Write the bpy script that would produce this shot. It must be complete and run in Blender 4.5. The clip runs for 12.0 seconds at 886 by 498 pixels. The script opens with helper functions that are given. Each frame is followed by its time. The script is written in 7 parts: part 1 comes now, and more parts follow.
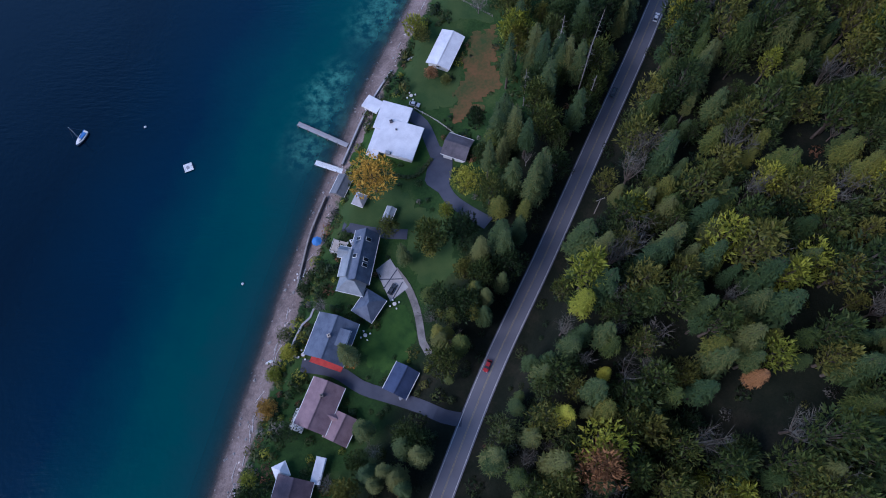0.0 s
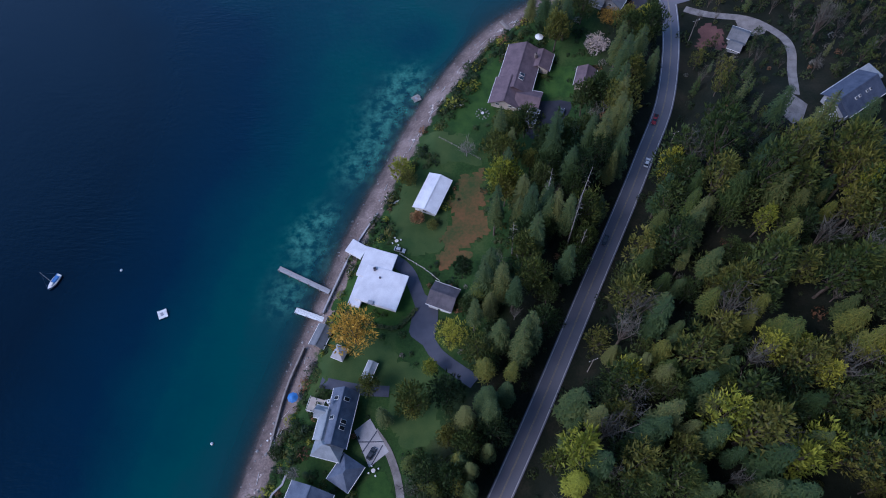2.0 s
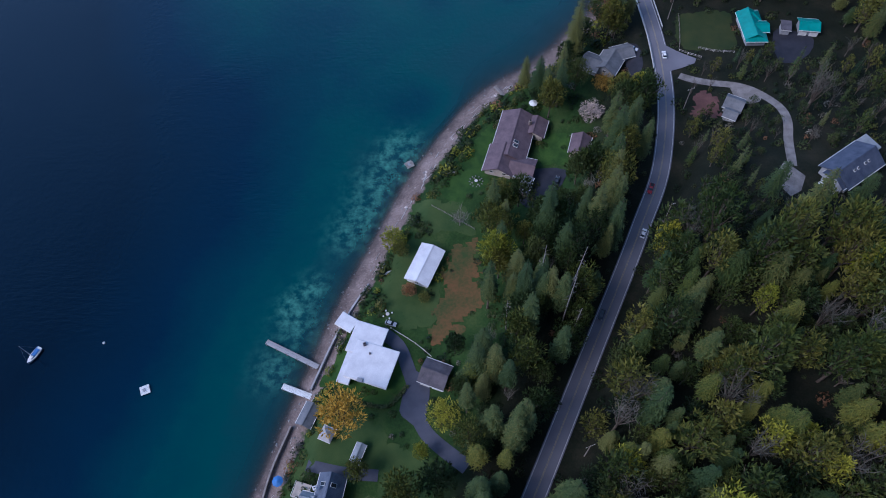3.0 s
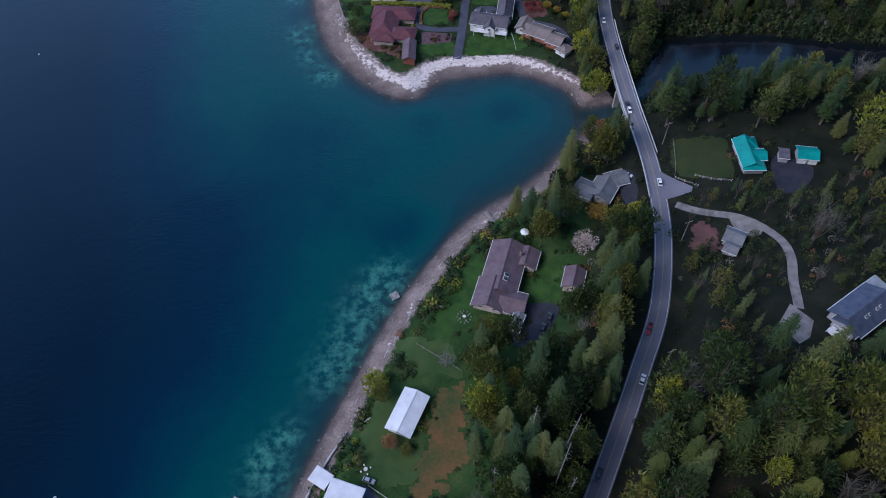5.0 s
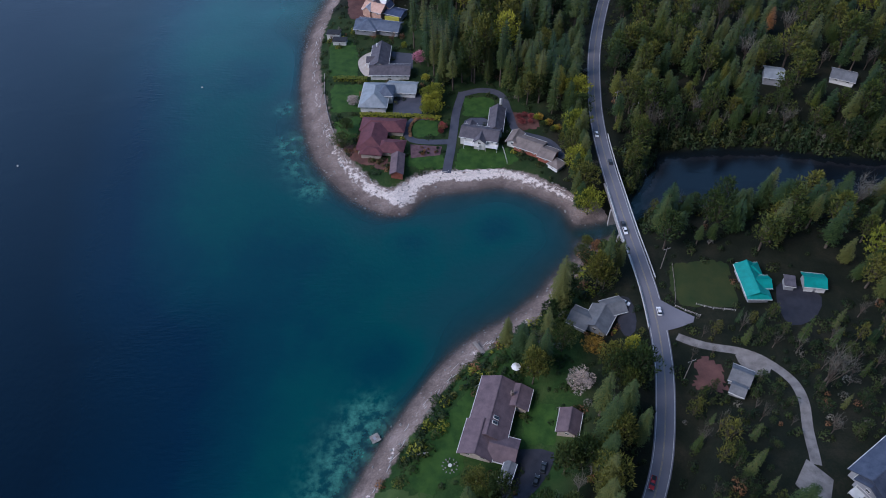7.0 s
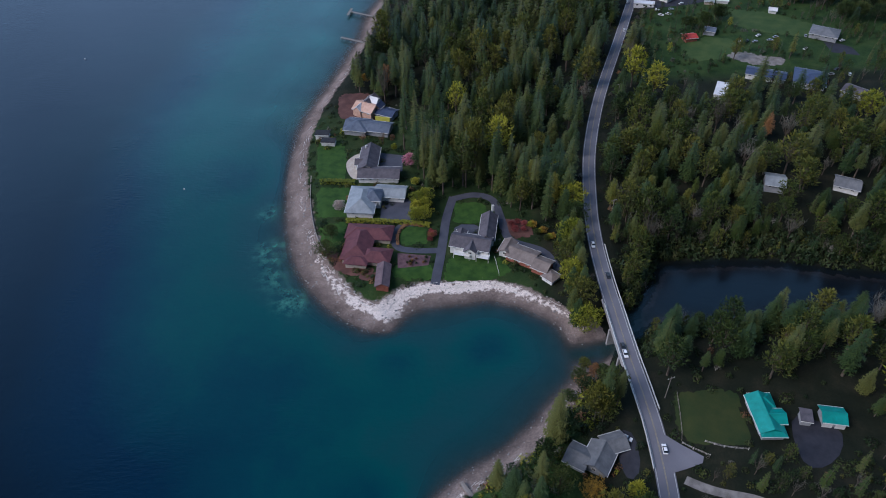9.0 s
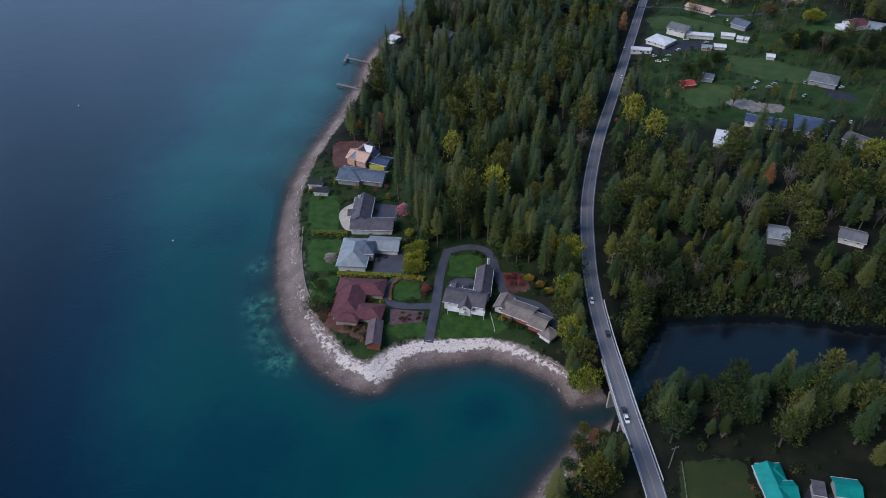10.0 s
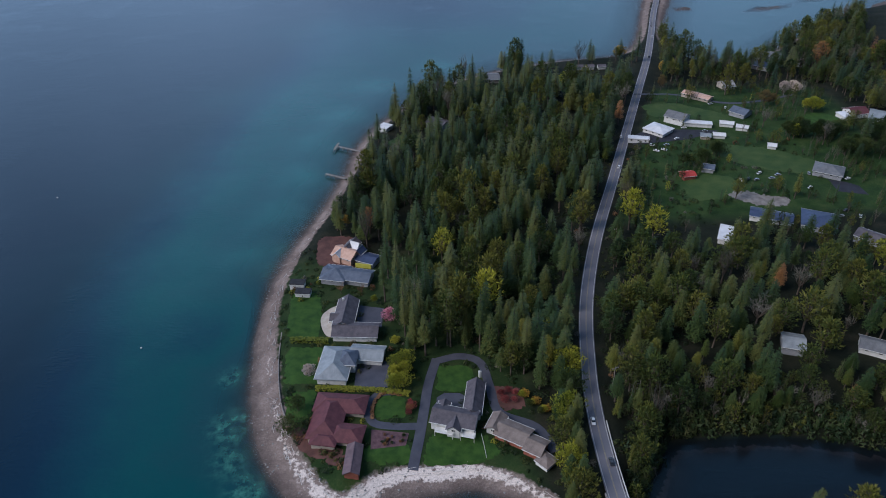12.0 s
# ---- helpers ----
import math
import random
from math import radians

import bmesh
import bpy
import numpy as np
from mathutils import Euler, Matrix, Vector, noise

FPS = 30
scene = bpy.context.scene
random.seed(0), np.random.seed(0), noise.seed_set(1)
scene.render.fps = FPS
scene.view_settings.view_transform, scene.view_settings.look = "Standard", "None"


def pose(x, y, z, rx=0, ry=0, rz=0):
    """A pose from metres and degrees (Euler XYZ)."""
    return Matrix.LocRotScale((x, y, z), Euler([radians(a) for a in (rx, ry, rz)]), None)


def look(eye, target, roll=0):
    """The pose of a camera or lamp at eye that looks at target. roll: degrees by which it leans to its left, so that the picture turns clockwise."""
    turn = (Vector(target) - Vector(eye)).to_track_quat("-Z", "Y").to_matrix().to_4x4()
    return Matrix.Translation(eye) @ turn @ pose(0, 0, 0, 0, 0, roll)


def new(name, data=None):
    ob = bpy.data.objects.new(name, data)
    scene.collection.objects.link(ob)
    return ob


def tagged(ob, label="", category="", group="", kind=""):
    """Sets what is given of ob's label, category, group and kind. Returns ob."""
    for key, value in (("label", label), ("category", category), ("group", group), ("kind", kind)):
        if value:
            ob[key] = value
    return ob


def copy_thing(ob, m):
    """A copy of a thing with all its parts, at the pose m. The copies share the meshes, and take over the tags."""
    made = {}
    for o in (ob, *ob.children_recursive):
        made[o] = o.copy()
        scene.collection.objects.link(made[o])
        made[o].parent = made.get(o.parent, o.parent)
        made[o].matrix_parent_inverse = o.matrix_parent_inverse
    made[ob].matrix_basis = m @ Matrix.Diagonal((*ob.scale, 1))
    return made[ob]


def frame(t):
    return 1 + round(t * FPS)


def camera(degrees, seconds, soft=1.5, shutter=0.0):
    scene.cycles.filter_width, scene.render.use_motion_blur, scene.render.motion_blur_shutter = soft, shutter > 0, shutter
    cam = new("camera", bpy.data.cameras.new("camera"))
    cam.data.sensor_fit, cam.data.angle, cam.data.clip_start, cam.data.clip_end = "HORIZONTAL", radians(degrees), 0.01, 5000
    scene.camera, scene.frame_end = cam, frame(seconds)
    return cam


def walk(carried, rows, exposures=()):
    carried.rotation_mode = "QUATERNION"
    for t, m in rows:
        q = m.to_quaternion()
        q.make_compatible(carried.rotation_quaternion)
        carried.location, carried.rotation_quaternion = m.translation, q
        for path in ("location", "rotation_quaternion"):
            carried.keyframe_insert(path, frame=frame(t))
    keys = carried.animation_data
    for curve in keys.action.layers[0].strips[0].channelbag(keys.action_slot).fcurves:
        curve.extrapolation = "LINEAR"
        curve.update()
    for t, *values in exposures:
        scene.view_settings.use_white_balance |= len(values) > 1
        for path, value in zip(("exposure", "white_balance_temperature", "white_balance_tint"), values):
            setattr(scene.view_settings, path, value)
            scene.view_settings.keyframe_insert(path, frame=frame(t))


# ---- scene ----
cam = camera(65.0, 12.0, 1.0)
PLAN = 1.35  # metres to one unit of the plan in which the place is laid out
PATH = [
    (0, (-0.741, -41.278, 190.729), (-0.783, -40.615, 188.842), -5.17),
    (0.5, (0.066, -36.379, 189.981), (0.028, -35.654, 188.117), -4.60),
    (1, (1.629, -31.395, 189.636), (1.589, -30.610, 187.796), -4.31),
    (1.5, (2.591, -26.288, 188.975), (2.554, -25.446, 187.161), -3.87),
    (2, (4.103, -21.658, 188.310), (4.065, -20.756, 186.526), -3.78),
    (2.5, (5.036, -16.367, 188.495), (5.001, -15.414, 186.737), -3.37),
    (3, (5.916, -10.256, 188.810), (5.887, -9.260, 187.076), -3.01),
    (5, (10.235, 12.411, 188.546), (10.213, 13.587, 186.928), -2.08),
    (5.5, (11.362, 18.431, 188.996), (11.342, 19.646, 187.408), -1.95),
    (6, (12.311, 23.941, 188.764), (12.293, 25.200, 187.210), -1.78),
    (6.5, (13.542, 29.556, 188.925), (13.524, 30.856, 187.405), -1.69),
    (7, (14.735, 35.679, 189.591), (14.719, 37.015, 188.102), -1.67),
    (9, (18.854, 58.215, 189.289), (18.846, 59.698, 187.947), -1.09),
    (9.5, (20.594, 64.027, 189.619), (20.583, 65.542, 188.314), -1.19),
    (10, (21.602, 69.526, 189.864), (21.593, 71.074, 188.597), -1.15),
    (10.5, (22.721, 75.580, 189.441), (22.713, 77.160, 188.215), -1.11),
    (11, (23.783, 81.628, 189.355), (23.777, 83.239, 188.170), -1.08),
    (11.5, (24.958, 87.677, 189.604), (24.953, 89.316, 188.458), -1.07),
    (12, (26.804, 94.297, 189.878), (26.796, 95.962, 188.770), -1.21),
]
walk(cam, [(t, look(Vector(eye) * PLAN, Vector(target) * PLAN, roll)) for t, eye, target, roll in PATH], [(0, -0.54, 4400, 25), (6, -0.54, 4620, 20), (9.5, -0.61, 4800, 16), (12, -0.68, 4850, 14)])

# ---- daylight: a hazy evening sky, weak wide sun from the west-south-west ----
SUN_AZ, SUN_EL = math.atan2(-0.85, -0.40), radians(42)
world = bpy.data.worlds.new("sky")
scene.world = world
world.use_nodes = True
wn = world.node_tree
sky = wn.nodes.new("ShaderNodeTexSky")
sky.sky_type, sky.sun_disc = "NISHITA", False
sky.sun_elevation, sky.sun_rotation = SUN_EL, SUN_AZ
sky.air_density, sky.dust_density = 1.0, 2.0
back = wn.nodes["Background"]
back.inputs[1].default_value = 0.07
wn.links.new(sky.outputs[0], back.inputs[0])
# a thin broken layer of pale evening cloud over the blue
ways = wn.nodes.new("ShaderNodeTexCoord")
veil = wn.nodes.new("ShaderNodeTexNoise")
veil.inputs["Scale"].default_value, veil.inputs["Detail"].default_value, veil.inputs["Roughness"].default_value = 2.6, 4.0, 0.5
wn.links.new(ways.outputs["Generated"], veil.inputs["Vector"])
spread = wn.nodes.new("ShaderNodeMapRange")
spread.inputs["From Min"].default_value, spread.inputs["From Max"].default_value = 0.34, 0.66
spread.inputs["To Min"].default_value, spread.inputs["To Max"].default_value = 0.62, 1.0
wn.links.new(veil.outputs["Fac"], spread.inputs["Value"])
split = wn.nodes.new("ShaderNodeSeparateXYZ")
wn.links.new(ways.outputs["Generated"], split.inputs[0])
low_sky = wn.nodes.new("ShaderNodeMapRange")
low_sky.interpolation_type = "SMOOTHSTEP"
low_sky.inputs["From Min"].default_value, low_sky.inputs["From Max"].default_value = 0.05, 0.80
low_sky.inputs["To Min"].default_value, low_sky.inputs["To Max"].default_value = 1.15, 0.30
wn.links.new(split.outputs["Z"], low_sky.inputs["Value"])
# the cloud is brightest half-way up, duller near the horizon and overhead
rise_up, fall_off = wn.nodes.new("ShaderNodeMapRange"), wn.nodes.new("ShaderNodeMapRange")
for node, lo, hi, first, last in ((rise_up, 0.22, 0.70, 0.65, 2.1), (fall_off, 0.70, 1.0, 2.1, 0.60)):
    node.inputs["From Min"].default_value, node.inputs["From Max"].default_value = lo, hi
    node.inputs["To Min"].default_value, node.inputs["To Max"].default_value = first, last
    wn.links.new(split.outputs["Z"], node.inputs["Value"])
glow = wn.nodes.new("ShaderNodeMath")
glow.operation = "MINIMUM"
wn.links.new(rise_up.outputs[0], glow.inputs[0])
wn.links.new(fall_off.outputs[0], glow.inputs[1])
# brighter towards the open north-west, dull over the land behind
bright_side = wn.nodes.new("ShaderNodeVectorMath")
bright_side.operation = "DOT_PRODUCT"
bright_side.inputs[1].default_value = (-0.45, 0.95, 0.0)
wn.links.new(ways.outputs["Generated"], bright_side.inputs[0])
lift_side = wn.nodes.new("ShaderNodeMapRange")
lift_side.inputs["From Min"].default_value, lift_side.inputs["From Max"].default_value = -0.7, 0.8
lift_side.inputs["To Min"].default_value, lift_side.inputs["To Max"].default_value = 0.2, 1.95
wn.links.new(bright_side.outputs["Value"], lift_side.inputs["Value"])
strength = wn.nodes.new("ShaderNodeMath")
strength.operation = "MULTIPLY"
wn.links.new(glow.outputs[0], strength.inputs[0])
wn.links.new(lift_side.outputs[0], strength.inputs[1])
haze = wn.nodes.new("ShaderNodeMath")
haze.operation, haze.use_clamp = "MULTIPLY", True
wn.links.new(spread.outputs[0], haze.inputs[0])
wn.links.new(low_sky.outputs[0], haze.inputs[1])
cloud = wn.nodes.new("ShaderNodeBackground")
cloud.inputs[0].default_value, cloud.inputs[1].default_value = (0.62, 0.84, 1.0, 1), 1.0
wn.links.new(strength.outputs[0], cloud.inputs[1])
paler = wn.nodes.new("ShaderNodeValToRGB")
paler.color_ramp.elements[0].position, paler.color_ramp.elements[0].color = 0.40, (0.71, 0.88, 1.0, 1)
paler.color_ramp.elements[1].position, paler.color_ramp.elements[1].color = 0.85, (0.58, 0.82, 1.0, 1)
wn.links.new(split.outputs["Z"], paler.inputs[0])
wn.links.new(paler.outputs[0], cloud.inputs[0])
cover = wn.nodes.new("ShaderNodeMixShader")
wn.links.new(haze.outputs[0], cover.inputs[0])
wn.links.new(back.outputs[0], cover.inputs[1])
wn.links.new(cloud.outputs[0], cover.inputs[2])
wn.links.new(cover.outputs[0], wn.nodes["World Output"].inputs[0])
sun_data = bpy.data.lights.new("sun", "SUN")
sun_data.energy, sun_data.angle, sun_data.color = 4.9, radians(34), (1.0, 0.78, 0.54)
sun = new("sun", sun_data)
toward = Vector((math.sin(SUN_AZ) * math.cos(SUN_EL), math.cos(SUN_AZ) * math.cos(SUN_EL), math.sin(SUN_EL)))
sun.matrix_world = look(toward * 900, (0, 0, 0))


# ---- materials ----
def nodes_of(name, rough=0.8, metal=0.0, spec=0.3):
    m = bpy.data.materials.new(name)
    m.use_nodes = True
    nt = m.node_tree
    b = nt.nodes["Principled BSDF"]
    b.inputs["Roughness"].default_value = rough
    b.inputs["Metallic"].default_value = metal
    b.inputs["Specular IOR Level"].default_value = spec
    return m, nt, b


def add(nt, kind, **values):
    n = nt.nodes.new(kind)
    for key, value in values.items():
        n.inputs[key.replace("_", " ")].default_value = value
    return n


def coords(nt, kind="Object"):
    return nt.nodes.new("ShaderNodeTexCoord").outputs[kind]


def noise_tex(nt, vec, scale, detail=3.0, rough=0.55):
    n = add(nt, "ShaderNodeTexNoise", Scale=scale, Detail=detail, Roughness=rough)
    nt.links.new(vec, n.inputs["Vector"])
    return n.outputs["Fac"]


def ramp(nt, fac, *stops):
    r = nt.nodes.new("ShaderNodeValToRGB")
    while len(r.color_ramp.elements) < len(stops):
        r.color_ramp.elements.new(0.5)
    for e, (p, c) in zip(r.color_ramp.elements, stops):
        e.position, e.color = p, (*c, 1) if len(c) == 3 else c
    nt.links.new(fac, r.inputs[0])
    return r.outputs[0]


def mix(nt, fac, a, b, blend="MIX"):
    n = nt.nodes.new("ShaderNodeMix")
    n.data_type, n.blend_type = "RGBA", blend
    for value, socket in ((fac, n.inputs[0]), (a, n.inputs[6]), (b, n.inputs[7])):
        if isinstance(value, (int, float)):
            socket.default_value = value
        elif isinstance(value, tuple):
            socket.default_value = (*value, 1)
        else:
            nt.links.new(value, socket)
    return n.outputs[2]


def calc(nt, op, a, b=0.0):
    n = nt.nodes.new("ShaderNodeMath")
    n.operation = op
    for value, socket in ((a, n.inputs[0]), (b, n.inputs[1])):
        if isinstance(value, (int, float)):
            socket.default_value = value
        else:
            nt.links.new(value, socket)
    return n.outputs[0]


def attr(nt, name):
    n = nt.nodes.new("ShaderNodeAttribute")
    n.attribute_name = name
    return n.outputs["Fac"]


def bump(nt, b, height, strength=0.4, distance=0.1):
    n = add(nt, "ShaderNodeBump", Strength=strength, Distance=distance)
    nt.links.new(height, n.inputs["Height"])
    nt.links.new(n.outputs[0], b.inputs["Normal"])


def weathered(name, low, high, scale=0.6, fine=6.0, rough=0.8, metal=0.0, relief=0.3, spec=0.3):
    """A surface whose colour wanders between two tones, with blotches, grain and a little relief."""
    m, nt, b = nodes_of(name, rough, metal, spec)
    v = coords(nt)
    blotch, grain = noise_tex(nt, v, scale), noise_tex(nt, v, fine, 4)
    both = calc(nt, "ADD", calc(nt, "MULTIPLY", blotch, 0.65), calc(nt, "MULTIPLY", grain, 0.35))
    nt.links.new(ramp(nt, both, (0.36, low), (0.64, high)), b.inputs["Base Color"])
    bump(nt, b, grain, relief, 0.05)
    return m


def foliage(name, dark, mid, light, gleam=0.25):
    """Leaves: tone per tree (the tint on the mesh and the object's own chance) and per leaf."""
    m, nt, b = nodes_of(name, 0.65, 0.0, 0.25)
    per_tree = calc(nt, "FRACT", calc(nt, "ADD", attr(nt, "tint"), nt.nodes.new("ShaderNodeObjectInfo").outputs["Random"]))
    island = nt.nodes.new("ShaderNodeNewGeometry").outputs["Random Per Island"]
    tone = calc(nt, "ADD", calc(nt, "MULTIPLY", per_tree, 0.68), calc(nt, "MULTIPLY", island, 0.32))
    colour = ramp(nt, tone, (0.2, dark), (0.5, mid), (0.8, light))
    # paints light onto the outer tips: scales the leaf colour up there
    colour = mix(nt, calc(nt, "MULTIPLY", attr(nt, "lit_tip"), 0.8), colour, mix(nt, 1.0, colour, (2.5, 2.4, 1.6), "MULTIPLY"))
    nt.links.new(colour, b.inputs["Base Color"])
    thin = nt.nodes.new("ShaderNodeBsdfTranslucent")
    nt.links.new(colour, thin.inputs[0])
    both = add(nt, "ShaderNodeMixShader", Fac=gleam)
    nt.links.new(b.outputs[0], both.inputs[1])
    nt.links.new(thin.outputs[0], both.inputs[2])
    nt.links.new(both.outputs[0], nt.nodes["Material Output"].inputs[0])
    return m


M = {}
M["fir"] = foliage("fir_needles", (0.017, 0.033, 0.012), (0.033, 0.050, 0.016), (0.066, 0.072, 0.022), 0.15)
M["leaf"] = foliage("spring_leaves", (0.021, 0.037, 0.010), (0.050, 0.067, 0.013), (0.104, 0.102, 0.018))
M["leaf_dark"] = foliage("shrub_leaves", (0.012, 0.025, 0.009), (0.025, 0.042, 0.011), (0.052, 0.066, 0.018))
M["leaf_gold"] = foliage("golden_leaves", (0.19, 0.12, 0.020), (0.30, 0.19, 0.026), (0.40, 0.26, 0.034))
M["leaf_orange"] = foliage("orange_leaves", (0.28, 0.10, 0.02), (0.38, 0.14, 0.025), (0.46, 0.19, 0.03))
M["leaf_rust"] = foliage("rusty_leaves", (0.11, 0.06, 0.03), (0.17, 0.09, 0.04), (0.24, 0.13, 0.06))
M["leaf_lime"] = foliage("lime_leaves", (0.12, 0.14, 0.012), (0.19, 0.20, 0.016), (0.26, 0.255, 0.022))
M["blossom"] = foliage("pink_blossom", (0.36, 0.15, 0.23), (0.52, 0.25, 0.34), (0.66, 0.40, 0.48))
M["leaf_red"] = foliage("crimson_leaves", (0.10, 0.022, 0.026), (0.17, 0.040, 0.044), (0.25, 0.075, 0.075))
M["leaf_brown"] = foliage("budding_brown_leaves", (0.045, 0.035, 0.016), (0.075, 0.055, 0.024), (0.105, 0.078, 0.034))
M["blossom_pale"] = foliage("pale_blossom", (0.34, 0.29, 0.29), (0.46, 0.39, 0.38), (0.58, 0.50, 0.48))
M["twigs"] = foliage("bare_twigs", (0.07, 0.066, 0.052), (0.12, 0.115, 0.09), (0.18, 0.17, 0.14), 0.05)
M["bark"] = weathered("bark", (0.05, 0.04, 0.032), (0.14, 0.115, 0.09), 0.7, 8, 0.9)
M["snag"] = weathered("dead_wood", (0.16, 0.15, 0.14), (0.32, 0.30, 0.28), 0.7, 8, 0.9)
M["asphalt"] = weathered("asphalt", (0.125, 0.122, 0.143), (0.158, 0.155, 0.177), 0.11, 5, 0.85)
M["drive"] = weathered("dark_driveway_asphalt", (0.045, 0.048, 0.066), (0.07, 0.073, 0.095), 0.25, 9, 0.8)
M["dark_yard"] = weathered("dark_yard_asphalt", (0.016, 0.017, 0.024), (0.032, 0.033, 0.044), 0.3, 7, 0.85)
# darker copy of the rough grass, with shade put into its colour
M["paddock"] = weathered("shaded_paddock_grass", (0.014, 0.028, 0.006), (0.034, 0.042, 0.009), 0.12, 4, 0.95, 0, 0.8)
M["gravel"] = weathered("gravel_track", (0.12, 0.108, 0.10), (0.24, 0.222, 0.205), 0.4, 7, 0.95)
M["concrete"] = weathered("pale_concrete", (0.26, 0.25, 0.25), (0.38, 0.37, 0.37), 0.4, 7, 0.85)
M["lawn"] = weathered("mown_lawn", (0.015, 0.043, 0.005), (0.040, 0.084, 0.010), 0.30, 8, 0.95, 0, 0.7)
M["rough_grass"] = weathered("rough_grass", (0.022, 0.050, 0.010), (0.052, 0.078, 0.018), 0.15, 5, 0.95, 0, 0.8)
M["dry_field"] = weathered("rusty_dry_field", (0.034, 0.056, 0.013), (0.140, 0.066, 0.024), 0.10, 1.2, 0.95, 0, 0.8)
M["bare_soil"] = weathered("bare_soil", (0.060, 0.030, 0.026), (0.125, 0.062, 0.052), 0.2, 5, 0.95)
M["white_line"] = weathered("white_road_paint", (0.36, 0.36, 0.35), (0.60, 0.60, 0.58), 1.5, 14, 0.7)
M["yellow_line"] = weathered("yellow_road_paint", (0.26, 0.22, 0.11), (0.40, 0.34, 0.18), 1.5, 14, 0.7)
M["white_roof"] = weathered("white_roof_membrane", (0.50, 0.50, 0.52), (0.66, 0.66, 0.67), 0.3, 4, 0.5)
M["white_paint"] = weathered("white_paint", (0.55, 0.55, 0.53), (0.74, 0.74, 0.72), 0.5, 6, 0.6)
M["blue_slate"] = weathered("blue_grey_shingle", (0.065, 0.080, 0.115), (0.12, 0.14, 0.185), 0.5, 5, 0.7, 0, 0.6)
M["pale_metal"] = weathered("pale_blue_grey_roofing", (0.17, 0.19, 0.21), (0.27, 0.295, 0.315), 0.4, 5, 0.5, 0, 0.4)
M["navy_roof"] = weathered("dark_blue_roofing", (0.030, 0.042, 0.085), (0.055, 0.07, 0.13), 0.5, 5, 0.5)
M["hill_slate"] = weathered("dark_slate_blue_shingle", (0.040, 0.050, 0.080), (0.078, 0.092, 0.130), 0.5, 5, 0.75, 0, 0.6)
M["mauve"] = weathered("mauve_brown_shingle", (0.15, 0.10, 0.11), (0.24, 0.165, 0.17), 0.5, 5, 0.8, 0, 0.6)
M["purple_brown"] = weathered("purple_brown_shingle", (0.085, 0.062, 0.072), (0.145, 0.105, 0.115), 0.5, 5, 0.8, 0, 0.6)
M["dark_shingle"] = weathered("charcoal_shingle", (0.060, 0.055, 0.066), (0.115, 0.105, 0.12), 0.5, 5, 0.8, 0, 0.6)
M["grey_shingle"] = weathered("grey_shingle", (0.10, 0.105, 0.115), (0.17, 0.175, 0.185), 0.5, 5, 0.8, 0, 0.6)
M["brown_shingle"] = weathered("weathered_brown_shingle", (0.13, 0.105, 0.095), (0.22, 0.185, 0.165), 0.5, 5, 0.8, 0, 0.6)
M["red_roof"] = weathered("dull_red_roofing", (0.070, 0.024, 0.031), (0.125, 0.044, 0.050), 0.5, 6, 0.65, 0, 0.5)
M["green_metal"] = weathered("teal_green_metal_roofing", (0.016, 0.17, 0.145), (0.03, 0.26, 0.225), 0.5, 5, 0.4, 0.0, 0.3, 0.5)
M["peach"] = weathered("peach_sheathing", (0.42, 0.26, 0.19), (0.58, 0.40, 0.31), 0.6, 5, 0.8)
M["timber"] = weathered("weathered_timber", (0.16, 0.14, 0.125), (0.30, 0.27, 0.245), 0.8, 9, 0.85)
M["cedar"] = weathered("red_cedar_wall", (0.20, 0.07, 0.045), (0.32, 0.12, 0.08), 0.8, 9, 0.8)
M["red_paint"] = weathered("red_painted_wall", (0.30, 0.035, 0.03), (0.44, 0.06, 0.045), 0.8, 9, 0.7)
M["beige"] = weathered("beige_wall", (0.34, 0.29, 0.24), (0.46, 0.41, 0.35), 0.6, 7, 0.8)
M["grey_wall"] = weathered("grey_wall", (0.22, 0.23, 0.25), (0.33, 0.34, 0.36), 0.6, 7, 0.8)
M["paver"] = weathered("red_brown_pavers", (0.065, 0.036, 0.043), (0.125, 0.072, 0.080), 0.7, 3, 0.85)
M["driftwood"] = weathered("bleached_driftwood", (0.42, 0.395, 0.37), (0.62, 0.59, 0.56), 1.0, 9, 0.9)
M["rock"] = weathered("grey_rock", (0.13, 0.125, 0.12), (0.28, 0.27, 0.26), 0.8, 7, 0.9)
M["black_roof"] = weathered("black_roof_felt", (0.014, 0.014, 0.017), (0.030, 0.030, 0.034), 0.8, 6, 0.8)
M["yellow_sheet"] = weathered("yellow_sheathing", (0.42, 0.40, 0.05), (0.56, 0.54, 0.09), 0.8, 6, 0.8)
M["rubber"] = weathered("black_rubber", (0.012, 0.012, 0.013), (0.022, 0.022, 0.024), 2, 12, 0.7)
M["steel"] = weathered("galvanised_steel", (0.30, 0.31, 0.32), (0.44, 0.45, 0.46), 1, 9, 0.4, 0.7)
M["car_white"] = weathered("white_car_paint", (0.66, 0.66, 0.67), (0.78, 0.78, 0.78), 1, 9, 0.25, 0, 0.02, 0.5)
M["car_red"] = weathered("red_car_paint", (0.30, 0.018, 0.02), (0.40, 0.03, 0.03), 1, 9, 0.25, 0, 0.02, 0.5)
M["car_dark"] = weathered("dark_car_paint", (0.03, 0.033, 0.04), (0.05, 0.053, 0.06), 1, 9, 0.25, 0, 0.02, 0.5)
M["car_silver"] = weathered("silver_car_paint", (0.36, 0.37, 0.39), (0.46, 0.47, 0.49), 1, 9, 0.25, 0.4, 0.02, 0.5)
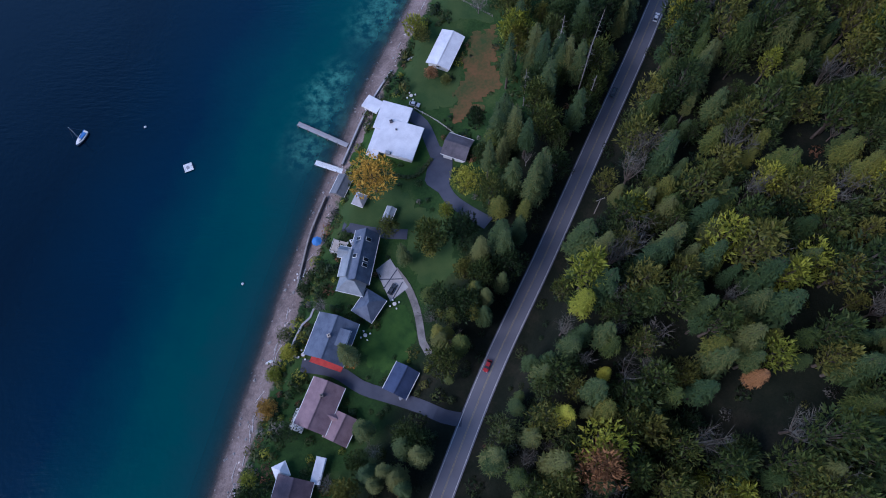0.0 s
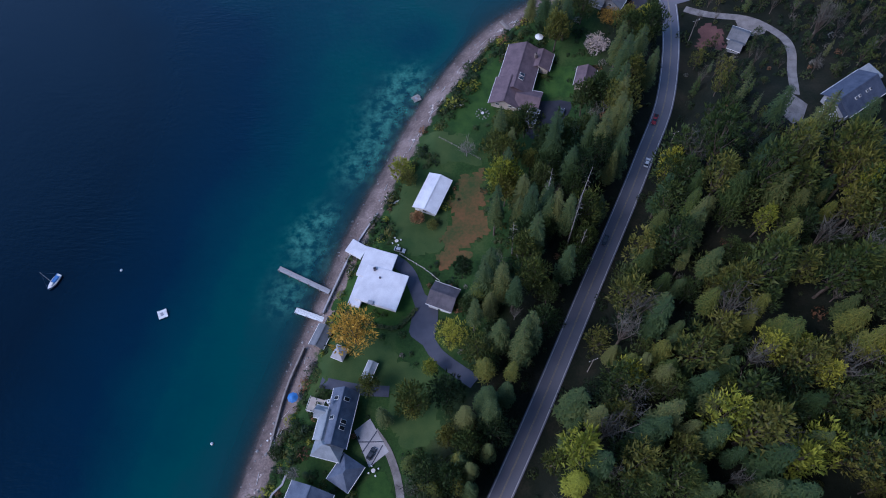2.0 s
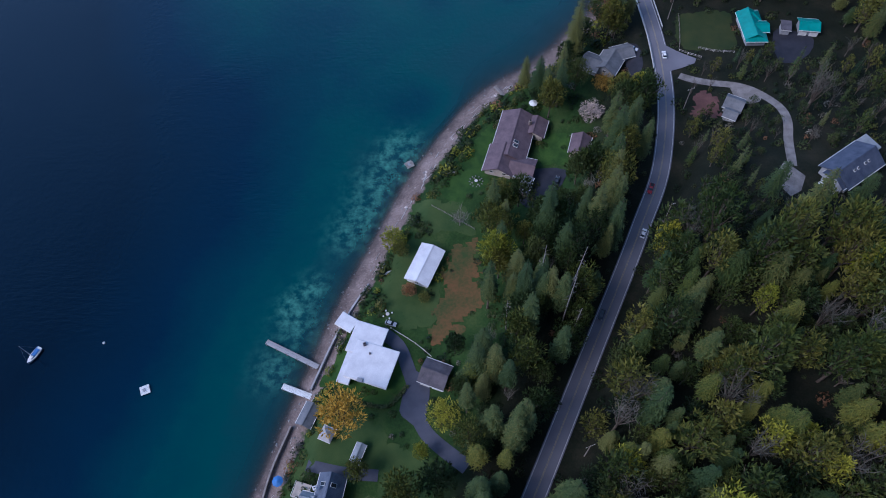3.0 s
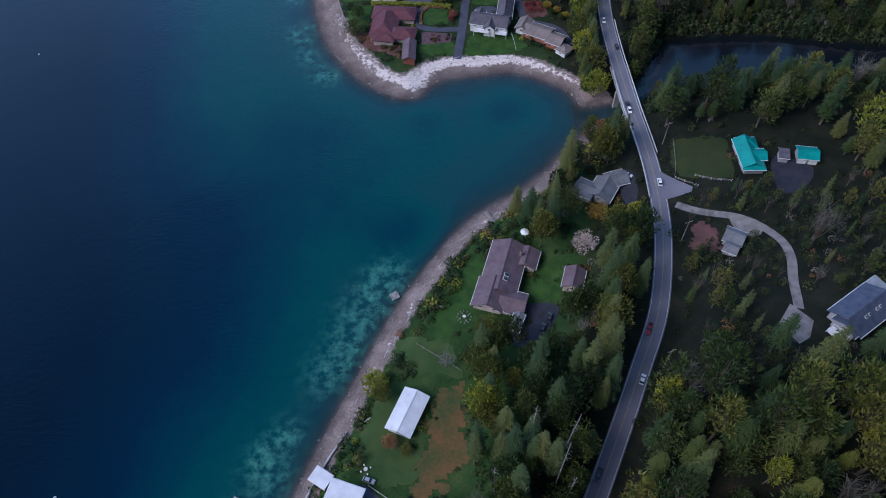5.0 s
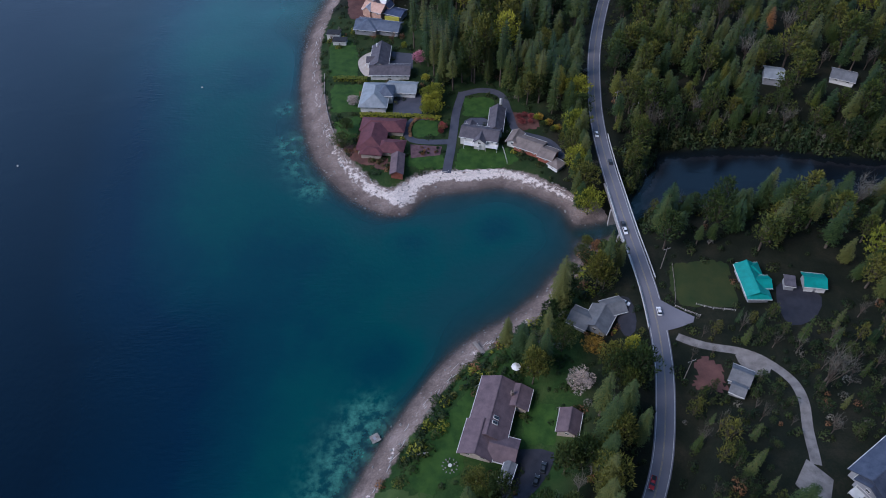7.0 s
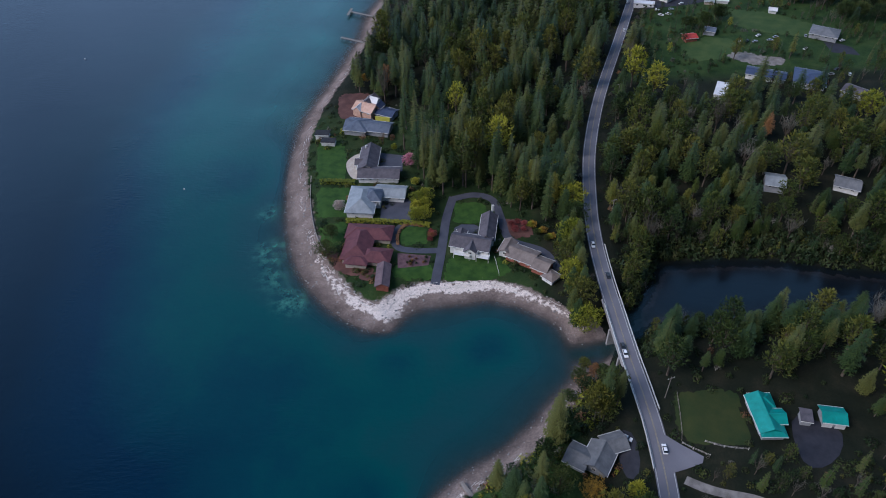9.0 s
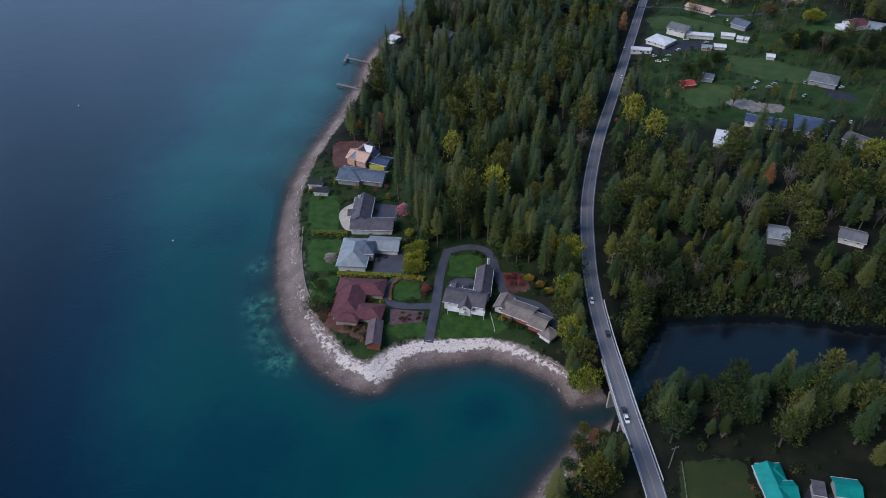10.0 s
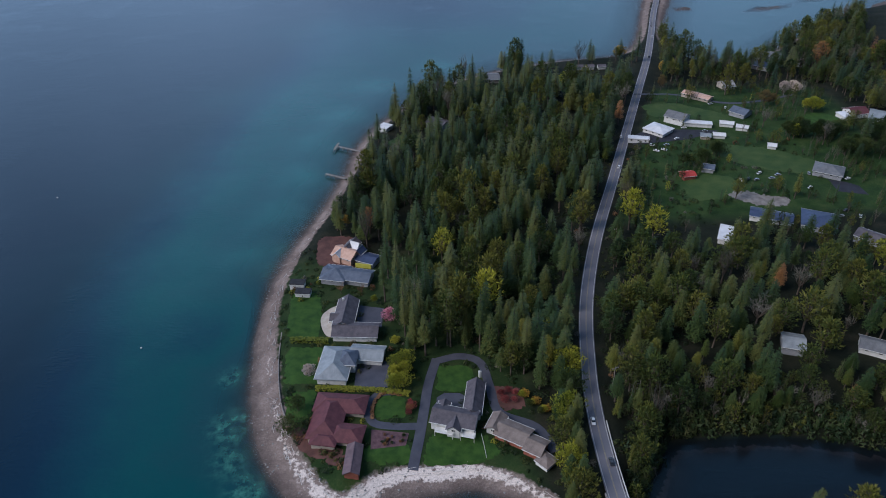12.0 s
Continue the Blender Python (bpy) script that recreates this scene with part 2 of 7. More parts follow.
M["sail_blue"] = weathered("blue_canvas", (0.05, 0.14, 0.36), (0.08, 0.20, 0.46), 1, 9, 0.7)
M["glass"], _nt, _b = nodes_of("window_glass", 0.06, 0.0, 0.6)
_b.inputs["Base Color"].default_value = (0.018, 0.022, 0.026, 1)


# ---- plan of the coast, the lagoon and the road ----
def spline(points, step=3.0):
    """A smooth line through the points, of any number of columns."""
    p = np.array(points, float)
    p = np.vstack([2 * p[0] - p[1], p, 2 * p[-1] - p[-2]])
    out = []
    for a, b, c, d in zip(p, p[1:], p[2:], p[3:]):
        n = max(1, min(40, int(np.hypot(*(c - b)[:2]) / step)))
        for t in np.arange(n) / n:
            out.append(0.5 * (2 * b + (c - a) * t + (2 * a - 5 * b + 4 * c - d) * t * t + (3 * b - a - 3 * c + d) * t ** 3))
    return np.vstack([out, p[-2]])


COAST_SOUTH = [(-235.4, -981.9), (-106.7, -238.1), (-80.4, -93.9), (-66.8, -40.9), (-59, -12.9), (-50.4, 17.4), (-44.7, 34.7), (-39.3, 51),
               (-34.5, 64.4), (-29.5, 78.3), (-20.7, 98), (-8.3, 125), (1.2, 140.7), (11.9, 156.1), (23.7, 166.7), (35, 174),
               (44.8, 182.9), (51.8, 191.1), (61.5, 201.3)]
COAST_POINT = [(63.1, 210), (59.9, 224), (49.6, 232.6), (36.3, 238.1), (24.8, 236.8), (11, 235.4), (3, 230.7), (-1.4, 224.2),
               (-9.3, 224.4), (-20.8, 231.4), (-30.7, 242), (-40.5, 258.6), (-46.6, 278.3), (-50.7, 299.7), (-53.7, 326.7),
               (-52.4, 360.2), (-47.4, 387.5), (-39, 421.4), (-31.2, 464.4), (-28.2, 496.5), (-18.5, 529.8)]
COAST_NORTH = [(8.9, 582.9), (53, 623.4), (116.3, 652.9), (168.7, 663.3), (190.2, 689.2), (206.8, 733.1), (239.4, 843.5), (300.7, 1028.7), (476.5, 1503.5), (913.2, 2783.9)]
COAST_BAY = [(943, 2778), (504.8, 1496.9), (325.4, 1022.6), (262.5, 838.6), (241, 779.7), (224.4, 715.4), (222.6, 675.6), (250.9, 626.7), (331.9, 695.7), (394.5, 749.4),
             (535.7, 839), (840.1, 1003.2), (1707.3, 1131), (4928.9, 1135.4)]
LAGOON = [(53.5, 207.4), (70.4, 207.3), (84, 214), (95, 222.1), (120, 220.7), (140.8, 224.1), (173.8, 223.6), (211.5, 214.1), (298.1, 202.6), (306.9, 236.1),
          (217.9, 250.2), (181.8, 252.7), (145.2, 259.5), (118.6, 259.4), (101, 256.2), (92.1, 241.8), (75.1, 220.3), (59.7, 215.9)]
coast = np.vstack([spline(COAST_SOUTH), spline(COAST_POINT), spline(COAST_NORTH, 6), spline(COAST_BAY, 6), [(3900, -3900), (-900, -3900)]])
lagoon = spline(LAGOON + LAGOON[:1])[:-1]
ROAD = [(-41, -120.1, 9.5), (-21.3, -77.1, 9.2), (-5, -38.5, 9), (7.3, -10.8, 9), (23.2, 19.8, 9), (40.4, 54.1, 9), (54.9, 82.8, 9), (63, 99.6, 9),
        (71.6, 118.2, 9.1), (77.1, 138.9, 9.2), (79.6, 155.8, 9.2), (80.4, 174.7, 9.1), (79.8, 189.3, 9), (78.8, 204.5, 8.8), (77.9, 223.4, 8.8), (77.2, 241.3, 8.8),
        (77.3, 262, 8.8), (79.3, 285.9, 8.8), (85.3, 323.8, 9), (98.1, 371.1, 9.2), (119.2, 431.9, 9.4), (146.7, 511.9, 9.5), (165.1, 565.3, 9), (190.5, 640.1, 7),
        (213, 714.3, 4), (240.8, 807.4, 3.2), (306.3, 1000.5, 3), (481.6, 1470.5, 3), (918.6, 2734.6, 4)]
road_line = spline(ROAD)


def inside(poly, x, y):
    px, py = poly[:, 0], poly[:, 1]
    qx, qy = np.roll(px, -1), np.roll(py, -1)
    odd = np.zeros(x.shape, bool)
    for ax, ay, bx, by in zip(px, py, qx, qy):
        if ay != by:
            odd ^= ((ay > y) != (by > y)) & (x < (bx - ax) * (y - ay) / (by - ay) + ax)
    return odd


def line_distance(line, x, y, closed=False):
    """Distance to a line, and the third column of the line at its nearest place."""
    best, value = np.full(x.shape, 1e9), np.zeros(x.shape)
    pts = np.vstack([line, line[:1]]) if closed else line
    for a, b in zip(pts, pts[1:]):
        dx, dy = b[0] - a[0], b[1] - a[1]
        t = np.clip(((x - a[0]) * dx + (y - a[1]) * dy) / max(1e-9, dx * dx + dy * dy), 0, 1)
        d = np.hypot(x - a[0] - t * dx, y - a[1] - t * dy)
        near = d < best
        best = np.where(near, d, best)
        if len(a) > 2:
            value = np.where(near, a[2] + t * (b[2] - a[2]), value)
    return best, value


def exact_shore(x, y):
    """Metres inland from the water's edge; negative out in the water."""
    c = line_distance(coast, x, y, True)[0] * np.where(inside(coast, x, y), 1, -1)
    l = line_distance(lagoon, x, y, True)[0] * np.where(inside(lagoon, x, y), -1, 1)
    return np.minimum(c, l)


UPLAND_HOMES = [(-37.5, -15.8, 5), (-27.8, 17.7, 5.2), (-14.2, 57.5, 4.8), (-2.8, 89.9, 5), (28.3, 132.8, 4.2), (57.6, 166.7, 5.5), (-11.8, 265.2, 3.2), (30, 265.1, 3.4),
                (53.9, 254.7, 3.2), (-13.8, 319.2, 3.5), (-18.4, 366.5, 4), (34, 347, 6), (38.8, 447.2, 7), (55.1, 542.6, 6), (6.6, 498.9, 5), (112.7, 604.4, 4), (56.6, 221.8, 4)]
UPLAND_HILL = [(92.9, 154.7, 9.8), (107.4, 146.6, 13), (110.9, 128.9, 17.5), (103.4, 106.5, 21.5), (120.9, 110.5, 20.5), (112.3, 177.3, 10.5), (130.7, 172.5, 11.5),
               (97.9, 141.6, 11), (155.7, 294.6, 11), (184.1, 290.6, 11), (108.2, 266.2, 5), (136.9, 266.3, 4), (174, 260.6, 4), (148.3, 277.5, 8), (45.5, 29.7, 14.5), (59.2, 34.5, 21), (75.7, 33.6, 29), (68, -2.1, 30), (49.7, -2.3, 23), (36.1, -21, 17),
               (79.6, 72.5, 25), (62.7, 57.1, 16), (100, 22.1, 36), (84.2, -41.9, 34), (30, -52.5, 17), (92.8, 87.1, 24), (151, -26, 46), (168.1, 70.4, 40)]
UPLAND_EAST = [(225.8, 171.5, 25), (165.8, 493.9, 10.5), (220.8, 424, 12), (286.9, 493.1, 13), (275.1, 616.6, 8), (252.2, 323.1, 16), (414.6, 558.8, 15), (287, 285.5, 22),
               (105.1, 281.5, 8), (127.3, 350, 9), (6.6, -50.4, 9), (-57.1, -119.8, 8), (415.6, -41.1, 40), (706.8, 511.5, 35)]


# sand bars and mud flats in the bay behind the causeway: x, y, half lengths, turn
BARS = [(269, 804.6, 17.5, 4.5, 0.5), (357.9, 803.6, 32.5, 7.5, 0.3), (410.4, 831.7, 37.5, 7.5, 0.25), (457.4, 882.3, 50, 10.5, 0.3), (355.3, 868.4, 37.5, 7.5, 0.1), (418.5, 937, 50, 12, 0.2)]


def smooth(v):
    v = np.clip(v, 0, 1)
    return v * v * (3 - 2 * v)


def exact_height(x, y, d):
    up, total = np.zeros(x.shape), np.zeros(x.shape)
    for a, b, h in UPLAND_HOMES + UPLAND_HILL + UPLAND_EAST:
        w = 1 / ((x - a) ** 2 + (y - b) ** 2 + 150) ** 2
        up, total = up + w * h, total + w
    up /= total
    wide = beach_width(x, y)
    land = 1.9 * np.clip(d / wide, 0, 1) + (up - 1.9) * smooth((d - wide) / 7)
    e = d * (1 - (0.5 * smooth((y - 100) / 95) + 0.25 * smooth((y - 250) / 140)) * smooth((x + 190) / 120))
    bed = np.where(e > -2, e * 0.40, np.where(e > -28, -0.8 + (e + 2) * 0.105, -3.5 + (e + 28) * 0.32))
    for a, c, rx, ry, turn in BARS:
        u, w = (x - a) * math.cos(turn) + (y - c) * math.sin(turn), -(x - a) * math.sin(turn) + (y - c) * math.cos(turn)
        near = (u / rx) ** 2 + (w / ry) ** 2
        bed = np.maximum(bed, 0.22 - 0.5 * np.minimum(near, 1) - 3.0 * np.maximum(near - 1, 0))
    h = np.where(d > 0, land, np.maximum(bed, -25))
    near, level = line_distance(road_line, x, y)
    on_land = smooth((d - 3) / 8)
    return h + (level - 0.12 - h) * smooth(1 - (near - 4.6) / 9) * np.where(d > 3, on_land, 0)


def beach_width(x, y):
    """The shingle is broadest round the point."""
    return 6.0 + 5.5 * np.exp(-((x + 15) ** 2 + (y - 265) ** 2) / 60 ** 2) - 4.5 * smooth((x - 69) / 9) * smooth((302 - y) / 20)


# a table of the home stretch, two metres fine, from which heights and distances are read
TX, TY = np.arange(-156, 340, 2.0), np.arange(-110, 800, 2.0)
tx, ty = (a.ravel() for a in np.meshgrid(TX, TY))
TD = exact_shore(tx, ty)
TZ = exact_height(tx, ty, TD).reshape(len(TY), len(TX))
TD = TD.reshape(len(TY), len(TX))


def read(table, exact, x, y):
    x, y = np.asarray(x, float), np.asarray(y, float)
    i, j = (x - TX[0]) / 2, (y - TY[0]) / 2
    a, c = np.clip(i.astype(int), 0, len(TX) - 2), np.clip(j.astype(int), 0, len(TY) - 2)
    u, w = i - a, j - c
    out = (table[c, a] * (1 - u) + table[c, a + 1] * u) * (1 - w) + (table[c + 1, a] * (1 - u) + table[c + 1, a + 1] * u) * w
    off = np.where((i < 0) | (j < 0) | (i > len(TX) - 1) | (j > len(TY) - 1))
    if len(off[0]):
        out[off] = exact(x[off], y[off])
    return out


def shore(x, y):
    return read(TD, exact_shore, x, y)


def height(x, y):
    return read(TZ, lambda a, c: exact_height(a, c, exact_shore(a, c)), x, y)


def ground_at(x, y):
    return float(height(np.array([x]), np.array([y]))[0])


# ---- mesh helpers ----
def mesh_object(name, verts, faces, mats, parent=None, slots=None, smooth_faces=False):
    me = bpy.data.meshes.new(name)
    me.from_pydata([tuple(v) for v in verts], [], faces)
    for m in mats:
        me.materials.append(m)
    if slots is not None:
        me.polygons.foreach_set("material_index", np.asarray(slots, dtype=np.int32))
    if smooth_faces:
        me.polygons.foreach_set("use_smooth", np.ones(len(faces), dtype=bool))
    me.update()
    ob = new(name, me)
    ob.parent = parent
    return ob


def part(name, bm, material, parent, label=""):
    me = bpy.data.meshes.new(name)
    bm.normal_update()
    bm.to_mesh(me)
    bm.free()
    me.materials.append(material)
    ob = new(name, me)
    ob.parent = parent
    return tagged(ob, label)


def box(bm, cx, cy, cz, sx, sy, sz, yaw=0.0, bevel=0.0):
    m = Matrix.Translation((cx, cy, cz)) @ Matrix.Rotation(yaw, 4, "Z") @ Matrix.Diagonal((sx, sy, sz, 1))
    made = bmesh.ops.create_cube(bm, size=1, matrix=m)
    if bevel:
        edges = list({e for v in made["verts"] for e in v.link_edges})
        bmesh.ops.bevel(bm, geom=edges, offset=bevel, segments=1, affect="EDGES", clamp_overlap=True)
    return bm


def rod(bm, a, b, r1, r2=None, sides=6):
    a, b = Vector(a), Vector(b)
    m = Matrix.Translation((a + b) / 2) @ (b - a).to_track_quat("Z", "Y").to_matrix().to_4x4()
    bmesh.ops.create_cone(bm, cap_ends=True, segments=sides, radius1=r1, radius2=r1 if r2 is None else r2, depth=(b - a).length, matrix=m)
    return bm


def axis(core, far, step, grow=1.25):
    """Grid lines: even over the core stretch, then ever wider apart out to far."""
    a = list(np.arange(core[0], core[1] + step / 2, step))
    lo, hi, s = [], [], step
    p, q = a[0], a[-1]
    while p > -far or q < far:
        s *= grow
        p, q = p - s, q + s
        lo.append(p), hi.append(q)
    return np.array(lo[::-1] + a + hi)


def sheet(name, xs, ys, z_of, mat):
    gx, gy = np.meshgrid(xs, ys)
    x, y = gx.ravel(), gy.ravel()
    z = z_of(x, y)
    nx, ny = len(xs), len(ys)
    i = (np.arange(ny - 1)[:, None] * nx + np.arange(nx - 1)[None, :]).ravel()
    quads = np.stack([i, i + 1, i + nx + 1, i + nx], 1)
    me = bpy.data.meshes.new(name)
    me.vertices.add(len(x))
    me.vertices.foreach_set("co", np.stack([x, y, z], 1).ravel())
    me.loops.add(quads.size)
    me.loops.foreach_set("vertex_index", quads.ravel().astype(np.int32))
    me.polygons.add(len(quads))
    me.polygons.foreach_set("loop_start", (np.arange(len(quads)) * 4).astype(np.int32))
    me.polygons.foreach_set("use_smooth", np.ones(len(quads), dtype=bool))
    me.materials.append(mat)
    me.update(calc_edges=True)
    return new(name, me), x, y


def give(ob, name, values):
    a = ob.data.attributes.new(name, "FLOAT", "POINT")
    a.data.foreach_set("value", np.asarray(values, dtype=np.float32))


# ---- ground: one sheet from the sea bed to the hills ----
m, nt, b = nodes_of("ground_of_shingle_and_forest_floor", 0.95, 0, 0.15)
v = coords(nt)
pebble = noise_tex(nt, v, 1.7, 6, 0.8)
blotch = noise_tex(nt, v, 0.12, 4)
inland = calc(nt, "ADD", attr(nt, "inland"), calc(nt, "MULTIPLY", calc(nt, "SUBTRACT", noise_tex(nt, v, 0.35, 4), 0.5), 5.0))
shingle = ramp(nt, calc(nt, "ADD", calc(nt, "MULTIPLY", pebble, 0.6), calc(nt, "MULTIPLY", blotch, 0.4)),
               (0.34, (0.085, 0.066, 0.058)), (0.5, (0.185, 0.145, 0.126)), (0.66, (0.32, 0.262, 0.235)))
bleached = ramp(nt, pebble, (0.35, (0.42, 0.36, 0.32)), (0.58, (0.74, 0.66, 0.60)))
streak = noise_tex(nt, v, 0.5, 6, 0.7)
shingle = mix(nt, ramp(nt, calc(nt, "ADD", attr(nt, "bleach"), calc(nt, "MULTIPLY", calc(nt, "SUBTRACT", streak, 0.5), 1.8)), (0.42, (0, 0, 0)), (0.60, (1, 1, 1))), shingle, bleached)
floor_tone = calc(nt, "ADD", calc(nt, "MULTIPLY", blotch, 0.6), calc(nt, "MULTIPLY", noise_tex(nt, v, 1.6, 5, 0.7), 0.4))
# forest soil, its tones lowered further to hold the shade between trees
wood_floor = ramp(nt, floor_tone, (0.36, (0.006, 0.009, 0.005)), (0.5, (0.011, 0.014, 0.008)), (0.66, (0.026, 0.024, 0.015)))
wet = mix(nt, ramp(nt, calc(nt, "DIVIDE", inland, attr(nt, "broad")), (0.04, (0, 0, 0)), (0.42, (1, 1, 1))), mix(nt, 0.55, shingle, (0.022, 0.021, 0.022)), shingle)
edge = ramp(nt, calc(nt, "SUBTRACT", calc(nt, "DIVIDE", inland, attr(nt, "broad")), 0.6), (0.38, (0, 0, 0)), (0.52, (1, 1, 1)))
meadow = ramp(nt, floor_tone, (0.36, (0.014, 0.032, 0.008)), (0.5, (0.027, 0.056, 0.012)), (0.66, (0.052, 0.076, 0.020)))
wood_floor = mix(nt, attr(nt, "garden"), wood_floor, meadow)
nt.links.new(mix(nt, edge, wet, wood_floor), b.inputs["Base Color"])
bump(nt, b, pebble, 0.8, 0.25)
xs, ys = axis((-80, 280), 4000, 2.0), axis((-70, 700), 4000, 2.0)
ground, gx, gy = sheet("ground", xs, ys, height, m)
gd = shore(gx, gy)
give(ground, "inland", gd + 7 * smooth((gx - 71) / 8) * smooth((302 - gy) / 20))
k = np.clip(np.searchsorted(road_line[:, 1], gy), 1, len(road_line) - 1)
farmland = smooth((gx - road_line[k, 0] - 6) / 8) * smooth((gy - 380) / 16) * smooth((575 - gy) / 18) * smooth((292 - gx) / 20)
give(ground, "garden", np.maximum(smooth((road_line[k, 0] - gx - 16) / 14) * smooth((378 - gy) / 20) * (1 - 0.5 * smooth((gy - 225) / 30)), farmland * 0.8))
give(ground, "broad", beach_width(gx, gy) + 0.5)
band = np.exp(-((gd - beach_width(gx, gy) * 0.78) / (0.34 * beach_width(gx, gy))) ** 2)
give(ground, "bleach", band * (0.30 + 0.52 * smooth(1.1 - np.hypot(gx - 19, gy - 243) / 70)) + 0.55 * np.exp(-((gx - 0.1) ** 2 + (gy - 230.7) ** 2) / 25) * (gd > 0))
tagged(ground, "grey shingle beach rising to dark wooded ground", "ground", kind="structure")

# ---- water: turquoise over the shallows, navy where deep ----
m, nt, b = nodes_of("sea_water", 0.12, 0.0, 0.5)
b.inputs["IOR"].default_value = 1.33
b.inputs["Specular Tint"].default_value = (0.52, 0.86, 1.0, 1)
v = coords(nt)
deep = attr(nt, "depth")
patchy = calc(nt, "MULTIPLY", calc(nt, "SUBTRACT", noise_tex(nt, v, 0.024, 5, 0.6), 0.5), 7.0)
mottle = calc(nt, "MULTIPLY", calc(nt, "SUBTRACT", noise_tex(nt, v, 0.22, 5, 0.7), 0.5), 2.2)
stir = calc(nt, "MULTIPLY", calc(nt, "ADD", patchy, mottle), ramp(nt, calc(nt, "MULTIPLY", deep, 0.25), (0, (0, 0, 0)), (1, (1, 1, 1))))
level = calc(nt, "DIVIDE", calc(nt, "ADD", deep, stir), 20.0)
colour = ramp(nt, level, (0.0, (0.020, 0.036, 0.040)), (0.05, (0.010, 0.040, 0.046)), (0.12, (0.005, 0.046, 0.047)), (0.24, (0.003, 0.029, 0.041)),
              (0.5, (0.0010, 0.0105, 0.028)), (1.0, (0.0003, 0.0032, 0.0110)))
sand = calc(nt, "MULTIPLY", attr(nt, "sand"), ramp(nt, noise_tex(nt, v, 0.30, 8, 0.66), (0.42, (0, 0, 0)), (0.70, (0.85, 0.85, 0.85))))
colour = mix(nt, sand, colour, (0.085, 0.25, 0.185))
colour = mix(nt, calc(nt, "MULTIPLY", attr(nt, "shoal"), noise_tex(nt, v, 0.03, 4)), colour, (0.030, 0.120, 0.115))
# lagoon painted near black, in place of the trees mirrored in it
colour = mix(nt, attr(nt, "tree_reflection"), colour, (0.005, 0.008, 0.012))
nt.links.new(colour, b.inputs["Base Color"])
ripple = calc(nt, "ADD", noise_tex(nt, v, 0.55, 4), calc(nt, "MULTIPLY", noise_tex(nt, v, 0.05, 3), 1.2))
# long wavelets that a light breeze raises in patches
turned = add(nt, "ShaderNodeMapping", Rotation=(0, 0, 0.6), Scale=(0.22, 0.95, 1))
nt.links.new(v, turned.inputs["Vector"])
breeze = ramp(nt, noise_tex(nt, v, 0.021, 3), (0.50, (0, 0, 0)), (0.64, (1, 1, 1)))
ripple = calc(nt, "ADD", ripple, calc(nt, "MULTIPLY", calc(nt, "MULTIPLY", noise_tex(nt, turned.outputs[0], 1.0, 2), breeze), 1.6))
bump(nt, b, ripple, 0.22, 0.4)
clear = nt.nodes.new("ShaderNodeBsdfTransparent")
over = nt.nodes.new("ShaderNodeMixShader")
nt.links.new(ramp(nt, calc(nt, "MULTIPLY", deep, 0.5), (0.0, (0.08, 0.08, 0.08)), (0.25, (0.6, 0.6, 0.6)), (0.7, (1, 1, 1))), over.inputs[0])
nt.links.new(clear.outputs[0], over.inputs[1])
nt.links.new(b.outputs[0], over.inputs[2])
nt.links.new(over.outputs[0], nt.nodes["Material Output"].inputs[0])
xs, ys = axis((-160, 280), 4000, 2.5), axis((-70, 760), 4000, 3.0)
water, wx, wy = sheet("water", xs, ys, lambda x, y: np.zeros(x.shape), m)
weed = [(-6.6, 157.8, 12), (-75.5, 319.3, 22), (-44.9, 197.1, 26), (33.2, 215.7, 9), (0.5, 211.5, 9)]
beds = sum(2.8 * np.exp(-((wx - a) ** 2 + (wy - c) ** 2) / s ** 2) for a, c, s in weed)
low = np.clip(-height(wx, wy), 0, 30)
give(water, "depth", low + beds * np.clip(low / 1.3, 0, 1))
spots = [(-16.5, 123.5, 9), (-10.3, 138.4, 7), (-40.4, 73.1, 7), (-45.8, 59.3, 6), (-50, 268, 6), (-39.9, 239.8, 5), (-25.9, 104.2, 7), (-22.1, 111.9, 6), (-13.6, 131.4, 6), (-46.9, 252.1, 6), (-56.3, 292, 5), (-36.8, 85.3, 5), (-42.6, 80.3, 4), (-51, 267.2, 6), (-37.4, 239, 5), (-54.3, 382.8, 5), (-58.8, 363.6, 5), (-10, 136, 5)]
give(water, "sand", sum(np.exp(-((wx - a) ** 2 + (wy - c) ** 2) / s ** 2) for a, c, s in spots).clip(0, 1))
shoals = [(-63.7, 378.9, 14), (-59.8, 417.2, 17), (-53.5, 458.7, 19), (-49.1, 502.5, 20), (-42.1, 546.6, 20), (-21.2, 601.8, 20), (23.1, 645.3, 18)]
give(water, "shoal", sum(np.exp(-((wx - a) ** 2 + (wy - c) ** 2) / s ** 2) for a, c, s in shoals).clip(0, 1)
     + 0.5 * sum(np.exp(-((wx - a) ** 2 + (wy - c) ** 2) / s ** 2) for a, c, s in ((-104.7, 362.3, 45), (-103.1, 464.7, 50), (-95, 580.4, 55), (-66.4, 751.6, 60))).clip(0, 1))
in_lagoon = inside(lagoon, wx, wy) * smooth((wx - 80) / 14)
give(water, "tree_reflection", in_lagoon)
tagged(water, "calm sea, teal in the shallows and navy where deep", "sea", kind="structure")

# ---- ribbons and patches laid on the ground ----
ribbons, patches, blocks = [], [], []


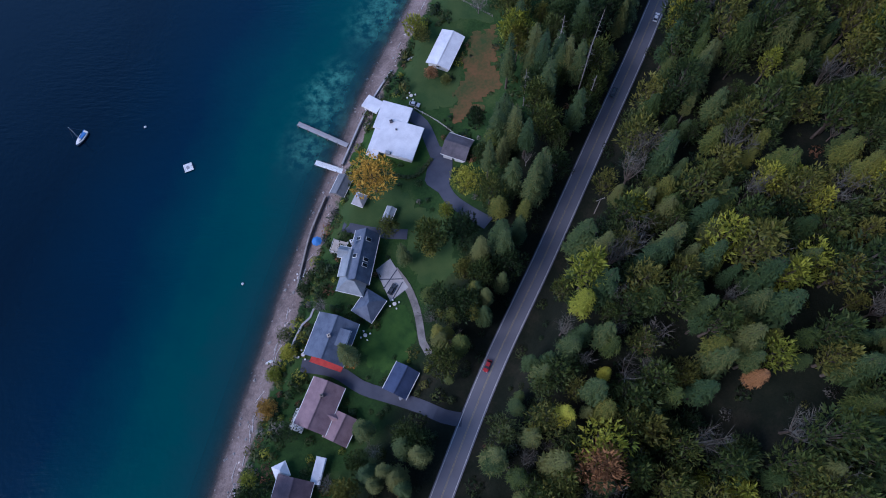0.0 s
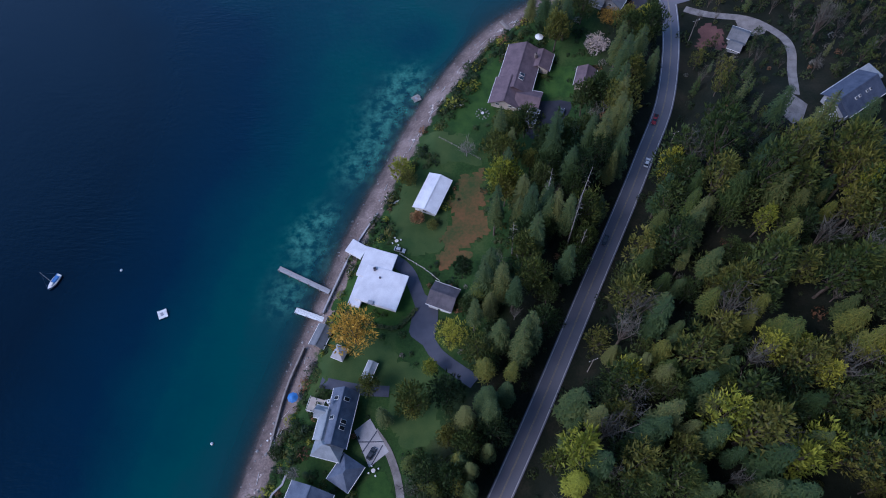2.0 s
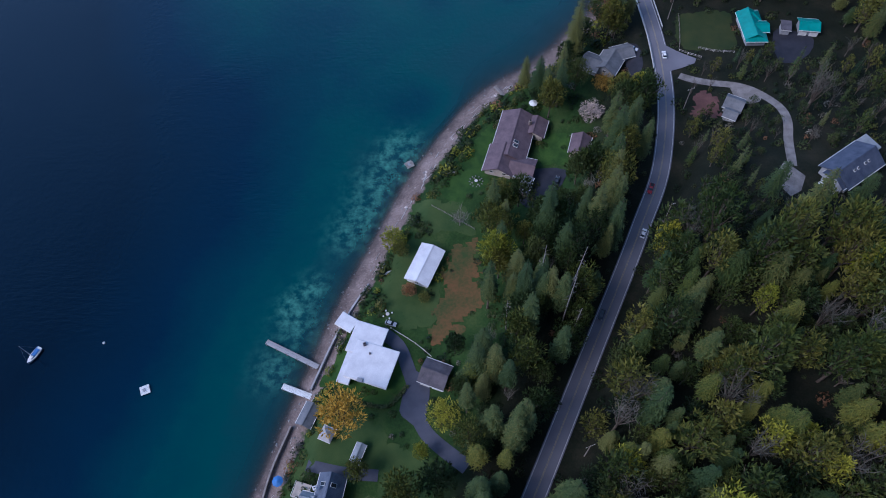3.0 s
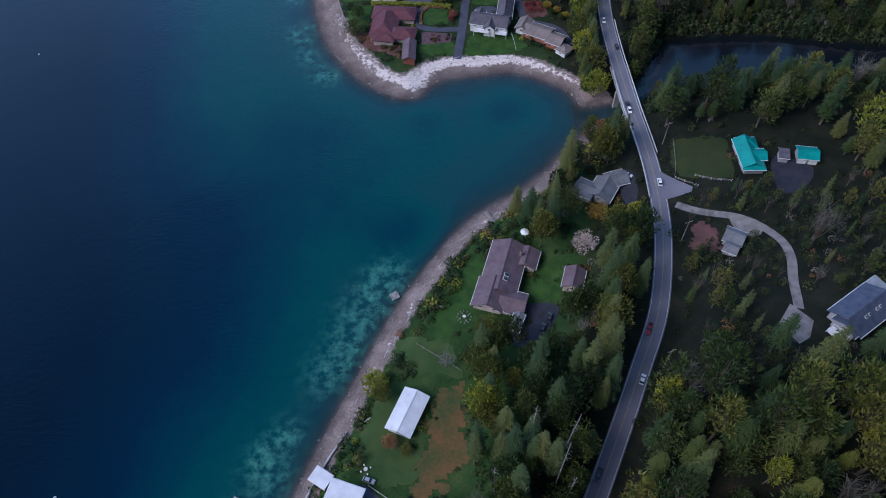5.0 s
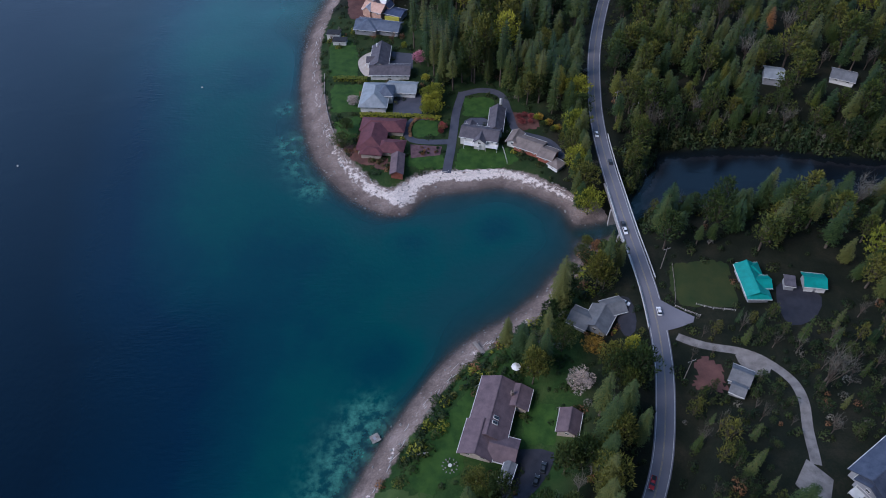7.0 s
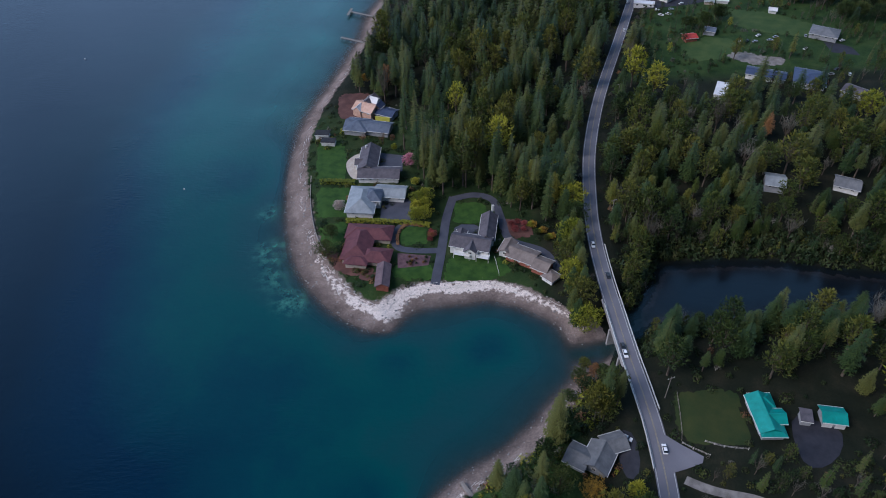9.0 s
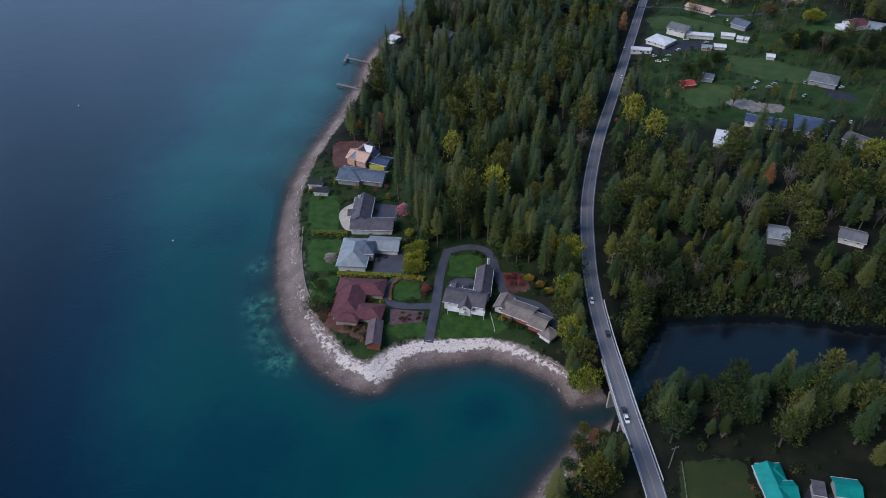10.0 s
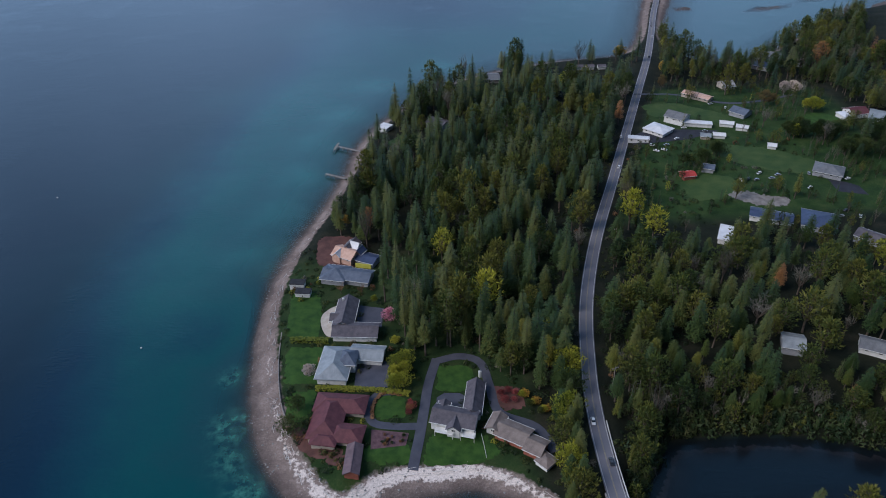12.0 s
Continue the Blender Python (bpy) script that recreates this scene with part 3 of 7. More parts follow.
def ribbon(name, line, width, mat, lift=0.1, offset=0.0, parent=None, drape=True, thick=0.0, columns=3):
    """A strip along a line of x, y (and z, where it does not lie on the ground)."""
    p = np.asarray(line, float)
    t = np.gradient(p[:, :2], axis=0)
    t /= np.linalg.norm(t, axis=1)[:, None]
    n = np.stack([t[:, 1], -t[:, 0]], 1)
    offs = np.linspace(-width / 2, width / 2, columns) + offset
    x = p[:, 0, None] + n[:, 0, None] * offs
    y = p[:, 1, None] + n[:, 1, None] * offs
    z = height(x.ravel(), y.ravel()).reshape(x.shape) + lift if drape else np.repeat(p[:, 2, None] + lift, columns, 1)
    verts = np.stack([x, y, z], 2).reshape(-1, 3)
    rows, faces = len(p), []
    for i in range(rows - 1):
        for j in range(columns - 1):
            k = i * columns + j
            faces.append((k, k + 1, k + columns + 1, k + columns))
    if thick:
        low = len(verts)
        verts = np.vstack([verts, verts - (0, 0, thick)])
        for i in range(rows - 1):
            for j in (0, columns - 1):
                k = i * columns + j
                faces.append((k, k + columns, k + columns + low, k + low))
            faces.append(tuple(i * columns + c + low for c in (0, columns - 1)) + tuple((i + 1) * columns + c + low for c in (columns - 1, 0)))
    ribbons.append((p[:, :2], width / 2 + abs(offset)))
    return mesh_object(name, verts, faces, [mat], parent)


def rounded(points, times=2, keep=0.75):
    p = np.array(points, float)
    for _ in range(times):
        q = np.roll(p, -1, 0)
        p = np.stack([keep * p + (1 - keep) * q, (1 - keep) * p + keep * q], 1).reshape(-1, 2)
    return p


def patch(name, points, mat, lift=0.08, label="", category="", soft=2, step=2.0, kind="structure"):
    """A bulging outline cut out of a fine grid and laid on the ground."""
    p = rounded(points, soft) if soft else np.array(points, float)
    if np.sum(p[:, 0] * np.roll(p[:, 1], -1) - np.roll(p[:, 0], -1) * p[:, 1]) < 0:
        p = p[::-1]
    lo, hi = p.min(0) - 0.5, p.max(0) + 0.5
    nx, ny = (int(v) + 2 for v in (hi - lo) / step)
    bm = bmesh.new()
    size = (hi - lo) / 2
    bmesh.ops.create_grid(bm, x_segments=nx, y_segments=ny, size=1, matrix=Matrix.Translation((*(lo + hi) / 2, 0)) @ Matrix.Diagonal((*size, 1, 1)))
    for a, c in zip(p, np.roll(p, -1, 0)):
        bmesh.ops.bisect_plane(bm, geom=bm.verts[:] + bm.edges[:] + bm.faces[:], plane_co=(*a, 0), plane_no=(c[1] - a[1], a[0] - c[0], 0), clear_outer=True)
    xy = np.array([v.co[:2] for v in bm.verts])
    for v, z in zip(bm.verts, height(xy[:, 0], xy[:, 1]) + lift):
        v.co.z = z
    for f in bm.faces:
        f.smooth = True
    patches.append(p)
    ob = part(name, bm, mat, None)
    return tagged(ob, label, category, kind=kind)


def turf(name, points, mat, lift=0.08, label="", category="", step=0.8, ragged=0.9):
    """Grass, soil or field with a ragged edge, laid on the ground."""
    p = rounded(points, 1, 0.9)
    lo, hi = p.min(0) - 2.5, p.max(0) + 2.5
    xs, ys = np.arange(lo[0], hi[0], step), np.arange(lo[1], hi[1], step)
    tx, ty = (a.ravel() for a in np.meshgrid(xs, ys))
    wob = np.array([noise.noise((a * 0.35, c * 0.35, lift * 40)) + 0.6 * noise.noise((a * 1.1, c * 1.1, 5.0)) for a, c in zip(tx, ty)])
    reach = line_distance(p, tx, ty, True)[0] * np.where(inside(p, tx, ty), 1, -1) + ragged * wob + 0.8
    keep = (reach > 0).reshape(len(ys), len(xs))
    gy_, gx_ = np.gradient(reach.reshape(len(ys), len(xs)), step)
    steep = (gx_ ** 2 + gy_ ** 2).ravel() + 0.05
    rim = (reach > 0) & (reach < 1.3 * step)
    jx = tx - np.where(rim, np.clip(gx_.ravel() * reach / steep, -step, step), 0)
    ty = ty - np.where(rim, np.clip(gy_.ravel() * reach / steep, -step, step), 0)
    cells = keep[:-1, :-1] & keep[1:, :-1] & keep[:-1, 1:] & keep[1:, 1:]
    j, i = np.where(cells)
    k = j * len(xs) + i
    quads = np.stack([k, k + 1, k + len(xs) + 1, k + len(xs)], 1)
    used, flat = np.unique(quads, return_inverse=True)
    z = height(jx[used], ty[used]) + lift
    ob = mesh_object(name, np.stack([jx[used], ty[used], z], 1), [tuple(q) for q in flat.reshape(-1, 4).tolist()], [mat], smooth_faces=True)
    patches.append(p)
    return tagged(ob, label, category, kind="structure")


road_main = [row for row in road_line if -100 < row[1] < 1000]
road = ribbon("road", road_main, 5.8, M["asphalt"], 0.0, drape=False, thick=0.5, columns=5)
tagged(road, "two-lane grey asphalt coast road with worn white edge lines", "road", kind="structure")
for off in (-2.5, 2.5):
    ribbon("edge_line", road_main, 0.15, M["white_line"], 0.03, off, road, False, columns=2)
for off in (-0.12, 0.12):
    ribbon("centre_line", road_main, 0.08, M["yellow_line"], 0.03, off, road, False, columns=2)

# bridge over the lagoon's outlet: parapets and piers
bridge_rows = [row for row in road_line if 194 < row[1] < 231]
bridge = tagged(new("bridge"), "short concrete road bridge with pale guard rails over the creek", "bridge", kind="structure")
ribbon("deck", bridge_rows, 6.6, M["concrete"], -0.52, 0, bridge, False, 0.7, 3)
for side, y0, y1 in ((-3.15, 162, 227.5), (3.15, 182, 258.5)):
    rail_rows = [row for row in road_line if y0 < row[1] < y1]
    ribbon("guard_rail", rail_rows, 0.28, M["white_line"], 0.85, side, bridge, False, 0.35, 2)
    for row in rail_rows[::2]:
        part("rail_post", box(bmesh.new(), row[0] + side, row[1], row[2] + 0.2, 0.14, 0.14, 1.1), M["steel"], bridge)
for row in bridge_rows[3:-2:4]:
    base = min(ground_at(row[0], row[1]), -0.3)
    part("pier", box(bmesh.new(), row[0], row[1], (row[2] - 1.1 + base) / 2, 7.5, 0.8, row[2] - 1.1 - base, radians(12)), M["concrete"], bridge)


def drive(label, points, width, mat, lift=0.14, category="driveway", name="driveway"):
    return tagged(ribbon(name, spline(points, 2.0), width, mat, lift, columns=5), label, category, kind="structure")


def lawn(points, label="close-mown green lawn", mat="lawn", lift=0.09):
    return turf("lawn", points, M[mat], lift, label, "lawn")


# ---- drives, yards and lawns ----
drive("dark blue-grey asphalt driveway bending past the garage", [(-15.3, 68.7), (-10.3, 64.2), (-7.7, 58), (-5.4, 50.5), (-4.7, 44), (-2.6, 39), (1.6, 34.4), (8, 28.6)], 3.8, M["drive"])
patch("driveway", [(-7.3, 58), (-1.3, 53.9), (-1.7, 46.6), (-3.9, 39.4), (-10.8, 45.3), (-8.7, 50.7)], M["drive"], 0.16, "dark asphalt turning area before a garage", "driveway", 1)
drive("grey asphalt lane joining the coast road", [(-0.9, -23.7), (-5.7, -22.7), (-12.2, -19.7), (-19.6, -17), (-27.1, -14.4), (-34.6, -9.8), (-43.7, -8)], 3.6, M["drive"])
drive("pale curving concrete driveway between lawn and trees", [(-18.6, 18.2), (-15, 13), (-12.5, 6.5), (-11.5, 1.3), (-10.8, -3.2), (-9.0, -6.6)], 2.0, M["gravel"])
drive("grey lane to the shingle-roofed house", [(-14.9, 28.4), (-23.4, 29.3), (-33.6, 31.6)], 3.0, M["drive"])
drive("pale gravel drive curving uphill", [(85.2, 159), (91.8, 154.9), (101.2, 151.7), (107.8, 147.1), (112.2, 140.3), (112.1, 132), (109.5, 122.8), (106.5, 111.5)], 2.8, M["gravel"])
patch("gravel_pad", [(104.6, 113.1), (109.1, 107.3), (106.2, 101.9), (102.6, 99.9), (99.1, 106.3)], M["gravel"], 0.18, "pale gravel turning pad at the drive's end", "gravel pad", 0)
patch("gravel_pad", [(99.8, 151.7), (107.6, 148.7), (108.8, 143.4), (103.3, 141.9), (100.2, 146.4)], M["gravel"], 0.15, "pale gravel parking beside a small house", "gravel pad", 1)
patch("side_road", [(82.1, 174.6), (84.6, 172.3), (92.2, 166.1), (91.1, 163.6), (82.7, 161.3), (80.5, 161)], M["asphalt"], 0.2, "pale asphalt side road mouth", "road", 0)
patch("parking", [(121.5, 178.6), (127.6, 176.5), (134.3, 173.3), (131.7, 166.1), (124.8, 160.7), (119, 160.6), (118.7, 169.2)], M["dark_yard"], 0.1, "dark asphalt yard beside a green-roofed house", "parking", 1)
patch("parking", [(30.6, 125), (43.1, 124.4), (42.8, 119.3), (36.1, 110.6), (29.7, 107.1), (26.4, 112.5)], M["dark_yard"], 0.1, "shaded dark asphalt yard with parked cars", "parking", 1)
patch("parking", [(70.3, 177.1), (74.3, 174.2), (73.8, 162.6), (69.8, 159), (68.1, 166.8)], M["dark_yard"], 0.1, "grey asphalt yard beside grey houses", "parking", 1)
drive("grey asphalt drive looping behind the houses", [(22.3, 295.2), (31.5, 297.5), (39.4, 293.6), (42.2, 281), (44.9, 268.6), (57.2, 261.5), (62.3, 250.4)], 3.4, M["drive"])
drive("broad straight asphalt driveway down to the beach", [(14.5, 245.2), (16.4, 256.7), (17.9, 269.8), (19.4, 283.1), (22.4, 296.5)], 3.6, M["drive"])
drive("grey asphalt drive circling a green island", [(17.6, 262.6), (8.1, 262.8), (0.2, 264.7), (-2.6, 271.6), (1.1, 278.6), (8.6, 279.4)], 3.2, M["drive"])
patch("parking", [(22.6, 278.5), (33.6, 278.1), (34.2, 270.8), (22.2, 269.4)], M["drive"], 0.15, "grey asphalt forecourt of a white house", "parking", 1)
patch("parking", [(-8.6, 295.7), (4.1, 296.2), (4.3, 281.9), (-8.4, 282.3)], M["drive"], 0.12, "grey paved court beside a pale-roofed house", "parking", 0)
patch("parking", [(-11.7, 331.5), (-0.1, 328.8), (-0.4, 316.3), (-11.1, 318)], M["drive"], 0.12, "dark paved court between two houses", "parking", 0)
patch("terrace", [(-0.3, 261.7), (12.9, 259.6), (12, 254.2), (0.1, 252.9)], M["paver"], 0.13, "red-brown paved terrace with planting gaps", "terrace", 0)
patch("terrace", [(-27.3, 323.1), (-24.1, 329.3), (-18.3, 332.7), (-18.1, 310.5), (-23.3, 311)], M["beige"], 0.13, "curved beige paved terrace facing the sea", "terrace", 2)
patch("terrace", [(-23.9, 18.3), (-19.8, 21.4), (-14.7, 12.7), (-19.7, 8.9)], M["concrete"], 0.15, "pale concrete slabs with dark joints", "terrace", 0)
for a, c in (((-22.8, 15.4), (-16.1, 15.3)), ((-21.7, 12.5), (-17.9, 18.1)), ((-19.2, 9.3), (-16.3, 14.4))):
    ribbon("joint", [a, ((a[0] + c[0]) / 2, (a[1] + c[1]) / 2), c], 0.3, M["drive"], 0.19, columns=2)["kind"] = "structure"
lawn([(-22.7, 74.3), (-29.1, 57.8), (-33.2, 54.4), (-23.1, 48.7), (-13.9, 48.1), (-6.9, 54.5), (-9.3, 61.5), (-14.8, 69.6)])
lawn([(-6.7, 113.4), (-0.7, 101.4), (5.6, 102), (13.4, 99.4), (8.6, 110.6), (-1.2, 113.3)], "rough green grass below a field", "rough_grass")
turf("field", [(6.6, 95.1), (13.8, 97.4), (12, 76.3), (5.1, 66.4), (-0.2, 64.9), (-0.8, 70.6), (3, 81.8)], M["dry_field"], 0.11, "rusty orange-brown rough field", "field", 0.8, 3.2)
turf("field", [(-14.4, 86.9), (-15.5, 75.2), (-9.6, 69.3), (0, 70.5), (2.7, 97.3), (-6.1, 99.8), (-11.6, 96.6)], M["rough_grass"], 0.07, "rough olive grass round the white barn", "field")
lawn([(21.7, 145.4), (19.2, 128), (16.5, 118.8), (6.8, 111.2), (2.7, 115.9), (10.8, 130.5)])
lawn([(37.3, 139.2), (45.7, 137.4), (43.2, 125.9), (35.7, 127.7)])
lawn([(-28.2, -1.2), (-19.7, 5.2), (-15.9, 7.4), (-12.4, -1.6), (-17.6, -9.2), (-24.3, -9.5)])
lawn([(-33.6, 41.4), (-19.7, 44), (-13, 38.2), (-11.5, 29.1), (-23.4, 29.8), (-33.6, 33.9)], "lush garden grass among shrubs", "rough_grass")
lawn([(-13, 36.4), (-3, 32), (-1.8, 15.9), (-10.3, 13.3), (-14.3, 20.5)], "shaded garden grass under trees", "rough_grass")
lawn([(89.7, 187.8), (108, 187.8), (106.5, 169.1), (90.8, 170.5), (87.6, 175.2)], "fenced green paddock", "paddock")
lawn([(20.6, 259.3), (39.4, 258.3), (42.8, 249.9), (36.2, 247.8), (18.3, 247.4)])
lawn([(-1.9, 253.4), (12.4, 255.2), (13.5, 248.3), (-0.3, 247.6)])
lawn([(1, 276.9), (10.1, 276.9), (10.7, 267.4), (1.5, 267.4)], "oval lawn island with red-leaved edging")
lawn([(23.5, 292.6), (35.7, 291.2), (35.2, 279.6), (23.3, 280)])
lawn([(-40.9, 339.1), (-30.3, 340.5), (-27.3, 329.6), (-26.4, 310), (-38.4, 311.3)])
lawn([(-36.5, 304.7), (-22.8, 303.9), (-21.5, 285), (-35.1, 285.7)])
lawn([(-32.8, 279.4), (-22.6, 280.8), (-23.8, 266.2), (-31.8, 269.6)], "shrubby green garden grass")
lawn([(160.3, 534.7), (182.2, 535.1), (208.7, 514.2), (209.8, 499.2), (187.4, 505.7), (160.4, 514.5)], "open green field by the road", "rough_grass")
lawn([(185, 471.9), (198.5, 466.9), (215.9, 459.8), (237.2, 440), (228.7, 427.5), (209.3, 431.5), (192.7, 441.2), (182.9, 456.5)], "open green field below a hedge", "rough_grass")
lawn([(152.7, 423.7), (166.5, 431), (181.1, 427.6), (183.4, 413.9), (175.9, 406), (150.4, 404.9)], "green paddock beside the wood", "rough_grass")
lawn([(245.9, 495.7), (258.9, 507.1), (267.8, 507.5), (273.8, 498.3), (261.6, 474.1), (243.9, 478.2)], "lime-green field before far woods", "lawn")
lawn([(-7.4, 494.2), (2.2, 506.1), (11.3, 501.5), (8.6, 485.7), (-3, 482.4)], "small lawn before a cliff-top cabin", "lawn")
lawn([(104.7, 609.4), (136.2, 611.9), (135.7, 582.8), (111.5, 575.7)], "lime-green grass near the shore", "rough_grass")
turf("soil_bed", [(88.1, 150.8), (94.9, 146.9), (93.7, 138.7), (86.2, 139.5)], M["bare_soil"], 0.07, "bare reddish soil beside the road", "bare ground", 0.8, 2.4)
turf("soil_bed", [(-30.8, 264.7), (-21.9, 253.1), (-11.1, 247.2), (-8.1, 250.5), (-17.9, 257.3), (-23.8, 262.6)], M["bare_soil"], 0.07, "red-brown planting bed above the beach", "planting bed")
turf("soil_bed", [(41.7, 281.1), (52.5, 280.1), (53.9, 270.2), (46, 269.7)], M["bare_soil"], 0.07, "round reddish planting bed in a drive", "planting bed")
turf("soil_bed", [(-35.5, 385.3), (-20.3, 386.3), (-12, 365.8), (-18.5, 358.3), (-33.4, 362.6)], M["bare_soil"], 0.07, "bare building ground round a new house", "planting bed")
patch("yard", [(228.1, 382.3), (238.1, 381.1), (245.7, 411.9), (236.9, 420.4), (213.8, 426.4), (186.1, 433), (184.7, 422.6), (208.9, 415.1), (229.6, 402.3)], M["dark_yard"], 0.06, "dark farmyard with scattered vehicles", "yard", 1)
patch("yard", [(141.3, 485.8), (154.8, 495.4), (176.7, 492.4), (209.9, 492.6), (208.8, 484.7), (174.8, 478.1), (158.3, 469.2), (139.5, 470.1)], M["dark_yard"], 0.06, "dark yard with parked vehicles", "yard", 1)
turf("yard", [(197.5, 396.1), (185, 396.2), (172.2, 409.5), (180.9, 411.3), (202.5, 401.2)], M["gravel"], 0.13, "pale streak of dug earth beside a paddock", "yard", 0.8, 2.2)
drive("thin lane between far fields", [(159.3, 555.6), (184.6, 553.7), (213.8, 533.7), (238.5, 533.5), (265, 543.2)], 3.0, M["drive"])


# ---- houses ----
def profile_mesh(points, length):
    """A flat outline in y and z drawn out along x."""
    bm = bmesh.new()
    ends = [[bm.verts.new((x, y, z)) for y, z in points] for x in (-length / 2, length / 2)]
    n = len(points)
    for i in range(n):
        j = (i + 1) % n
        bm.faces.new((ends[0][i], ends[0][j], ends[1][j], ends[1][i]))
    bm.faces.new(ends[0][::-1])
    bm.faces.new(ends[1])
    return bm


def gable_roof(L, W, rise, over, thick=0.28):
    drop = over * rise / (W / 2)
    y, o = W / 2 + over, over
    bm = bmesh.new()
    rows = []
    for x in (-L / 2 - o, L / 2 + o):
        rows.append([bm.verts.new(p) for p in ((x, -y, -drop), (x, 0, rise), (x, y, -drop), (x, y, -drop - thick), (x, 0, rise - thick), (x, -y, -drop - thick))])
    a, c = rows
    for i in range(6):
        j = (i + 1) % 6
        bm.faces.new((a[i], c[i], c[j], a[j]))
    for r, flip in ((a, 1), (c, -1)):
        for f in ((0, 1, 4, 5), (1, 2, 3, 4)):
            bm.faces.new([r[k] for k in f][::flip])
    return bm


def hip_roof(L, W, rise, over, thick=0.25):
    x, y = L / 2 + over, W / 2 + over
    drop = over * rise / (W / 2)
    r = max(0.05, L / 2 - W / 2)
    bm = bmesh.new()
    t = [bm.verts.new(p) for p in ((-x, -y, -drop), (x, -y, -drop), (x, y, -drop), (-x, y, -drop), (-r, 0, rise), (r, 0, rise))]
    u = [bm.verts.new((v.co.x, v.co.y, v.co.z - thick)) for v in t[:4]]
    for f in ((t[0], t[1], t[5], t[4]), (t[1], t[2], t[5]), (t[2], t[3], t[4], t[5]), (t[3], t[0], t[4]), (u[3], u[2], u[1], u[0])):
        bm.faces.new(f)
    for i in range(4):
        j = (i + 1) % 4
        bm.faces.new((t[i], u[i], u[j], t[j]))
    return bm


def flat_roof(L, W, rise, over, thick=0.35):
    bm = box(bmesh.new(), 0, 0, 0.1, L + 2 * over, W + 2 * over, thick, 0, 0.06)
    for v in bm.verts:
        v.co.z += rise * (v.co.y / W + 0.5)
    return bm


def shared(name, bm, mat):
    me = bpy.data.meshes.new(name)
    bm.normal_update()
    bm.to_mesh(me)
    bm.free()
    me.materials.append(mat)
    return me


def ring(w, h, t, depth):
    bm = bmesh.new()
    for x, z, sx, sz in ((0, h / 2, w + t, t), (0, -h / 2, w + t, t), (-w / 2, 0, t, h - t), (w / 2, 0, t, h - t), (0, 0, t * 0.6, h - t)):
        box(bm, x, 0, z, sx, depth, sz)
    return bm


WINDOW = shared("window", ring(1.15, 0.95, 0.09, 0.12), M["white_paint"])
PANE = shared("pane", box(bmesh.new(), 0, 0, 0, 1.08, 0.05, 0.88), M["glass"])
DOOR = shared("door", box(bmesh.new(), 0, 0, 0, 0.75, 0.12, 1.52, 0, 0.02), M["timber"])


def block(parent, cx, cy, L, W, yaw, wall_h, rise, kind, wall, roof, over=0.5, windows=True, base=None, fascia=True, door=False):
    """One wing of a house: walls with gables, roof slabs, fascia boards, windows."""
    wall_h, over = wall_h * 0.84, over + 0.2
    turn = radians(yaw)
    ca, sa = math.cos(turn), math.sin(turn)
    corners = [(cx + ca * x - sa * y, cy + sa * x + ca * y) for x in (-L / 2, L / 2) for y in (-W / 2, W / 2)]
    low = min(ground_at(*c) for c in corners) - 0.3
    floor = base if base is not None else ground_at(cx, cy) + 0.25
    top = floor + wall_h
    blocks.append((cx, cy, L, W, turn))
    at = Matrix.Translation((cx, cy, top)) @ Matrix.Rotation(turn, 4, "Z")
    if kind == "gable":
        outline = ((-W / 2, low - top), (W / 2, low - top), (W / 2, 0), (0, rise - 0.2), (-W / 2, 0))
        shell = gable_roof(L, W, rise, over)
    else:
        lift = 0 if kind == "hip" else 0.0
        outline = ((-W / 2, low - top), (W / 2, low - top), (W / 2, lift + (rise if kind == "flat" else 0)), (-W / 2, lift))
        shell = hip_roof(L, W, rise, over) if kind == "hip" else flat_roof(L, W, rise, over)
    body = part("wall", profile_mesh(outline, L), wall, parent)
    body.matrix_local = at
    cover = part("roof", shell, roof, parent)
    cover.matrix_local = at
    if fascia:
        drop = over * rise / (W / 2) if kind != "flat" else 0
        for side in (-1, 1):
            lift = 0 if kind != "flat" else rise * (0.5 + side * (0.5 + over / W))
            gutter = part("gutter", box(bmesh.new(), 0, side * (W / 2 + over + 0.07), lift - drop - 0.1, L + 2 * over, 0.14, 0.16), M["white_paint"], parent)
            gutter.matrix_local = at
    if kind == "gable":
        cap = part("ridge_cap", box(bmesh.new(), 0, 0, rise + 0.03, L + 2 * over, 0.35, 0.08, 0, 0.02), roof, parent)
        cap.matrix_local = at
    if windows:
        spots = []
        for side in (-1, 1):
            n = max(1, int(L / 3.4))
            spots += [((i + 0.5) / n * L - L / 2, side * (W / 2 + 0.03), 0) for i in range(n)]
            n = max(1, int(W / 4.0))
            spots += [(side * (L / 2 + 0.03), (i + 0.5) / n * W - W / 2, 90) for i in range(n)]
        for k, (x, y, r) in enumerate(spots):
            for level in range(2 if wall_h > 4.6 else 1):
                m = at @ pose(x, y, -0.95 - 2.1 * level, 0, 0, r)
                w = new("window", WINDOW)
                w.parent, w.matrix_local = parent, m
                p = new("pane", PANE)
                p.parent = w
        d = new("door", DOOR)
        d.parent, d.matrix_local = parent, at @ pose(L * 0.14, W / 2 + 0.04, floor + 0.80 - top)
    return top, at


def home(name, label, category="house"):
    return tagged(new(name), label, category)


def chimney(parent, x, y, z, mat="brown_shingle", tall=1.8):
    c = part("chimney", box(bmesh.new(), x, y, z, 0.9, 0.9, tall, 0.3, 0.04), M[mat], parent)
    part("flue", rod(bmesh.new(), (x, y, z + tall / 2), (x, y, z + tall / 2 + 0.4), 0.18, 0.16, 8), M["rubber"], c)


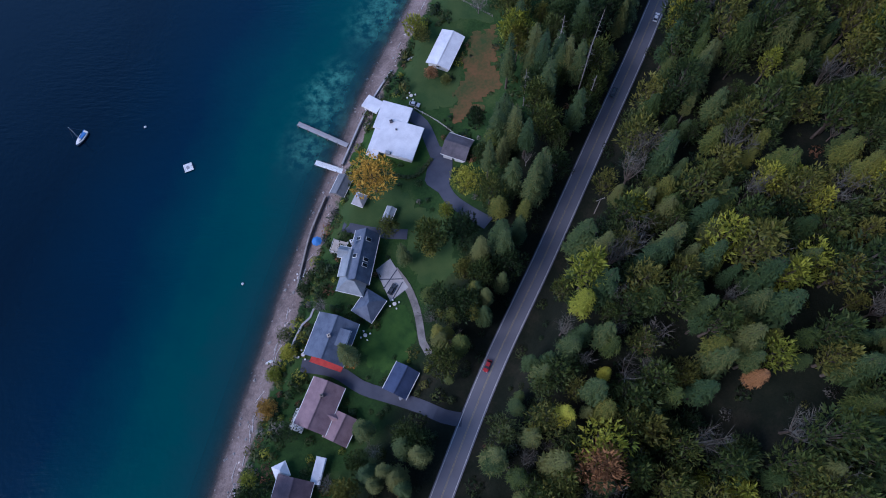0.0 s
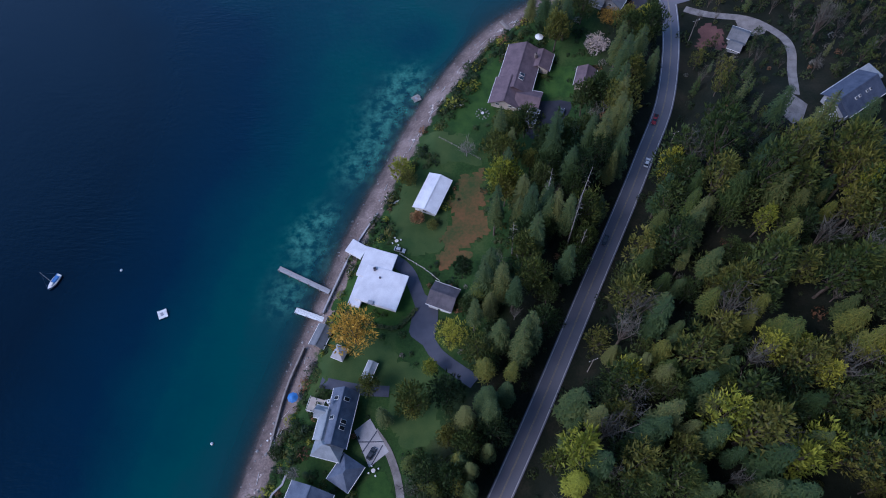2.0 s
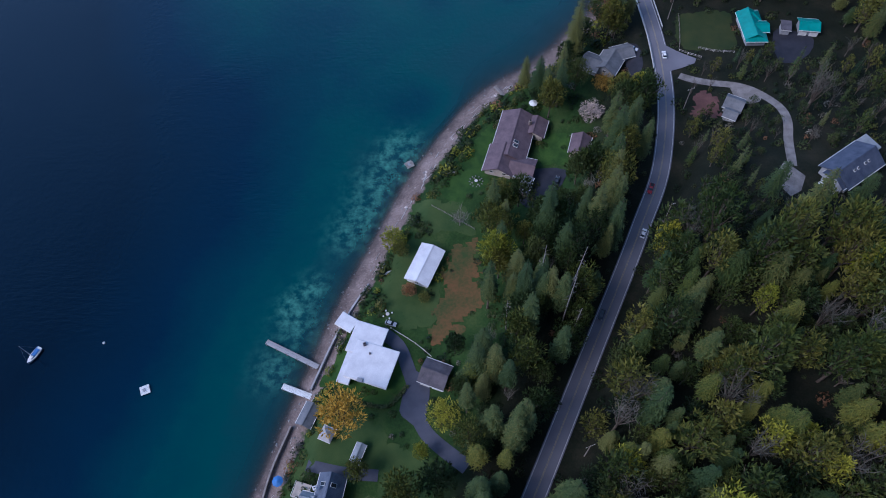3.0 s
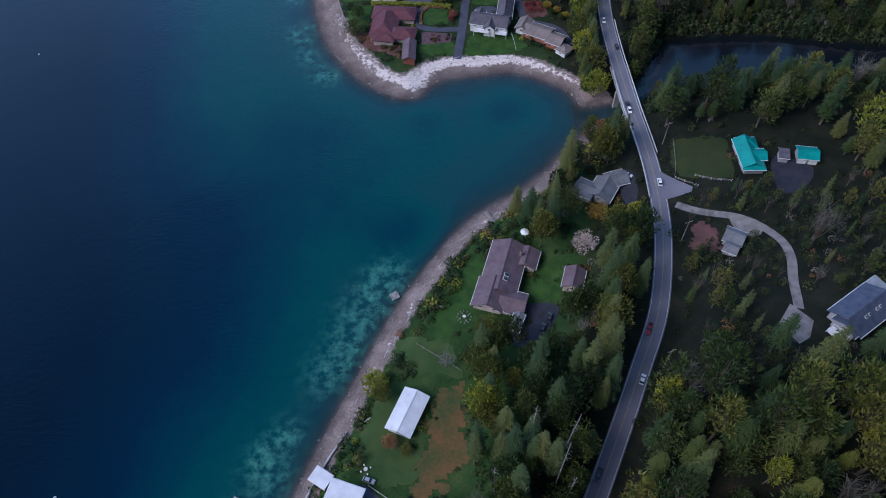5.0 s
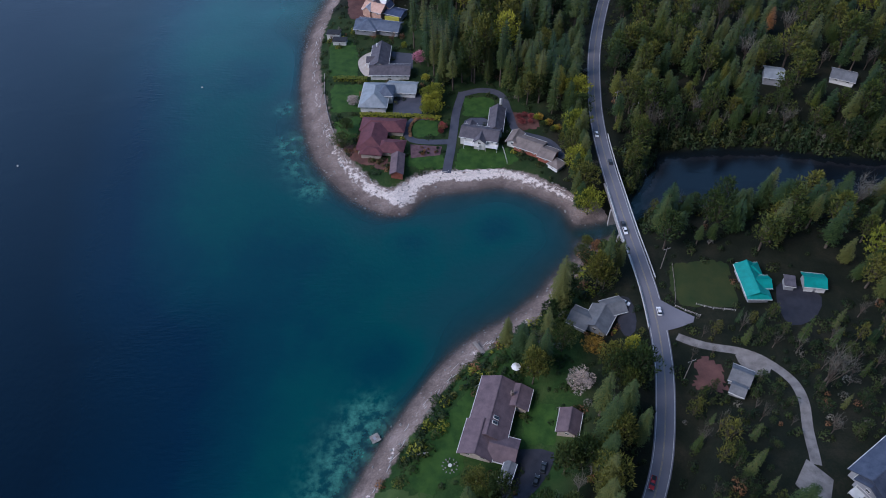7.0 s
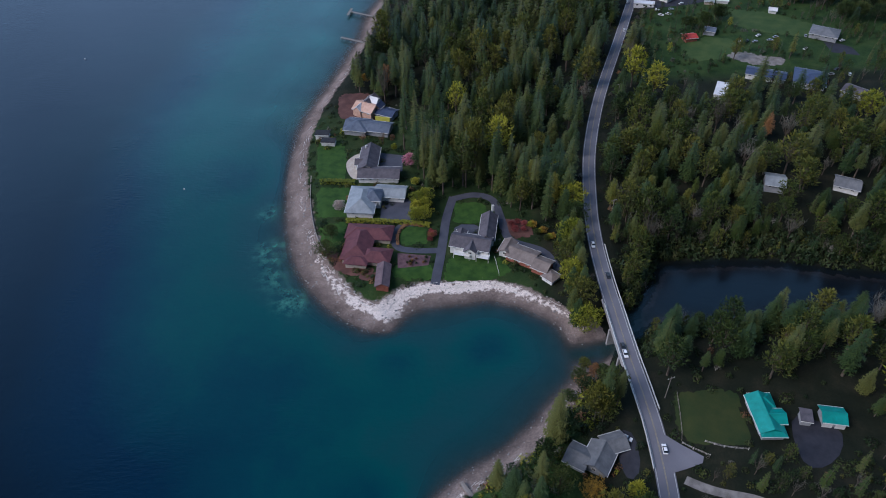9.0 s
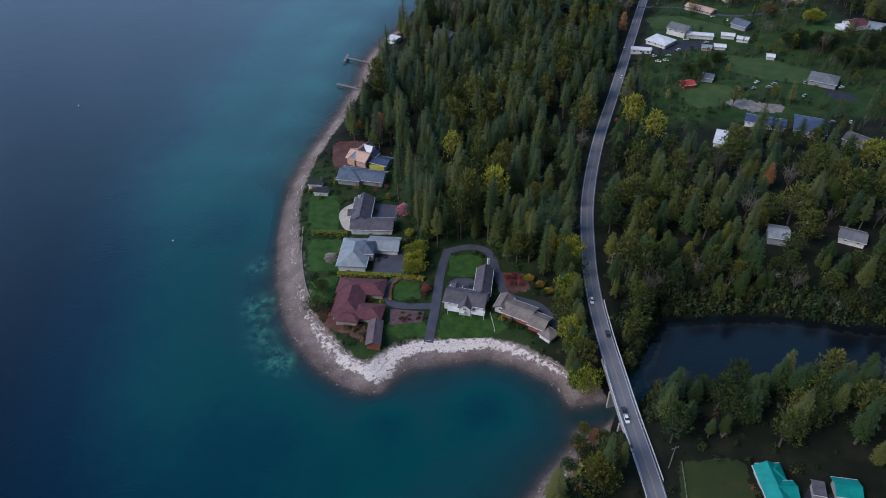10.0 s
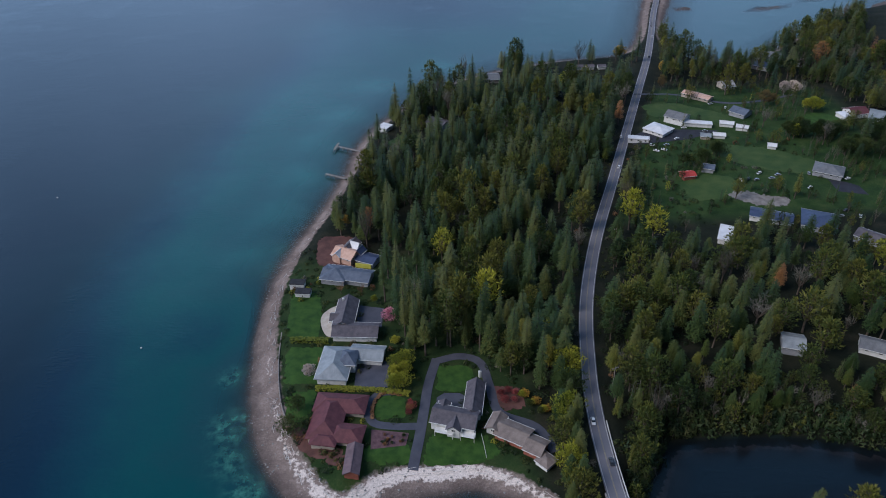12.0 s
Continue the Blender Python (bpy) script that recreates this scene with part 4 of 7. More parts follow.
def skylight(parent, at, W, rise, x, y, w=0.9, h=1.5):
    """A roof window lying on the slope of a gable."""
    slope = math.atan2(rise, W / 2)
    z = rise - abs(y) * math.tan(slope) + 0.06
    m = at @ pose(x, y, z, math.degrees(-slope if y > 0 else slope))
    f = part("skylight", box(bmesh.new(), 0, 0, 0, w + 0.2, h + 0.2, 0.16, 0, 0.03), M["white_paint"], parent)
    f.matrix_local = m
    part("pane", box(bmesh.new(), 0, 0, 0.09, w, h, 0.06), M["glass"], f)


def deck(parent, cx, cy, L, W, yaw, z, mat="timber", rail=True):
    t = radians(yaw)
    part("deck", box(bmesh.new(), cx, cy, z, L, W, 0.2, t, 0.03), M[mat], parent)
    ca, sa = math.cos(t), math.sin(t)
    put = lambda x, y: (cx + ca * x - sa * y, cy + sa * x + ca * y)
    for x in (-L / 2 + 0.1, L / 2 - 0.1):
        for y in (-W / 2 + 0.1, W / 2 - 0.1):
            px, py = put(x, y)
            low = ground_at(px, py) - 0.2
            part("post", box(bmesh.new(), px, py, (z + 1.0 + low) / 2, 0.14, 0.14, z + 1.0 - low, t), M[mat], parent)
    if rail:
        for x, y, lx, ly in ((0, -W / 2 + 0.05, L, 0.08), (-L / 2 + 0.05, 0, 0.08, W), (L / 2 - 0.05, 0, 0.08, W)):
            px, py = put(x, y)
            part("rail", box(bmesh.new(), px, py, z + 1.0, lx, ly, 0.1, t), M["white_paint"], parent)


# southern shore
h = home("mauve_house", "two-wing house with faded mauve-brown shingle roof")
top, at = block(h, -37.8, -19.1, 11.6, 7.6, -112.2, 3.6, 2.2, "gable", M["beige"], M["mauve"])
chimney(h, -36.8, -16.9, top + 2.0)
block(h, -32.2, -25, 6.1, 5.4, -115.4, 2.8, 1.6, "gable", M["beige"], M["mauve"])
block(h, -34.6, -22, 2.5, 2.4, -22.4, 2.8, 1.0, "gable", M["beige"], M["mauve"], 0.3, False)
deck(h, -43.4, -22.6, 5.6, 3.6, -111.8, 5.4, "white_paint")
h = home("blue_roofed_house", "house with blue-grey shingle roof and bright red gable wall")
top, at = block(h, -35.1, -1.8, 10.4, 9.6, -109.4, 4.4, 2.6, "gable", M["red_paint"], M["blue_slate"], 0.7)
chimney(h, -35.2, -1.6, top + 2.6, "beige", 1.4)
block(h, -32.5, -1.8, 3.8, 3.9, -109.5, 5.6, 1.0, "flat", M["grey_wall"], M["blue_slate"], 0.3, False)
deck(h, -36.9, -7.8, 1.8, 9.2, -109.9, 5.2, "red_paint", False)
h = home("large_blue_house", "large house with steep blue-grey roof, dormers and terrace")
top, at = block(h, -27.2, 20.9, 13.5, 5.6, -101.3, 5.0, 3.0, "gable", M["grey_wall"], M["blue_slate"])
for x, y in ((-4.5, -1.6), (-4.5, 1.2), (1.2, 1.6), (2.8, 1.6), (0.6, -1.6)):
    skylight(h, at, 6.6, 3.0, x, y)
chimney(h, -29.7, 24.4, top + 2.2, "white_paint")
block(h, -30.8, 19, 6.9, 3.9, -101.3, 4.2, 1.6, "gable", M["grey_wall"], M["pale_metal"], 0.3)
block(h, -29.9, 13.6, 6.6, 4.7, -15, 4.2, 2.2, "hip", M["grey_wall"], M["pale_metal"], 0.4)
block(h, -32, 22.6, 2.9, 2.3, -14.8, 4.2, 1.2, "gable", M["white_paint"], M["pale_metal"], 0.3, False)
deck(h, -34.1, 24.9, 4.3, 4, -16.6, 6.4, "beige")
h = home("hip_roofed_garage", "detached garage with blue-grey hip roof", "garage")
block(h, -25.3, 7.4, 6.4, 5.4, -123.6, 2.8, 2.0, "hip", M["grey_wall"], M["blue_slate"], 0.4, False)
h = home("navy_roofed_garage", "garage with dark navy metal roof among trees", "garage")
block(h, -16.5, -13.3, 6.7, 5.6, -117.8, 2.8, 1.5, "gable", M["grey_wall"], M["navy_roof"], 0.4, False)
h = home("dark_roofed_house", "house with dark purple-brown shingle roof")
block(h, -44, -41.5, 8.2, 8.1, -104.1, 3.4, 2.2, "gable", M["beige"], M["purple_brown"])
h = home("small_pavilion", "small garden pavilion with pale canvas roof", "pavilion")
block(h, -47.1, -35.1, 2.9, 2.6, -66, 2.4, 0.9, "hip", M["white_paint"], M["white_roof"], 0.3, False)
h = home("site_trailer", "long narrow white trailer parked among trees", "trailer")
block(h, -37.5, -35.2, 6.1, 1.8, 77, 2.4, 0.15, "flat", M["white_paint"], M["white_roof"], 0.1, False)

h = home("white_roofed_house", "large house with bright white flat membrane roof")
top, at = block(h, -18.8, 64.9, 8.1, 7.9, -19.2, 3.4, 0.2, "flat", M["white_paint"], M["white_roof"], 0.5)
block(h, -17.2, 57.7, 11.1, 9.6, -19.3, 3.6, 0.25, "flat", M["white_paint"], M["white_roof"], 0.5)
block(h, -23.5, 58, 2.6, 10, -18, 3.0, 0.2, "flat", M["white_paint"], M["white_roof"], 0.3)
chimney(h, -19.3, 63.3, top + 0.7, "dark_shingle", 1.0)
part("roof_vent", box(bmesh.new(), -17.8, 60.6, top + 0.6, 0.5, 0.5, 0.7, 0, 0.05), M["dark_shingle"], h)
part("roof_vent", box(bmesh.new(), -20.3, 53.1, top + 0.6, 1.6, 1.1, 0.5, -0.3, 0.05), M["grey_wall"], h)
h = home("white_cabana", "small white flat-roofed cabana above the beach", "cabana")
block(h, -25.5, 72.3, 4.6, 3.3, -32.4, 2.2, 0.1, "flat", M["white_paint"], M["white_roof"], 0.3, False)
h = home("white_barn", "long low barn with white metal gable roof", "barn")
block(h, -2.6, 88.9, 12.2, 6.5, -114, 2.6, 0.9, "gable", M["white_paint"], M["white_roof"], 0.3)
h = home("grey_garage", "garage with grey shingle gable roof and white doors", "garage")
top, at = block(h, 0.1, 54.5, 6.4, 6, -22.6, 3.2, 1.6, "gable", M["grey_wall"], M["dark_shingle"], 0.5, False)
for x in (-1.8, 1.8):
    d = part("garage_door", box(bmesh.new(), x, -3.36, -2.0, 2.8, 0.1, 2.2, 0, 0.02), M["white_paint"], h)
    d.matrix_local = at
h = home("boathouse", "small grey boathouse standing on the beach", "boathouse")
block(h, -34.5, 45.2, 5.7, 3.5, -113.3, 2.4, 1.1, "gable", M["timber"], M["grey_shingle"], 0.3, False)
h = home("gazebo", "small square gazebo with pale pyramid roof", "gazebo")
block(h, -28.5, 39.1, 2.5, 2.6, -23.8, 2.2, 1.1, "hip", M["white_paint"], M["concrete"], 0.4, False)
h = home("garden_shed", "narrow garden shed with grey metal roof", "shed")
block(h, -20.1, 33.8, 4.6, 1.9, -111.4, 2.2, 0.5, "gable", M["grey_wall"], M["pale_metal"], 0.2, False)

h = home("purple_roofed_house", "large L-shaped house with purple-brown shingle roofs")
top, at = block(h, 27, 136.4, 18.2, 10.4, -106.9, 3.6, 2.4, "gable", M["beige"], M["purple_brown"], 0.6)
skylight(h, at, 11.4, 2.4, 3.8, 1.6)
skylight(h, at, 11.4, 2.4, 5.4, 1.6)
chimney(h, 32.6, 140.3, top + 1.6)
block(h, 22.3, 126.8, 9.6, 8.5, -107.2, 3.4, 2.2, "gable", M["beige"], M["purple_brown"], 0.6)
block(h, 28.9, 123.8, 6.9, 7, -17.5, 3.0, 1.8, "gable", M["beige"], M["purple_brown"], 0.5)
block(h, 34.3, 140.1, 6.3, 6.4, -107.7, 3.2, 1.4, "gable", M["beige"], M["purple_brown"], 0.5)
h = home("outbuilding", "outbuilding with purple-brown shingle roof and pale gable", "outbuilding")
block(h, 48.1, 130.9, 6.8, 5.4, -106.8, 3.0, 1.6, "gable", M["beige"], M["purple_brown"], 0.4)
h = home("carport", "narrow open carport with grey roof", "carport")
block(h, 29.5, 116.6, 6.3, 2.7, -111.6, 2.4, 0.5, "gable", M["timber"], M["grey_shingle"], 0.2, False)

h = home("hillside_house", "large blue-roofed house on the wooded hillside")
top, at = block(h, 121.7, 108.8, 14.3, 9, 33.2, 4.4, 2.6, "gable", M["grey_wall"], M["hill_slate"], 0.6)
block(h, 117.1, 104.8, 5.2, 6.3, 31.9, 4.2, 1.6, "gable", M["grey_wall"], M["hill_slate"], 0.4)
block(h, 128.5, 116.3, 5.6, 4.6, 32.6, 3.0, 0.3, "flat", M["grey_wall"], M["pale_metal"], 0.3)
for x in (-3, -1.5, 1.5, 3):
    skylight(h, at, 10.5, 2.6, x, -2.2, 0.6, 0.6)
deck(h, 113.6, 102.5, 5, 2.8, 121.2, 21.6, "white_paint")
h = home("drive_cottage", "small blue-grey roofed cottage beside the gravel drive")
block(h, 98.5, 141.7, 5, 5.2, -30.1, 2.8, 1.6, "gable", M["grey_wall"], M["grey_shingle"], 0.4)
block(h, 96.4, 137.4, 3.6, 3.6, -30.2, 2.4, 1.0, "gable", M["grey_wall"], M["grey_shingle"], 0.3)

h = home("green_roofed_house", "house with vivid teal-green metal roofs")
top, at = block(h, 112.6, 177.8, 12.1, 5.8, -88.8, 3.4, 1.6, "gable", M["grey_wall"], M["green_metal"], 0.6)
block(h, 113.3, 182.3, 5.8, 4.3, 0.2, 3.4, 1.2, "hip", M["grey_wall"], M["green_metal"], 0.5)
block(h, 115.2, 176.4, 4.5, 4.2, -1.1, 3.8, 1.0, "gable", M["grey_wall"], M["green_metal"], 0.5)
block(h, 113.1, 172.3, 6.3, 3.8, -1.8, 3.0, 0.9, "hip", M["grey_wall"], M["green_metal"], 0.5)
h = home("green_roofed_garage", "garage with teal-green metal roof and white doors", "garage")
top, at = block(h, 132.2, 176.4, 6, 5.1, -9.6, 3.0, 1.1, "gable", M["grey_wall"], M["green_metal"], 0.4, False)
for x in (-1.8, 1.8):
    d = part("garage_door", box(bmesh.new(), x, -2.86, -2.0, 2.8, 0.1, 2.2, 0, 0.02), M["white_paint"], h)
    d.matrix_local = at
block(h, 124.5, 176.6, 2.8, 3.8, -13.5, 2.6, 0.2, "flat", M["grey_wall"], M["dark_shingle"], 0.2, False)
h = home("grey_shore_house", "grey-shingled house of three joined gables by the inlet")
block(h, 56.6, 167.8, 5.7, 6.6, -31.9, 3.0, 1.5, "gable", M["grey_wall"], M["grey_shingle"], 0.5)
block(h, 62.5, 167.1, 8.4, 7.1, -121.1, 3.2, 2.0, "gable", M["grey_wall"], M["grey_shingle"], 0.5)
block(h, 67.6, 171.6, 6, 5.4, 16.2, 3.0, 1.5, "gable", M["grey_wall"], M["grey_shingle"], 0.5)

# houses on the point
h = home("red_roofed_house", "sprawling house with dull red hipped roofs")
block(h, -11.9, 272.2, 17.6, 7.8, -6.2, 3.2, 1.8, "hip", M["beige"], M["red_roof"], 0.6, fascia=False)
block(h, -15.6, 265.4, 18.6, 10.1, -96.4, 3.2, 2.4, "hip", M["beige"], M["red_roof"], 0.6, fascia=False)
block(h, -8.4, 258.3, 10.7, 7.2, -8.9, 3.0, 1.6, "hip", M["beige"], M["red_roof"], 0.6, fascia=False)
block(h, -15.8, 255.9, 8.1, 4.8, -8.9, 3.0, 1.0, "hip", M["beige"], M["red_roof"], 0.5, fascia=False)
h = home("red_boathouse", "narrow red-roofed boathouse at the head of the beach", "boathouse")
block(h, -5.1, 247.2, 11.3, 4.5, -91.5, 2.6, 1.2, "gable", M["cedar"], M["purple_brown"], 0.4, False, fascia=False)
h = home("white_gabled_house", "white house with charcoal roof, porch and gables")
top, at = block(h, 28.9, 263.3, 15.1, 7.9, -15.2, 4.8, 2.0, "gable", M["white_paint"], M["dark_shingle"], 0.4)
block(h, 28.8, 259.9, 5.2, 4.4, -104, 4.8, 1.6, "gable", M["white_paint"], M["dark_shingle"], 0.3)
block(h, 25, 268.7, 4.3, 3.6, -103.9, 4.0, 1.2, "gable", M["white_paint"], M["dark_shingle"], 0.3, False)
block(h, 36.1, 272.8, 15, 5.6, -98.3, 4.0, 2.0, "gable", M["white_paint"], M["dark_shingle"], 0.4)
chimney(h, 38.6, 282.9, top + 0.8, "white_paint", 3.0)
deck(h, 25.2, 258.5, 6.5, 2.6, -15.4, 5.6, "white_paint")
deck(h, 33.2, 256.6, 5, 2.6, -15.1, 5.6, "white_paint")
h = home("brown_cottage_row", "row of joined cottages with weathered brown roofs and cedar walls")
block(h, 43.3, 261.7, 7.2, 4.5, -115.5, 3.2, 1.3, "gable", M["white_paint"], M["brown_shingle"], 0.4)
block(h, 48.9, 257.4, 10.7, 7.6, -30.5, 3.0, 1.4, "gable", M["cedar"], M["brown_shingle"], 0.4)
block(h, 55.8, 251.3, 5.8, 6.8, -32.3, 3.2, 1.4, "gable", M["cedar"], M["brown_shingle"], 0.4)
block(h, 58.4, 245.6, 4.7, 4.7, -46.3, 2.4, 1.1, "hip", M["white_paint"], M["brown_shingle"], 0.3)
h = home("pale_roofed_house", "large house with pale blue-grey metal roofs")
block(h, -16.3, 292.5, 17.1, 10.9, -94.8, 3.8, 2.6, "hip", M["white_paint"], M["pale_metal"], 0.6)
block(h, -11.7, 294.3, 6.6, 7.8, -5.3, 5.0, 2.2, "hip", M["white_paint"], M["blue_slate"], 0.4, False)
block(h, -4.5, 298.1, 12.4, 7.6, -7.3, 3.4, 1.6, "gable", M["white_paint"], M["pale_metal"], 0.5)
h = home("grey_terrace_house", "dark grey-roofed house with white trim and curved terrace")
top, at = block(h, -15.6, 322.7, 17.1, 7.7, -92.6, 4.0, 2.4, "gable", M["white_paint"], M["dark_shingle"], 0.5)
block(h, -19.6, 320.3, 3.6, 4.7, -3.1, 3.6, 1.4, "gable", M["white_paint"], M["dark_shingle"], 0.3, False)
block(h, -10.4, 311.9, 17.6, 8, -3.2, 3.6, 1.8, "gable", M["white_paint"], M["dark_shingle"], 0.5)
chimney(h, -17.2, 329, top + 1.6, "white_paint")
h = home("blue_grey_house", "long house with blue-grey hipped roof")
block(h, -17.9, 350.6, 21.8, 8.6, -13.8, 3.4, 1.7, "gable", M["grey_wall"], M["blue_slate"], 0.5)
block(h, -23.3, 351.4, 10.5, 10.8, -11.8, 3.6, 2.2, "hip", M["grey_wall"], M["blue_slate"], 0.5)
h = home("new_peach_house", "unfinished house with peach sheathing and white roof panels")
block(h, -20.1, 366.6, 10.7, 8.6, -28.5, 4.4, 2.0, "gable", M["peach"], M["peach"], 0.3)
block(h, -18.3, 372.5, 7.9, 5.2, 63.6, 4.8, 1.8, "gable", M["peach"], M["dark_shingle"], 0.3)
block(h, -16.2, 371.0, 4.6, 4.2, -28, 5.4, 1.9, "gable", M["white_paint"], M["white_roof"], 0.1, False)
block(h, -23.6, 365.2, 4.2, 3.8, 62, 4.6, 1.7, "gable", M["peach"], M["white_roof"], 0.1, False)
block(h, -13.6, 366.8, 4.4, 3.6, 62, 5.0, 1.6, "gable", M["peach"], M["navy_roof"], 0.2, False)
block(h, -9.8, 363.2, 9.2, 7.1, -25, 3.2, 1.0, "gable", M["grey_wall"], M["navy_roof"], 0.3)
part("sheathing", box(bmesh.new(), -11.6, 358.4, ground_at(-11.6, 358.4) + 1.5, 7.5, 0.3, 2.4, radians(-12), 0.03), M["yellow_sheet"], h, "bright yellow sheathing boards")
for x, y in ((-39.9, 345.8), (-36.3, 339.3)):
    h = home("boat_shelter", "small flat-roofed dark-roofed shelter with white trim on the beach", "boat shelter")
    block(h, x, y, 6.4, 3.6, -6, 2.2, 0.1, "flat", M["white_paint"], M["black_roof"], 0.1, False)

# far houses among fields
h = home("far_white_house", "white farmhouse with grey roof beside the road")
block(h, 174.3, 504.9, 12.2, 10.7, -40.2, 4.8, 2.2, "gable", M["white_paint"], M["grey_shingle"], 0.4)
h = home("far_white_shed", "low shed with pale white roof", "shed")
block(h, 158.6, 489.6, 13.4, 12.1, -46.6, 2.8, 1.4, "hip", M["white_paint"], M["white_roof"], 0.4)
h = home("far_trailer", "long white trailer in the yard", "trailer")
block(h, 185.2, 497.3, 16.6, 4.2, -13.6, 2.6, 0.1, "flat", M["white_paint"], M["white_roof"], 0.1, False)
h = home("far_bus", "white bus parked beside the road", "bus")
block(h, 143.7, 477.7, 12.2, 4, -12.8, 2.8, 0.1, "flat", M["car_white"], M["white_roof"], 0.05)
h = home("long_tan_shed", "long tan-roofed shed by a field", "shed")
block(h, 199.6, 544.4, 19.1, 7.3, -44.8, 2.8, 0.9, "gable", M["beige"], M["peach"], 0.3)
h = home("far_beige_cottage", "beige cottage with steep pale roof under trees")
block(h, 225.9, 564, 7.8, 10.2, 12.7, 3.4, 2.4, "gable", M["beige"], M["concrete"], 0.4)
h = home("far_blue_house", "small blue-roofed house behind fields")
block(h, 217, 511.9, 10.1, 9.7, -49.8, 3.4, 2.0, "gable", M["grey_wall"], M["blue_slate"], 0.4)
h = home("far_lake_house", "grey-roofed house beneath tall trees")
block(h, 267.6, 608.1, 16, 12.1, -42.2, 3.4, 1.8, "gable", M["grey_wall"], M["navy_roof"], 0.4)
h = home("far_red_house", "red-roofed house with white gable ends")
block(h, 285.7, 503.6, 10.6, 10.4, 12.5, 3.6, 2.0, "gable", M["white_paint"], M["red_roof"], 0.4)
h = home("far_pale_house", "pale blue-roofed house at the wood's edge")
block(h, 295, 495.6, 8.9, 16.1, -30.9, 4.0, 2.0, "gable", M["white_paint"], M["pale_metal"], 0.4)
h = home("far_grey_barn", "grey hip-roofed barn at the yard's end", "barn")
block(h, 233.7, 428.1, 14, 11.8, -31.3, 3.4, 2.0, "hip", M["grey_wall"], M["grey_shingle"], 0.4)
h = home("far_navy_house", "navy-roofed house with pale curved deck")
block(h, 204.9, 376.7, 14.3, 15.3, -24.2, 3.6, 1.8, "hip", M["grey_wall"], M["navy_roof"], 0.5)
h = home("far_long_barn", "long low navy-roofed barn with white doors", "barn")
block(h, 185.7, 384.3, 18.7, 8.4, -24.1, 2.8, 1.0, "gable", M["white_paint"], M["navy_roof"], 0.4)
h = home("bright_shed", "shed with bright white roof between trees", "shed")
block(h, 159.9, 370.6, 7, 12.3, -24.9, 2.8, 0.5, "flat", M["white_paint"], M["white_roof"], 0.3, False)
h = home("forest_house", "pale green-grey roofed house in the wood")
block(h, 157, 292.2, 7.3, 8.2, -17.1, 3.8, 1.6, "gable", M["grey_wall"], M["pale_metal"], 0.4)
h = home("forest_cottage", "grey cottage in a small clearing")
block(h, 186.2, 289.6, 9.2, 7.4, -26.6, 3.2, 1.6, "gable", M["white_paint"], M["grey_shingle"], 0.4)
h = home("yard_house", "grey-roofed house with scattered yard things")
block(h, 220.6, 358.9, 12.1, 8.5, -46.2, 3.2, 1.6, "gable", M["grey_wall"], M["dark_shingle"], 0.4)
h = home("north_shore_house", "low grey-roofed house at the wooded shore")
block(h, 60.9, 600, 15.8, 13.1, 2.6, 3.4, 1.6, "gable", M["timber"], M["grey_shingle"], 0.4)
h = home("hidden_house", "dark-roofed house half hidden in firs")
block(h, 23.5, 515.4, 12.9, 10.3, -41, 4.0, 2.0, "gable", M["grey_wall"], M["dark_shingle"], 0.4)
h = home("white_cabin", "small white flat-roofed cabin at the cliff edge", "cabin")
block(h, -11, 513.1, 7, 6.6, -34.8, 3.0, 0.2, "flat", M["white_paint"], M["white_roof"], 0.2)
for label, x, y, L, W, a, tall, wall_mat, roof_mat in (
        ("small white hut at the field's end", 216.7, 461.3, 4.3, 4, -19.9, 2.4, "white_paint", "white_roof"),
        ("white caravan in the far yard", 202.8, 496.3, 7.8, 4.1, -18.4, 2.6, "white_paint", "white_roof"),
        ("white caravan in the far yard", 210, 489.5, 6.7, 4, -25.5, 2.6, "white_paint", "white_roof"),
        ("low pale shed in the far yard", 184.3, 479.3, 5.5, 4.8, -14.9, 2.4, "beige", "pale_metal"),
        ("low white shed in the far yard", 192.6, 479.8, 6.6, 4.1, -15.4, 2.4, "white_paint", "white_roof"),
        ("red-roofed garden shelter near the road", 158.7, 429.6, 6.6, 5.9, 9.5, 2.6, "cedar", "red_paint"),
        ("grey hut with scattered things", 171.9, 436.2, 6, 6, -24.1, 2.8, "grey_wall", "blue_slate"),
        ("white gazebo beside a red-roofed house", 276.9, 499.8, 5.9, 7.9, 11.3, 2.8, "white_paint", "white_roof")):
    h = home("far_shed", label, "shed")
    block(h, x, y, L, W, a, tall, 0.9, "hip" if "gazebo" in label else "gable", M[wall_mat], M[roof_mat], 0.25, False)
for label, x, y, L, W, a, roof_mat in (("grey-roofed house above the bay", 284.7, 628.8, 15.4, 13.1, -22.6, "grey_shingle"), ("brown-roofed house above the bay", 297.6, 613.9, 13.1, 12.8, -28.3, "purple_brown")):
    h = home("bay_house", label)
    block(h, x, y, L, W, a, 3.4, 1.8, "gable", M["grey_wall"], M[roof_mat], 0.4)


# ---- trees ----
rng = np.random.default_rng(7)


